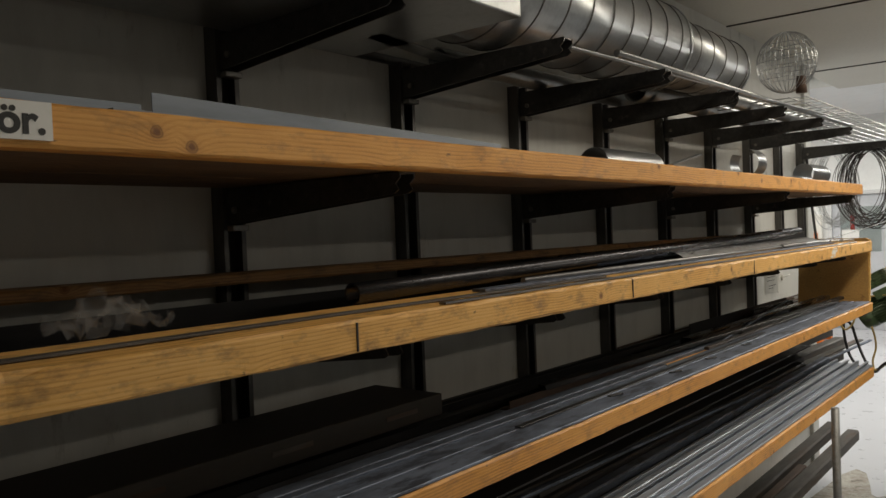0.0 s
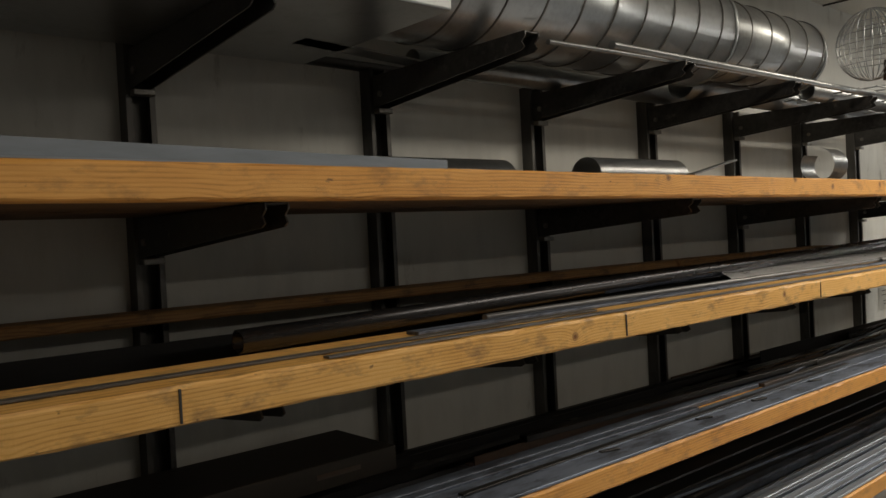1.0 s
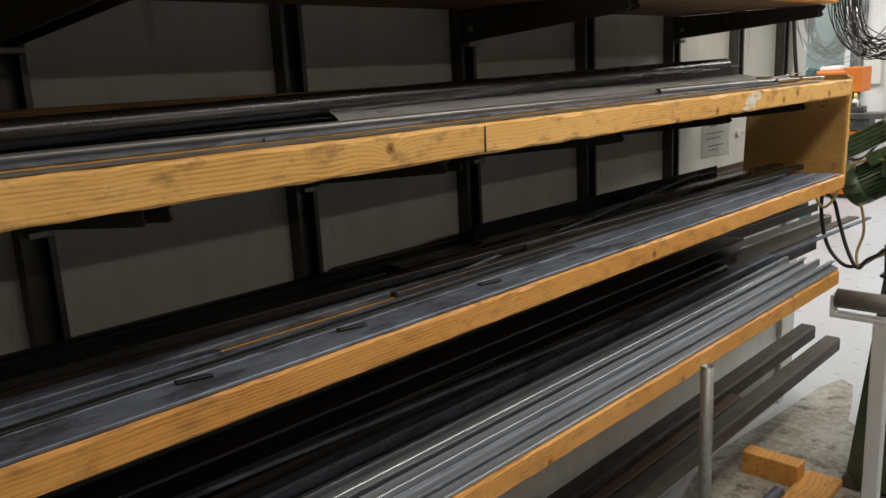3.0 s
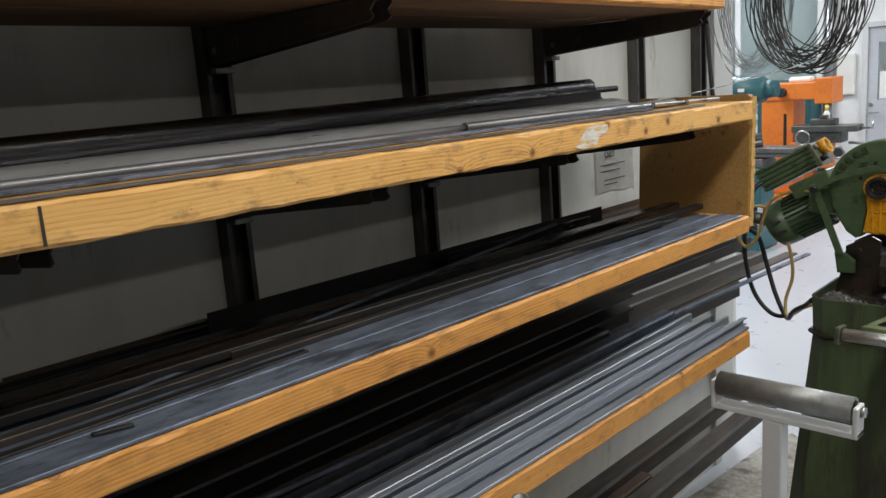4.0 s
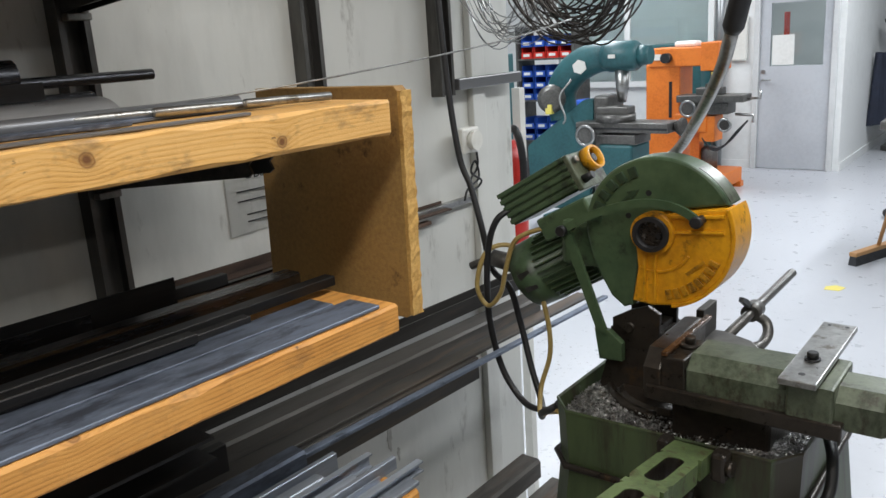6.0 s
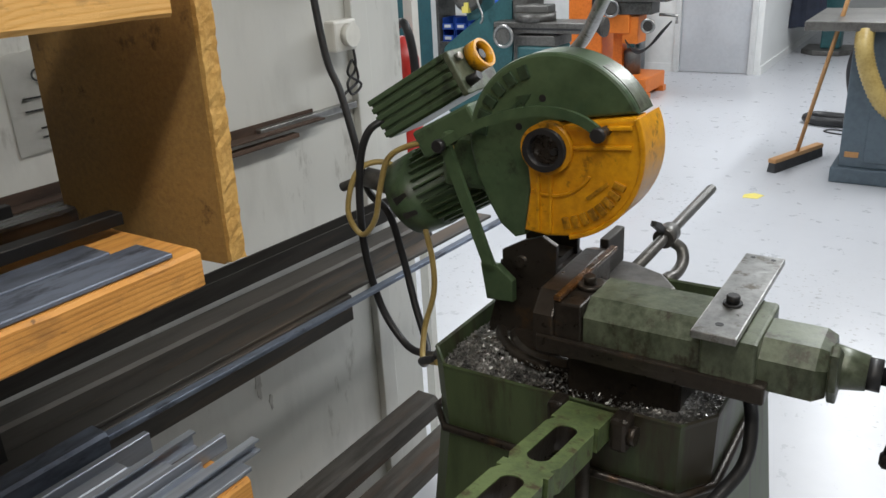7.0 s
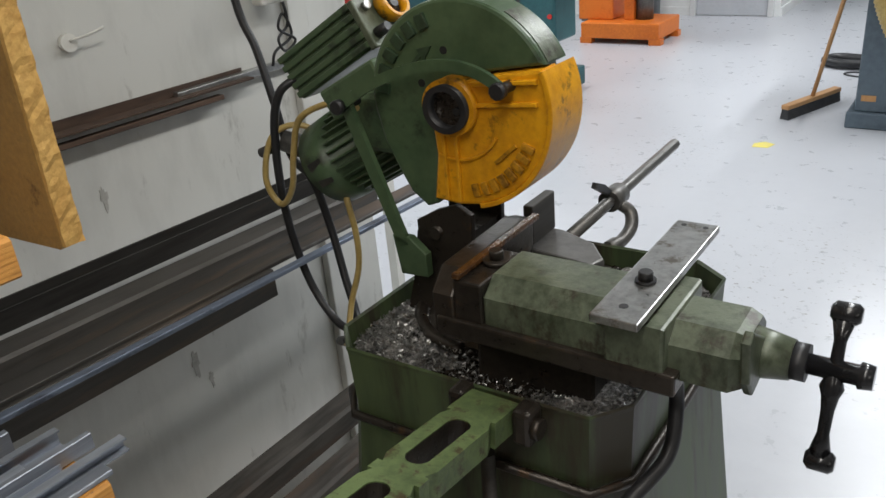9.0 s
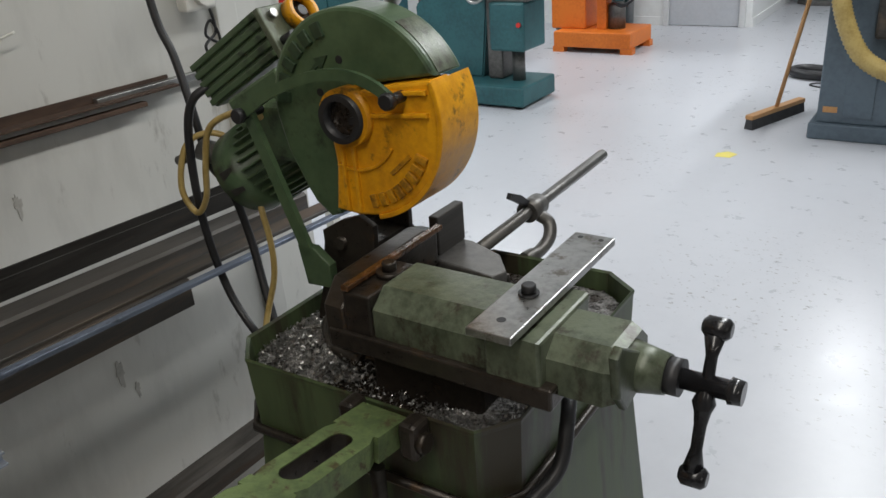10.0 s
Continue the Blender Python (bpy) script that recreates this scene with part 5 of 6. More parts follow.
for p, s in ((h0, -1), (h1, 1)):
    bm = B()
    q = p - hd * s * 0.004
    tube(bm, [q - Vector((0.015, 0, 0)), q - Vector((0.010, 0, 0)), q + Vector((0.013, 0, 0)), q + Vector((0.018, 0, 0))], [0.008, 0.0135, 0.0135, 0.009], 14)
    part("grip", bm, M["black_gloss"], crank, "black rounded grip")
cross = part("clamp_bar", box(B(), -0.333, -0.27, 5.100, 5.416, 1.104, 1.116, bevel=0.002), M["steel"], saw, "bright flat steel bar across the vise")
part("bolt", bolt_head(tube(B(), [(-0.302, 5.207, 1.116), (-0.302, 5.207, 1.12)], 0.014, 18), (-0.302, 5.207, 1.12), 0.010, 0.012), M["black"], cross, "black socket head bolt")
for hy, hxx in ((5.135, -0.302), (5.400, -0.318), (5.400, -0.286)):
    part("hole", tube(B(), [(hxx, hy, 1.1152), (hxx, hy, 1.1165)], 0.006 if hy < 5.2 else 0.004, 14), M["black"], cross, "drilled hole")
jaw = part("moving_jaw", prism(B(), [(5.13, 1.004), (5.37, 1.034), (5.372, 1.098), (5.34, 1.108), (5.16, 1.104), (5.13, 1.07)], -0.592, -0.555, "x", bevel=0.004), M["oily"], saw, "dark vise jaw wet with oil")
part("jaw_plate", box(B(), -0.556, -0.508, 5.132, 5.25, 1.03, 1.098, bevel=0.004), M["oily"], jaw, "dark jaw carrier")
part("jaw_ledge", box(B(), -0.555, -0.542, 5.13, 5.37, 1.100, 1.109, bevel=0.002), M["rust_wet"], jaw, "rusty oily jaw lip")
bm = tube(B(), [(-0.525, 5.205, 1.098), (-0.525, 5.205, 1.106)], 0.020, 22)
bolt_head(bm, (-0.525, 5.205, 1.106), 0.011, 0.014)
part("bolt", bm, M["oily"], jaw, "oily bolt with washer")
part("fixed_jaw", box(B(), -0.586, -0.568, 5.392, 5.474, 1.035, 1.108, bevel=0.003), M["dark_steel"], saw, "dark steel fixed jaw plate")
bm = prism(B(), [(-0.586, 5.38), (-0.45, 5.36), (-0.44, 5.39), (-0.48, 5.44), (-0.55, 5.47), (-0.586, 5.472)], 0.995, 1.036, "z", bevel=0.004)
part("jaw_foot", bm, M["machine_grey"], saw, "grey cast iron jaw foot")
part("jaw_post", box(B(), -0.56, -0.46, 5.36, 5.44, 0.90, 1.005, bevel=0.006), M["oily"], saw, "oily jaw support")
# stop rod with clamp
rod = part("stop_rod", tube(B(), [(-0.560, 5.46, 1.0), (-0.560, 6.055, 1.010)], 0.0125, 8), M["machine_grey"], saw, "dull steel length stop rod")
clamp = part("stop_clamp", pipe(B(), (-0.560, 5.685, 1.004), (-0.560, 5.735, 1.005), 0.023, 0.013, 20), M["machine_grey"], saw, "grey-green stop clamp")
hook_pts = curve_points([(-0.548, 5.71, 0.992), (-0.528, 5.715, 0.975), (-0.518, 5.695, 0.952), (-0.522, 5.66, 0.936), (-0.534, 5.625, 0.930)], 5)
part("hook", tube(B(), hook_pts, [0.013] * (len(hook_pts) - 4) + [0.016] * 4, 12), M["machine_grey"], clamp, "grey-green hooked arm")
bm = B()
prism(bm, [(5.675, 1.022), (5.70, 1.022), (5.66, 1.052), (5.625, 1.068), (5.618, 1.058), (5.65, 1.038)], -0.568, -0.556, "x", bevel=0.002)
part("thumb_screw", bm, M["black"], clamp, "black thumb lever")

# roller arm at the front of the tray
def slot_cell(bm, x0, x1, y0, y1, z0, z1, half_w, half_l, n=32):
    """A flat block with one long rounded slot through it."""
    cx, cy = (x0 + x1) / 2, (y0 + y1) / 2
    inner, outer = [], []
    for k in range(n):
        u = 2 * math.pi * k / n
        c, s = math.cos(u), math.sin(u)
        inner.append((cx + half_w * c, cy + half_w * s + (half_l - half_w) * (1 if s > 1e-6 else -1 if s < -1e-6 else 0)))
        m = max(abs(c) / (x1 - x0), abs(s) / (y1 - y0)) * 2
        outer.append((cx + c / m, cy + s / m))
    ring = [[bm.verts.new((x, y, z)) for x, y in pts] for z in (z1, z0) for pts in (inner, outer)]
    it, ot, ib, ob_ = ring
    for j in range(n):
        k = (j + 1) % n
        for f in ((it[j], ot[j], ot[k], it[k]), (ib[j], ib[k], ob_[k], ob_[j]), (it[j], it[k], ib[k], ib[j]), (ot[j], ob_[j], ob_[k], ot[k])):
            bm.faces.new(f)


RISE = Matrix.Translation((0, 5.09, 0.92)) @ Matrix.Rotation(radians(-8.5), 4, "X") @ Matrix.Translation((0, -5.09, -0.92))


def on_arm(bm):
    bmesh.ops.transform(bm, matrix=RISE, verts=bm.verts[:])
    return bm


bm = B()
slot_cell(bm, -0.515, -0.438, 4.885, 5.035, 0.900, 0.940, 0.0175, 0.060)
slot_cell(bm, -0.515, -0.438, 4.715, 4.865, 0.900, 0.940, 0.0175, 0.060)
box(bm, -0.515, -0.438, 5.035, 5.10, 0.900, 0.940)
box(bm, -0.515, -0.438, 4.865, 4.885, 0.900, 0.940)
box(bm, -0.515, -0.438, 4.675, 4.715, 0.900, 0.940)
bmesh.ops.remove_doubles(bm, verts=bm.verts[:], dist=0.0001)
bmesh.ops.recalc_face_normals(bm, faces=bm.faces[:])
armp = part("roller_arm", on_arm(bm), M["green_arm"], saw, "light green slotted roller arm, scratched")
# a dark lining set inside each slot of the arm
for cy in (4.960, 4.790):
    bm = B()
    lining = [[], []]
    for k in range(32):
        u = 2 * math.pi * k / 32
        c, q = math.cos(u), math.sin(u)
        for row, zz in zip(lining, (0.899, 0.9385)):
            row.append(bm.verts.new((-0.4765 + 0.0168 * c, cy + 0.0168 * q + 0.0425 * (1 if q > 1e-6 else -1 if q < -1e-6 else 0), zz)))
    for k in range(32):
        bm.faces.new((lining[0][k], lining[0][(k + 1) % 32], lining[1][(k + 1) % 32], lining[1][k]))
    part("slot_wall", on_arm(bm), M["oily"], armp, "dark lining inside the slot")
part("arm_lug", box(B(), -0.542, -0.515, 5.075, 5.115, 0.885, 0.945, bevel=0.008), M["oily"], saw, "dark hinge lug")
part("arm_lug", box(B(), -0.438, -0.408, 5.075, 5.115, 0.885, 0.945, bevel=0.008), M["oily"], saw, "dark hinge lug")
part("arm_bolt", tube(B(), [(-0.41, 5.09, 0.915), (-0.398, 5.09, 0.915)], 0.016, 6), M["oily"], saw, "dark hinge bolt head")
part("roller", on_arm(tube(B(), [(-0.548, 4.635, 0.918), (-0.544, 4.635, 0.918), (-0.412, 4.635, 0.918), (-0.408, 4.635, 0.918)], [0.016, 0.0185, 0.0185, 0.016], 22)), M["steel"], armp, "steel support roller")
for x in (-0.565, -0.404):
    part("roller_cheek", on_arm(box(B(), x, x + 0.014, 4.615, 4.68, 0.888, 0.940, bevel=0.004)), M["green_worn"], armp, "grey-green roller cheek")
part("roller_yoke", on_arm(box(B(), -0.56, -0.395, 4.662, 4.678, 0.888, 0.912, bevel=0.003)), M["green_worn"], armp)
part("drain_pipe", tube(B(), [(-0.475, 5.07, 0.86), (-0.475, 5.06, 0.5), (-0.475, 5.03, -0.05)], 0.011, 12), M["dark_steel"], saw, "dark drain pipe on the pedestal front")
part("coolant_hose", tube(B(), curve_points([(-0.29, 5.30, 0.93), (-0.265, 5.24, 0.90), (-0.262, 5.20, 0.84), (-0.29, 5.13, 0.80), (-0.32, 5.08, 0.74), (-0.31, 5.06, 0.6)], 8), 0.011, 12), M["black"], saw, "black coolant hose")

# cables
single("power_cable", tube(B(), curve_points([(-1.345, 5.50, 2.2), (-1.30, 5.47, 1.72), (-1.255, 5.45, 1.44), (-1.22, 5.45, 1.34), (-1.185, 5.44, 1.235), (-1.15, 5.43, 1.12), (-1.09, 5.42, 1.075), (-1.06, 5.42, 0.975), (-1.02, 5.40, 0.865), (-0.975, 5.37, 0.79), (-0.93, 5.30, 0.79), (-0.88, 5.22, 0.85), (-0.81, 5.17, 0.90)], 8), 0.0085, 12), M["black"], "thick black power cable hanging down to the saw", "cable")
single("power_cable", tube(B(), curve_points([(-1.055, 5.40, 1.305), (-1.085, 5.365, 1.275), (-1.112, 5.36, 1.184), (-1.118, 5.36, 1.02), (-1.085, 5.36, 0.868), (-1.015, 5.35, 0.787), (-0.945, 5.33, 0.79), (-0.86, 5.24, 0.86), (-0.805, 5.17, 0.915)], 8), 0.0085, 12), M["black"], "black cable looping from the switch box to the tray", "cable")
single("coolant_tube", tube(B(), curve_points([(-0.84, 5.30, 1.285), (-0.888, 5.335, 1.280), (-0.948, 5.335, 1.272), (-1.009, 5.33, 1.238), (-1.038, 5.33, 1.163), (-1.061, 5.335, 1.091), (-1.105, 5.34, 1.048), (-1.136, 5.34, 1.10), (-1.115, 5.36, 1.19), (-1.06, 5.40, 1.20), (-1.0, 5.42, 1.12), (-0.966, 5.38, 1.075), (-0.945, 5.37, 1.0), (-0.940, 5.36, 0.93), (-0.955, 5.34, 0.85), (-0.93, 5.29, 0.80), (-0.86, 5.21, 0.86), (-0.80, 5.16, 0.90)], 8), 0.0062, 10), M["hose"], "yellowed clear coolant tube looping beside the motor", "tube")


# ---- things round the rack ----
group_place()
stand = thing("roller_stand", (-0.50, 4.20, 0), "grey steel roller on a floor stand", "roller stand")
RZ, RY, RA, RB = 1.046, 4.20, -0.636, -0.342
part("roller", pipe(B(), (RA + 0.012, RY, RZ), (RB - 0.012, RY, RZ), 0.0265, 0.021, 32), M["roller"], stand, "galvanised steel roller")
part("cradle", box(B(), RA, RB, RY - 0.02, RY + 0.02, RZ - 0.052, RZ - 0.040, bevel=0.002), M["frame"], stand, "pale worn cradle bar")
for x in (RA, RB - 0.01):
    part("end_plate", box(B(), x, x + 0.01, RY - 0.021, RY + 0.021, RZ - 0.052, RZ + 0.012, bevel=0.003), M["frame"], stand, "pale worn end plate")
part("axle_nut", tube(B(), [(RB, RY, RZ), (RB + 0.008, RY, RZ)], 0.011, 6), M["steel"], stand)
part("post", box(B(), -0.525, -0.485, RY - 0.02, RY + 0.02, 0.02, RZ - 0.052, bevel=0.003), M["frame"], stand, "beige steel post")
for a, b, c, d in ((-0.68, -0.33, RY - 0.02, RY + 0.02), (-0.525, -0.485, RY - 0.2, RY + 0.2)):
    part("foot", box(B(), a, b, c, d, 0.0, 0.022, bevel=0.003), M["frame"], stand, "beige steel foot")
post = thing("steel_post", (-0.722, 3.622, 0), "grey steel post standing in front of the rack", "post")
part("tube", pipe(B(), (-0.722, 3.622, 0.012), (-0.722, 3.622, 1.004), 0.0155, 0.012, 20), M["roller"], post)
part("base_plate", box(B(), -0.782, -0.662, 3.562, 3.682, 0, 0.012, bevel=0.002), M["dark_steel"], post)
single("timber_block", box(B(), -1.20, -0.97, 4.96, 5.04, 0.003, 0.10, bevel=0.004), M["pine"], "short squared timber block on the floor", "timber")
single("plank_offcut", box(B(), -0.98, -0.84, 4.68, 5.10, 0.003, 0.03, bevel=0.003), M["pine"], "pine plank offcut on the floor", "timber")
single("steel_bar", pipe(B(), (-1.02, 4.3, 0.03), (-1.0, 4.85, 0.03), 0.025, 0.02), M["mill"], "grey steel pipe offcut on the floor", "pipe")
single("flat_offcut", box(B(), -0.88, -0.68, 5.62, 5.65, 0.0, 0.008), M["dark_steel"], "dark flat steel offcut on the floor", "offcut")

# wall fittings
random.seed(17)
for k, (yy, zz, s) in enumerate(((5.303, 0.677, 0.02), (5.335, 0.616, 0.012), (5.201, 1.108, 0.015), (5.132, 1.325, 0.008), (5.05, 0.76, 0.008), (5.5, 0.80, 0.005))):
    pts = []
    for j in range(18):
        u = 2 * math.pi * j / 18
        r = s * (0.7 + random.uniform(-0.25, 0.35))
        pts.append((yy + 0.6 * r * math.cos(u), zz + 1.5 * r * math.sin(u) - (s * 0.8 if 11 < j < 16 else 0)))
    single("wall_splash", prism(B(), pts, WALL, WALL + 0.0012, "x"), M["wall_splash"], "grey splash stain on the wall", "stain", "wall stains", kind="structure")
notice = thing("wall_notice", (-1.368, 5.0, 1.32), "white paper notice with a few printed lines pinned to the wall", "notice")
bm = B()
rows = []
for i in range(9):
    y = 4.888 + 0.235 * i / 8
    rows.append([bm.verts.new((WALL + 0.004 + 0.004 * math.sin(i * 0.9) ** 2, y, z + 0.004 * math.sin(i * 0.7))) for z in (1.325, 1.41, 1.488)])
for p, q in zip(rows, rows[1:]):
    for j in (0, 1):
        bm.faces.new((p[j], q[j], q[j + 1], p[j + 1]))
bmesh.ops.solidify(bm, geom=bm.faces[:], thickness=0.001)
part("sheet", bm, M["paper"], notice)
txt = bpy.data.curves.new("heading", "FONT")
txt.body, txt.size, txt.extrude = "OBS!", 0.03, 0.0004
tob = new("heading_curve", txt)
me = bpy.data.meshes.new_from_object(tob)
me.transform(Matrix.Translation((WALL + 0.0125, 4.93, 1.442)) @ Matrix(((0, 0, 1, 0), (1, 0, 0, 0), (0, 1, 0, 0), (0, 0, 0, 1))))
bpy.data.objects.remove(tob)
me.materials.clear()
me.materials.append(M["ink"])
hob = new("heading", me)
hob.parent = notice
hob.matrix_parent_inverse = PLACE[notice].inverted()
for z, a, b in ((1.4155, 4.91, 5.06), (1.395, 4.91, 5.03), (1.365, 4.93, 5.06), (1.35, 4.93, 5.01)):
    part("print_line", box(B(), WALL + 0.0095, WALL + 0.0105, a, b, z, z + 0.0028), M["ink"], notice, "printed line as a bar")
group_place(at=(0, -0.016, 0.014))
sock = thing("wall_socket", (-1.36, 5.685, 1.40), "white plastic wall socket with a dangling black lead", "socket")
part("box", box(B(), WALL + 0.022, WALL + 0.055, 5.645, 5.725, 1.375, 1.445, bevel=0.006), M["plastic"], sock)
part("dial", tube(B(), [(WALL + 0.055, 5.69, 1.41), (WALL + 0.072, 5.69, 1.41)], 0.026, 24), M["plastic"], sock)
part("lead", tube(B(), curve_points([(-1.31, 5.70, 1.375), (-1.315, 5.71, 1.345), (-1.33, 5.72, 1.32), (-1.32, 5.68, 1.30), (-1.325, 5.70, 1.27), (-1.32, 5.73, 1.29), (-1.325, 5.69, 1.32), (-1.32, 5.705, 1.35), (-1.325, 5.725, 1.30), (-1.325, 5.67, 1.275), (-1.33, 5.66, 1.245)], 6), 0.0032, 8), M["black"], sock, "tangled thin black lead")
group_place()
single("wall_rail", box(B(), WALL + 0.023, WALL + 0.048, 5.64, 5.945, 1.562, 1.592, bevel=0.003), M["tube_grey"], "grey steel strip across the wall end", "rail")
single("wall_rail", box(B(), WALL, WALL + 0.02, 5.40, 5.728, 1.243, 1.259, bevel=0.002), M["steel"], "short grey steel strip fixed to the wall", "rail")
bm = B()
tube(bm, [(WALL, 5.21, 1.395), (WALL + 0.012, 5.21, 1.395)], 0.016, 16)
tube(bm, curve_points([(WALL + 0.012, 5.21, 1.398), (WALL + 0.03, 5.24, 1.405), (WALL + 0.03, 5.27, 1.412)], 5), 0.0025, 6)
single("wall_hook", bm, M["plastic"], "small beige fitting with a wire end on the wall", "hook")


def coil(cx, cy, cz, a, b, turns, material, label, turn0, spread, seed, wire=0.0022):
    """A hanging coil of wire: loops of slightly different size and lean."""
    random.seed(seed)
    ob = thing("wire_coil", (cx, cy, cz + b), label, "wire coil", "wire coils")
    for k in range(turns):
        t = radians(turn0 + random.gauss(0, spread))
        sa, sb = a * random.uniform(0.78, 1.08), b * random.uniform(0.86, 1.05)
        lean, ph = random.gauss(0, 0.05), random.uniform(0, 6.28)
        ox = random.gauss(0, 0.022)
        pts = []
        for j in range(40):
            u = 2 * math.pi * j / 40
            r = 1 + 0.025 * math.sin(3 * u + ph)
            x = sa * r * math.cos(u)
            z = sb * r * math.sin(u) + (b - sb)
            pts.append((cx + ox + x * math.cos(t), cy + x * math.sin(t) + lean * z + 0.012 * math.sin(2 * u + ph), cz + z))
        part("loop", tube(B(), pts, wire, 5, closed=True), material, ob)
    return ob


coil(-0.967, 5.645, 1.918, 0.155, 0.235, 34, M["wire"], "large coil of dark steel wire hanging from the rack arm", 8, 12, 4)
coil(-1.173, 5.66, 1.923, 0.12, 0.235, 18, M["galv"], "coil of bright thin wire hanging from the rack arm", 20, 14, 9, 0.0014)
single("hanger_bar", tube(B(), [(-1.335, 5.65, 2.165), (-0.64, 5.65, 2.158)], 0.012, 12), M["rack"], "dark steel hanger bar for the wire coils", "bar")

# wire tray and wire basket on the top arms
tray_m = thing("wire_tray", (-1.0, 4.4, 2.21), "zinc wire mesh cable tray lying on the rack arms", "wire tray")
for k in range(9):
    x = -1.2 + 0.055 * k
    part("long_wire", tube(B(), [(x, 3.45, 2.214), (x, 5.9, 2.214)], 0.0025, 6), M["galv"], tray_m)
for k in range(24):
    y = 3.5 + 0.1 * k
    part("cross_wire", tube(B(), [(-1.2, y, 2.218), (-0.76, y, 2.218)], 0.0025, 6), M["galv"], tray_m)
basket = thing("wire_guard", (-0.805, 3.40, 2.215), "round wire lamp guard standing on the rack arms", "wire guard")
bcx, bcy, bcz, br = -0.805, 3.40, 2.338, 0.108
for k in range(14):
    t = math.pi * k / 14
    pts = [(bcx + br * math.sin(u) * math.cos(t), bcy + 0.06 * math.sin(u) * math.sin(t), bcz + br * math.cos(u) * 1.05) for u in [2 * math.pi * j / 36 for j in range(36)]]
    part("wire", tube(B(), pts, 0.0014, 5, closed=True), M["galv"], basket)
for k in range(1, 6):
    z = -0.09 + k * 0.032
    rr = math.sqrt(max(0.001, br * br - z * z))
    part("hoop", tube(B(), [(bcx + rr * math.cos(2 * math.pi * j / 30), bcy + 0.06 * rr / br * math.sin(2 * math.pi * j / 30), bcz + z) for j in range(30)], 0.0014, 5, closed=True), M["galv"], basket)
part("lamp_socket", tube(B(), [(bcx + 0.05, bcy, 2.219), (bcx + 0.05, bcy, 2.28)], [0.02, 0.016], 14), M["rust"], basket, "brown lamp socket")
for k, (y, z, r) in enumerate(((8.2, 3.15, 0.05), (8.6, 3.165, 0.035), (9.3, 3.14, 0.06))):
    single("ceiling_pipe", tube(B(), [(-8.9, y, z), (6.9, y, z)], r, 20), M["plastic"], "white insulated pipe under the ceiling", "pipe", "ceiling pipes")

# ---- the far workshop ----
group_place(1.014, 1.0, (0.082, -0.09, 0))
def mill(base, ob_label):
    return thing("milling_machine", base, ob_label, "milling machine")


group_place()
tm = mill((-3.2, 10.05, 0), "teal milling machine with a swung-over head")
part("foot", box(B(), -3.62, -2.80, 9.72, 10.26, 0.02, 0.17, bevel=0.015), M["teal"], tm)
for x in (-3.55, -2.87):
    part("pad", tube(B(), [(x, 9.80, 0.0), (x, 9.80, 0.03)], 0.04, 14), M["black"], tm, "black machine pad")
bm = loft(B(), [[(-3.90, 9.98, 0.17), (-3.30, 9.98, 0.17), (-3.30, 10.24, 0.17), (-3.90, 10.24, 0.17)], [(-3.92, 9.98, 0.72), (-3.24, 9.98, 0.72), (-3.24, 10.24, 0.72), (-3.92, 10.24, 0.72)], [(-3.34, 9.98, 1.13), (-3.24, 9.98, 1.13), (-3.24, 10.24, 1.13), (-3.34, 10.24, 1.13)]])
bmesh.ops.bevel(bm, geom=bm.edges[:], offset=0.012, segments=2, affect="EDGES")
part("sloping_body", bm, M["teal"], tm, "teal body with a sloping top")
part("column", box(B(), -3.235, -3.10, 9.95, 10.25, 0.17, 1.16, bevel=0.02), M["machine_grey"], tm, "grey slide column")
neck = curve_points([(-3.60, 10.1, 0.95), (-3.62, 10.1, 1.18), (-3.50, 10.1, 1.36), (-3.30, 10.1, 1.46), (-3.10, 10.08, 1.48)], 6)
part("swan_neck", tube(B(), neck, [0.12 + 0.015 * math.sin(math.pi * k / (len(neck) - 1)) for k in range(len(neck))], 20), M["teal"], tm)
part("elbow_motor", tube(B(), [(-3.66, 10.02, 1.14), (-3.62, 9.92, 1.14), (-3.61, 9.90, 1.14)], [0.12, 0.12, 0.08], 20), M["machine_grey"], tm, "grey round motor end")
part("head", tube(B(), [(-3.18, 10.05, 1.47), (-3.12, 10.05, 1.47), (-2.90, 10.05, 1.47), (-2.86, 10.05, 1.47)], [0.10, 0.125, 0.12, 0.09], 24), M["teal"], tm)
part("head_cap", tube(B(), [(-2.86, 10.05, 1.47), (-2.77, 10.05, 1.47)], [0.085, 0.07], 20), M["teal"], tm)
part("head_plate", tube(B(), [(-3.36, 9.955, 1.40), (-3.35, 9.935, 1.40)], 0.06, 6), M["plastic"], tm, "pale six-sided plate")
part("name_plate", box(B(), -3.08, -3.02, 9.918, 9.925, 1.46, 1.49), M["plastic"], tm, "pale name plate as a plain bar")
part("quill", tube(B(), [(-3.02, 10.05, 1.37), (-3.02, 10.05, 1.2), (-3.02, 10.05, 1.1)], [0.06, 0.05, 0.03], 16), M["steel"], tm)
part("lever", tube(B(), curve_points([(-3.42, 9.92, 1.30), (-3.50, 9.86, 1.16), (-3.44, 9.84, 1.0), (-3.46, 9.84, 0.94)], 6), 0.009, 8), M["steel"], tm, "thin bent steel lever")
part("knee", box(B(), -3.12, -2.82, 9.80, 10.15, 0.42, 0.78, bevel=0.02), M["teal"], tm)
part("knee_screw", tube(B(), [(-2.97, 9.98, 0.17), (-2.97, 9.98, 0.42)], 0.05, 16), M["machine_grey"], tm, "grey knee screw")
part("stop_button", tube(B(), [(-2.86, 9.80, 0.62), (-2.86, 9.785, 0.62)], 0.018, 12), M["red"], tm, "red stop button")
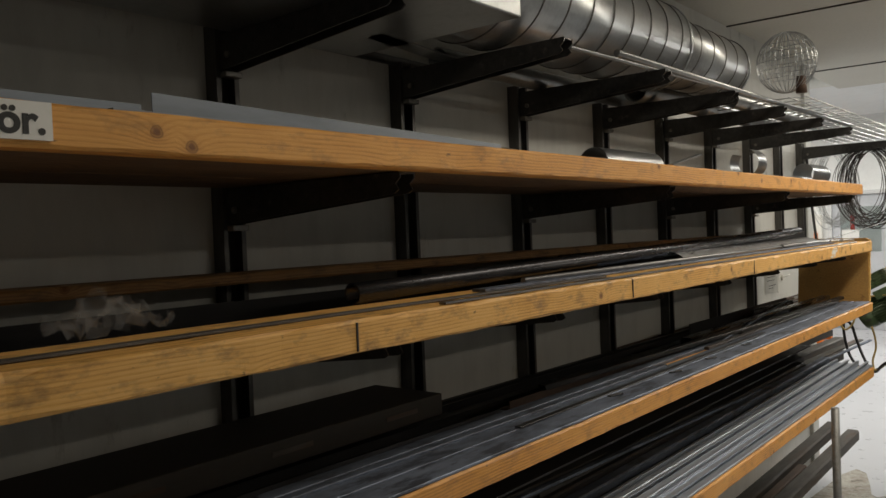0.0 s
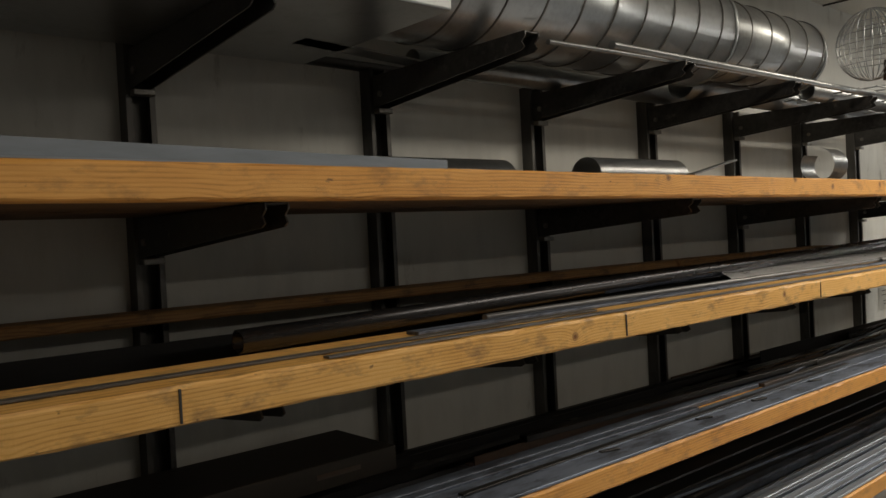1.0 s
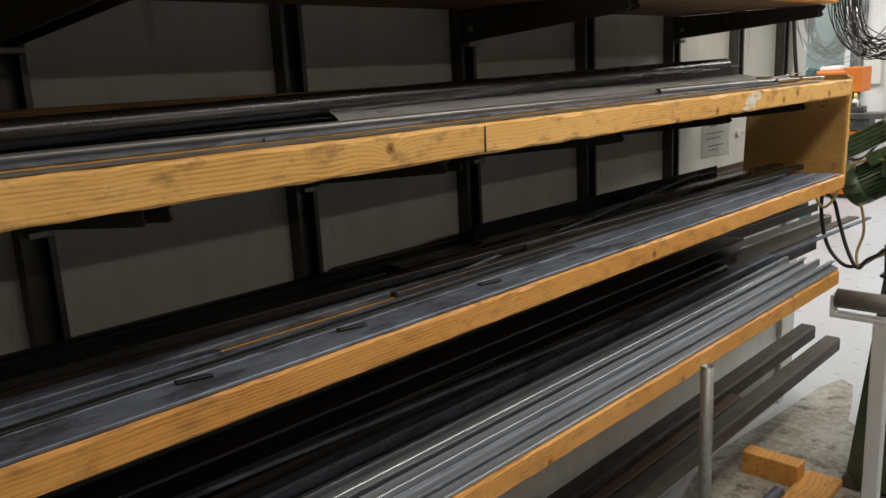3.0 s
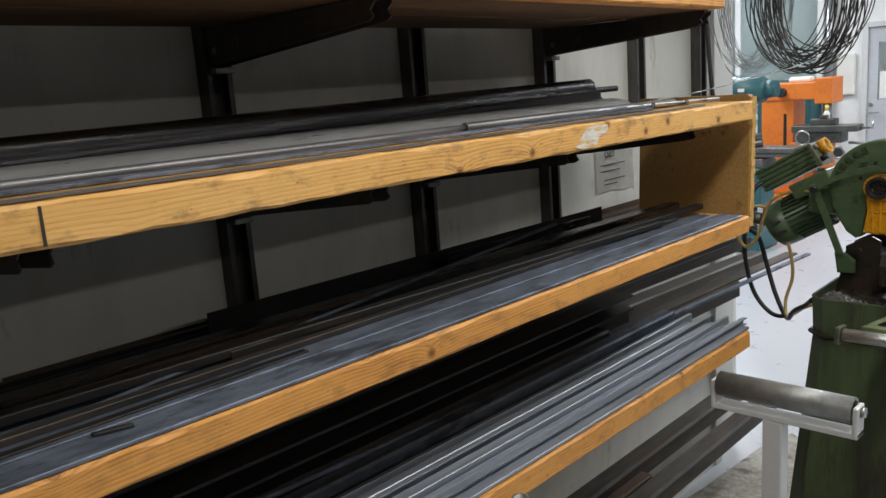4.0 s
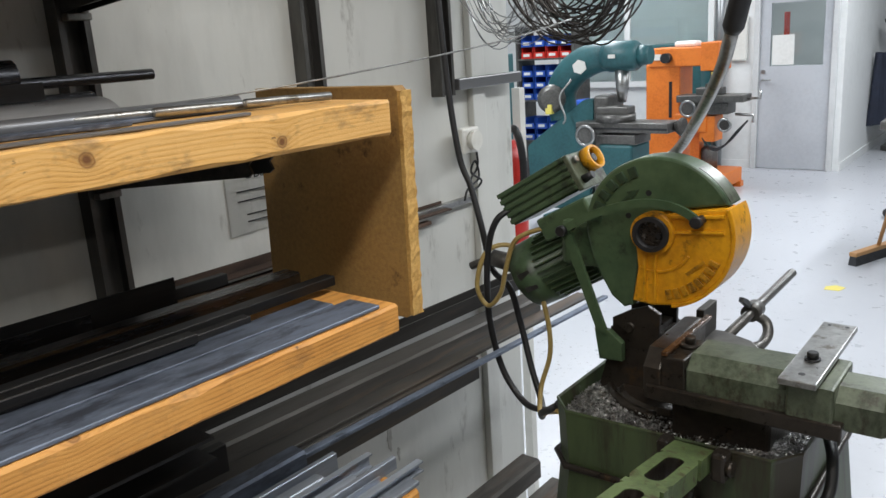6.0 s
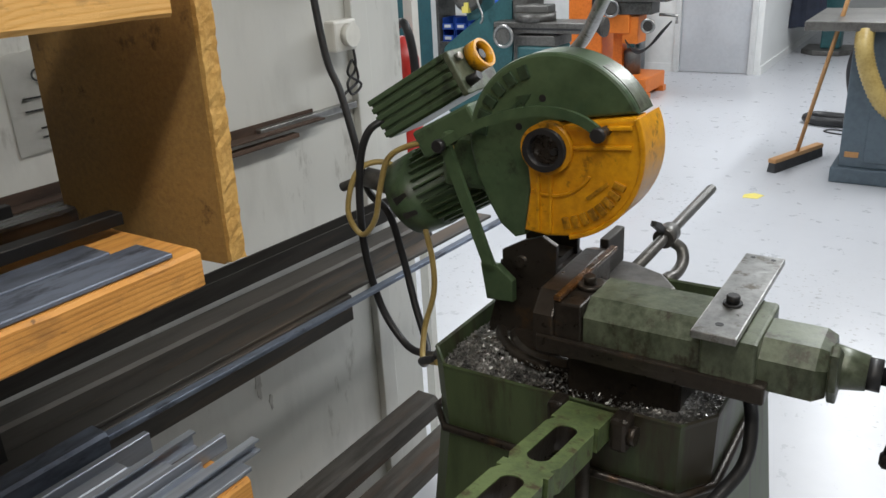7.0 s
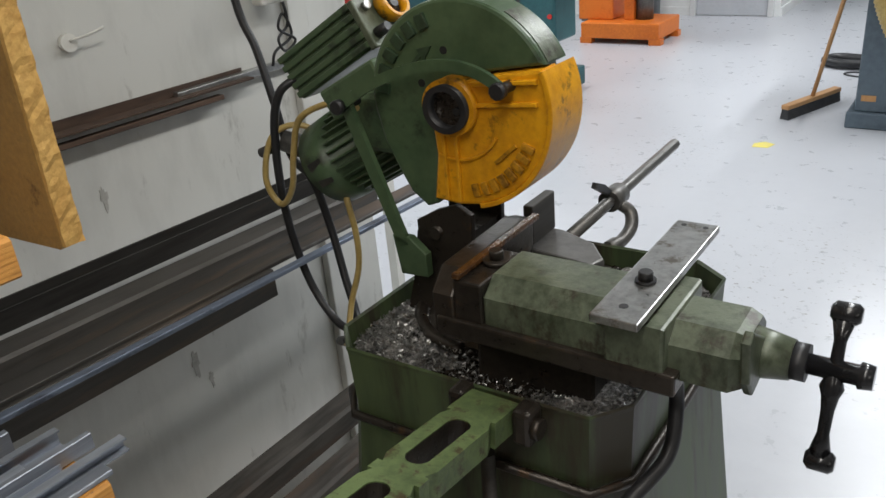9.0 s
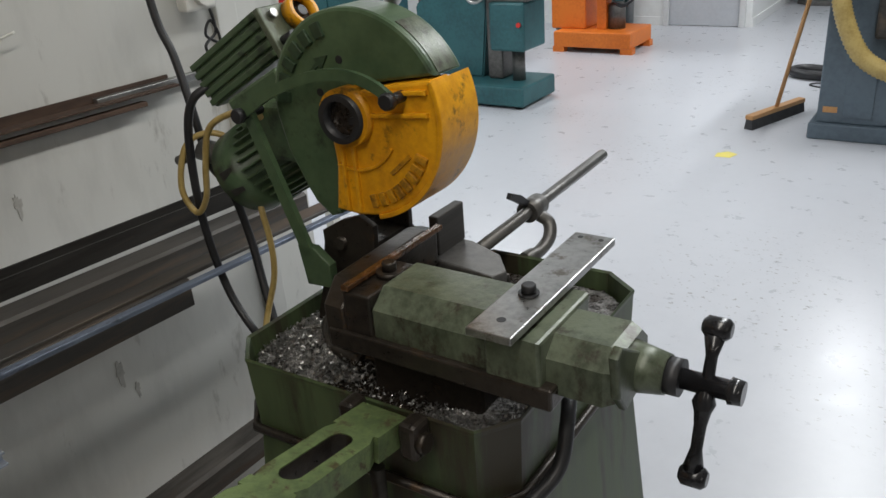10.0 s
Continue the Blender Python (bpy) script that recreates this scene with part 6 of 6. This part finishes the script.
part("saddle", box(B(), -3.14, -2.80, 9.82, 10.12, 0.78, 0.86, bevel=0.008), M["machine_grey"], tm)
part("table", box(B(), -3.32, -2.52, 9.80, 10.06, 0.88, 0.96, bevel=0.006), M["machine_grey"], tm)
part("table_slot", box(B(), -3.315, -2.525, 9.796, 9.80, 0.905, 0.92), M["black"], tm, "dark slot along the table")
part("rotary_table", tube(B(), [(-3.02, 9.93, 0.96), (-3.02, 9.93, 1.02)], 0.16, 28), M["machine_grey"], tm, "round grey dividing table")
part("machine_vise", box(B(), -3.16, -2.88, 9.86, 10.0, 1.02, 1.08, bevel=0.01), M["machine_grey"], tm)
wheel = part("hand_wheel", tube(B(), [(-3.20 + 0.078 * math.cos(2 * math.pi * k / 24), 9.74, 0.86 + 0.078 * math.sin(2 * math.pi * k / 24)) for k in range(24)], 0.013, 8, closed=True), M["steel"], tm, "steel hand wheel")
part("wheel_disc", tube(B(), [(-3.20, 9.735, 0.86), (-3.20, 9.80, 0.86)], [0.062, 0.02], 20), M["machine_grey"], wheel, "grey wheel disc")
part("end_wheel", tube(B(), [(-2.52, 9.93, 0.92), (-2.46, 9.93, 0.92), (-2.44, 9.93, 0.92)], [0.03, 0.075, 0.07], 20), M["dark_steel"], tm, "dark table end wheel")
group_place()

om = mill((-3.2, 12.1, 0), "orange milling machine on a low base")
part("base", box(B(), -3.60, -2.80, 11.82, 12.38, 0.05, 0.20, bevel=0.01), M["orange"], om)
for x in (-3.55, -2.84):
    for y in (11.87, 12.33):
        part("foot", box(B(), x - 0.06, x + 0.06, y - 0.045, y + 0.045, 0, 0.055), M["orange"], om)
column = part("column", box(B(), -3.70, -3.33, 11.98, 12.34, 0.2, 1.30, bevel=0.015), M["orange"], om)
part("column_slot", box(B(), -3.44, -3.41, 11.972, 11.98, 0.75, 1.12), M["black"], column, "dark slot in the column")
part("leg", box(B(), -3.22, -3.12, 12.0, 12.14, 0.2, 0.74, bevel=0.008), M["orange"], om)
part("motor", tube(B(), [(-3.05, 12.1, 0.2), (-3.05, 12.1, 0.42), (-3.05, 12.1, 0.45)], [0.085, 0.085, 0.05], 18), M["machine_grey"], om, "grey pump on the base")
part("over_arm", box(B(), -3.66, -2.95, 11.96, 12.30, 1.27, 1.46, bevel=0.012), M["orange"], om)
part("arm_end", box(B(), -3.10, -2.92, 11.94, 12.32, 1.22, 1.50, bevel=0.01), M["orange"], om)
part("arm_dial", tube(B(), [(-3.45, 11.96, 1.36), (-3.45, 11.88, 1.36)], 0.05, 18), M["black"], om)
part("name_plate", box(B(), -3.62, -3.52, 11.952, 11.96, 1.34, 1.40), M["plastic"], om, "pale name plate as a plain bar")
part("spindle", tube(B(), [(-3.01, 12.1, 1.24), (-3.01, 12.1, 1.12), (-3.01, 12.1, 1.08)], [0.045, 0.04, 0.02], 16), M["steel"], om)
part("knee", box(B(), -3.33, -3.0, 11.86, 12.15, 0.62, 0.80, bevel=0.01), M["orange"], om)
part("saddle", box(B(), -3.08, -2.92, 11.88, 12.12, 0.52, 0.78, bevel=0.012), M["orange"], om)
part("table", box(B(), -3.30, -2.62, 11.82, 12.06, 0.92, 0.99, bevel=0.008), M["machine_grey"], om)
part("cross_slide", box(B(), -3.22, -2.78, 11.85, 12.08, 0.80, 0.92, bevel=0.008), M["machine_grey"], om)
part("machine_vise", box(B(), -3.12, -2.86, 11.88, 12.02, 0.99, 1.06, bevel=0.01), M["machine_grey"], om)
part("vise_jaw", box(B(), -3.02, -2.94, 11.87, 12.03, 1.06, 1.10, bevel=0.006), M["dark_steel"], om)
for wx, wy, wz, wr in ((-3.17, 11.80, 0.86, 0.075), (-2.80, 11.82, 0.70, 0.06)):
    wheel = part("hand_wheel", tube(B(), [(wx + wr * math.cos(2 * math.pi * k / 24), wy, wz + wr * math.sin(2 * math.pi * k / 24)) for k in range(24)], 0.013, 8, closed=True), M["steel"], om, "steel hand wheel")
    part("wheel_disc", tube(B(), [(wx, wy - 0.006, wz), (wx, wy + 0.05, wz)], [wr * 0.8, 0.02], 20), M["dark_steel"], wheel, "dark wheel disc")
part("crank", tube(B(), [(-2.62, 11.94, 0.95), (-2.50, 11.94, 0.95), (-2.50, 11.94, 1.03)], 0.014, 10), M["steel"], om, "steel table crank")
part("crank", tube(B(), [(-2.72, 11.9, 0.80), (-2.55, 11.9, 0.79), (-2.55, 11.9, 0.72)], 0.014, 10), M["steel"], om, "steel table crank")
for k in range(5):
    part("cable", tube(B(), curve_points([(-3.10, 11.92, 0.72 - 0.02 * k), (-3.02 + 0.02 * k, 11.88, 0.52 - 0.02 * k), (-2.86 + 0.02 * k, 11.88, 0.46 + 0.015 * k), (-2.68 + 0.02 * k, 11.9, 0.66 + 0.02 * k)], 6), 0.009, 8), M["black"], om, "black machine cable")
single("cloth", box(B(), -3.42, -3.18, 12.04, 12.2, 1.46, 1.52, bevel=0.025), M["paper"], "white cloth lying on the machine arm", "cloth")
group_place(1.014, 1.0, (0.082, -0.09, 0))
single("blue_drum", tube(B(), [(-3.75, 11.2, 0.0), (-3.75, 11.2, 0.02), (-3.75, 11.2, 0.95), (-3.75, 11.2, 1.0)], [0.17, 0.18, 0.18, 0.165], 24), M["blue"], "blue plastic drum beside the machines", "drum")
bottle = thing("spray_bottle", (-2.80, 11.92, 0.99), "white spray bottle with a yellow cap on the machine table", "bottle")
part("body", tube(B(), [(-2.80, 11.92, 0.99), (-2.80, 11.92, 1.10), (-2.80, 11.92, 1.13)], [0.035, 0.035, 0.015], 14), M["plastic"], bottle)
part("cap", tube(B(), [(-2.80, 11.92, 1.13), (-2.80, 11.92, 1.19)], 0.018, 10), M["floor_yellow"], bottle, "yellow cap")
single("teal_cabinet", box(B(), -3.95, -3.3, 12.95, 13.33, 0, 1.45, bevel=0.01), M["teal"], "teal steel cabinet below the partition glass", "cabinet")
cab = thing("tool_cabinet", (-4.6, 9.6, 0), "tall teal steel tool cabinet", "cabinet")
part("body", box(B(), -5.0, -4.2, 9.9, 10.5, 0, 1.5, bevel=0.01), M["teal"], cab)
part("door", box(B(), -4.98, -4.61, 9.885, 9.9, 0.05, 1.46), M["teal"], cab)
part("door", box(B(), -4.59, -4.22, 9.885, 9.9, 0.05, 1.46), M["teal"], cab)

gm = thing("grinding_machine", (-0.3, 10.0, 0), "grey-blue sheet metal workshop machine with a worktable", "machine")
part("plinth", box(B(), -0.70, 0.45, 9.68, 10.4, 0.0, 0.10, bevel=0.01), M["greyblue"], gm)
part("cabinet", box(B(), -0.66, 0.42, 9.71, 10.36, 0.10, 0.94, bevel=0.008), M["greyblue"], gm)
part("hatch", box(B(), -0.52, -0.36, 9.702, 9.71, 0.14, 0.48, bevel=0.002), M["greyblue"], gm)
part("vent", box(B(), -0.63, -0.55, 9.706, 9.711, 0.165, 0.20), M["broom_wood"], gm, "pale opening low in the cabinet")
part("table", box(B(), -0.93, 0.45, 9.60, 10.4, 0.945, 1.0, bevel=0.006), M["machine_grey"], gm, "grey iron worktable")
bm = B()
hp = curve_points([(-0.60, 9.66, 0.96), (-0.59, 9.58, 0.86), (-0.54, 9.57, 0.70), (-0.44, 9.57, 0.53), (-0.28, 9.58, 0.44), (-0.1, 9.6, 0.42)], 16)
tube(bm, hp, [0.048 + (0.005 if k % 2 else -0.002) for k in range(len(hp))], 16)
part("suction_hose", bm, M["hose"], gm, "yellow corrugated suction hose")
part("valve_block", box(B(), -0.40, -0.20, 9.60, 9.71, 0.62, 0.94, bevel=0.02), M["dark_steel"], gm)
part("machine_head", box(B(), -0.5, 0.3, 9.9, 10.3, 1.0, 1.45, bevel=0.03), M["greyblue"], gm)
group_place(at=(-0.12, 1.25, 0))
vh = curve_points([(-0.66, 10.1, 0.70), (-0.78, 10.1, 0.66), (-0.83, 10.1, 0.45), (-0.78, 10.1, 0.2), (-0.72, 10.12, 0.06), (-0.85, 10.2, 0.042), (-1.05, 10.22, 0.042), (-1.12, 10.10, 0.042), (-0.98, 10.0, 0.042), (-0.72, 10.02, 0.042)], 8)
single("vacuum_hose", tube(B(), vh, 0.036, 14), M["black"], "black vacuum hose looped on the floor", "hose")
single("thin_cable", tube(B(), curve_points([(-0.7, 9.85, 0.006), (-0.88, 9.9, 0.006), (-0.93, 9.82, 0.006), (-0.8, 9.76, 0.006), (-0.7, 9.8, 0.006)], 6), 0.006, 8), M["black"], "thin black cable on the floor", "cable")
group_place()
br_ = thing("push_broom", (-1.065, 10.06, 0), "push broom with a wooden handle leaning on the machine", "broom")
bm = box(B(), -0.30, 0.30, -0.028, 0.028, 0.065, 0.095, bevel=0.006)
bmw = Matrix.Translation((-1.065, 10.06, 0)) @ Matrix.Rotation(radians(70), 4, "Z")
bmesh.ops.transform(bm, matrix=bmw, verts=bm.verts[:])
part("head", bm, M["broom_wood"], br_)
bm = loft(B(), [[(-0.298, -0.03, 0.0), (0.298, -0.03, 0.0), (0.298, 0.03, 0.0), (-0.298, 0.03, 0.0)], [(-0.295, -0.022, 0.068), (0.295, -0.022, 0.068), (0.295, 0.022, 0.068), (-0.295, 0.022, 0.068)]])
bmesh.ops.transform(bm, matrix=bmw, verts=bm.verts[:])
part("bristles", bm, M["bristle"], br_, "dark stiff bristles")
part("handle", tube(B(), [(-1.065, 10.06, 0.08), (-0.90, 9.95, 0.85), (-0.785, 9.88, 1.42)], 0.0135, 12), M["broom_wood"], br_, "round wooden handle")
single("paint_mark", prism(B(), [(-1.20, 9.17), (-1.11, 9.18), (-1.09, 9.26), (-1.15, 9.29), (-1.205, 9.24)], 0.0, 0.002, "z"), M["floor_yellow"], "worn yellow paint mark on the floor", "paint mark")
group_place(at=(0.17, 0.0, 0.03))
ext = thing("fire_extinguisher", (-1.60, 6.1, 0), "red fire extinguisher hanging on a pole behind the wall end", "extinguisher")
part("pole", box(B(), -1.635, -1.605, 6.1, 6.13, 0, 1.5), M["plastic"], ext)
part("cylinder", tube(B(), [(-1.62, 6.04, 1.0), (-1.62, 6.04, 1.02), (-1.62, 6.04, 1.28), (-1.62, 6.04, 1.34)], [0.05, 0.06, 0.06, 0.025], 20), M["red"], ext, "red steel cylinder")
part("hose", tube(B(), curve_points([(-1.62, 6.02, 1.36), (-1.56, 6.0, 1.38), (-1.535, 6.0, 1.28), (-1.54, 6.0, 1.12)], 8), 0.012, 10), M["black"], ext, "black hose")
group_place(1.014, 1.0, (0.082, -0.09, 0))
shelf = thing("parts_shelf", (-4.6, 11.9, 0), "grey steel shelf with tins and boxes beside the machines", "shelf")
for x in (-4.95, -4.25):
    part("side", box(B(), x - 0.015, x + 0.015, 11.75, 12.1, 0, 1.75), M["machine_grey"], shelf)
for z in (0.5, 0.95, 1.4, 1.75):
    part("board", box(B(), -4.935, -4.265, 11.75, 12.1, z - 0.02, z), M["machine_grey"], shelf)


def storage_bin(x, z, material, label):
    """An open-fronted stacking bin with a lip and a label strip."""
    ob = thing("storage_bin", (x, 11.9, z), label, "bin", "stacking bins on the shelf")
    bm = B()
    box(bm, x - 0.072, x + 0.072, 11.78, 12.04, z, z + 0.006)
    box(bm, x - 0.072, x - 0.066, 11.80, 12.04, z + 0.006, z + 0.12)
    box(bm, x + 0.066, x + 0.072, 11.80, 12.04, z + 0.006, z + 0.12)
    box(bm, x - 0.066, x + 0.066, 12.034, 12.04, z + 0.006, z + 0.12)
    box(bm, x - 0.066, x + 0.066, 11.78, 11.787, z + 0.006, z + 0.065)
    part("tray", bm, M[material], ob)
    part("label_strip", box(B(), x - 0.04, x + 0.04, 11.777, 11.78, z + 0.02, z + 0.05), M["paper"], ob, "white paper label strip")


for z, material, label in ((0.5, "blue", "blue plastic stacking bin"), (0.625, "blue", "blue plastic stacking bin"), (0.95, "blue", "blue plastic stacking bin"), (1.075, "blue", "blue plastic stacking bin"),
                           (1.2, "blue", "blue plastic stacking bin"), (1.4, "red", "red plastic stacking bin"), (1.525, "blue", "blue plastic stacking bin")):
    for k in range(4):
        storage_bin(-4.845 + 0.163 * k, z, material, label)
group_place()
press = thing("drill_press", (-1.72, 15.25, 0), "grey-green pillar drill at the far wall", "drill press")
part("base", prism(B(), [(-2.0, 15.1), (-1.85, 14.95), (-1.55, 14.95), (-1.42, 15.1), (-1.42, 15.55), (-2.0, 15.55)], 0.0, 0.06, "z", bevel=0.008), M["machine_grey"], press, "grey cast iron base plate")
part("pillar", box(B(), -1.80, -1.58, 15.15, 15.40, 0.06, 1.30, bevel=0.02), M["teal"], press)
part("table", box(B(), -2.0, -1.45, 14.95, 15.3, 0.86, 0.92, bevel=0.01), M["machine_grey"], press, "grey drill table")
part("head", tube(B(), [(-1.70, 15.1, 1.22), (-1.70, 15.1, 1.28), (-1.70, 15.15, 1.50), (-1.70, 15.2, 1.58)], [0.12, 0.16, 0.16, 0.10], 20), M["teal"], press)
part("motor", tube(B(), [(-2.02, 15.15, 1.52), (-1.84, 15.15, 1.64)], 0.08, 18), M["machine_grey"], press, "grey round motor")
part("chuck", tube(B(), [(-1.70, 15.08, 1.22), (-1.70, 15.08, 1.08), (-1.70, 15.08, 1.02)], [0.045, 0.035, 0.015], 14), M["steel"], press)
coat_rings = []
for k in range(9):
    t = k / 8
    w, d, z = 0.13 + 0.09 * t, 0.05 + 0.03 * t, 1.20 - 0.86 * t
    coat_rings.append([(-1.96 + 0.02 * t + (w + 0.014 * math.sin(5 * a + 2 * t)) * math.cos(a), 14.92 + (d + 0.012 * math.sin(7 * a)) * math.sin(a), z + 0.012 * math.sin(3 * a)) for a in [2 * math.pi * j / 32 for j in range(32)]])
single("work_coat", loft(B(), coat_rings), M["coat"], "dark navy work coat hanging on the pillar drill", "coat")
group_place(1.014, 1.0, (0.082, -0.09, 0))
single("grey_pipe", tube(B(), [(-3.22, 13.3, 0.0), (-3.22, 13.3, 3.2)], 0.05, 18), M["galv"], "grey vertical extraction pipe by the wall", "pipe")
single("yellow_tag", box(B(), -3.52, -3.46, 9.9, 9.95, 1.0, 1.08, bevel=0.004), M["floor_yellow"], "small yellow tag on the teal machine", "tag")
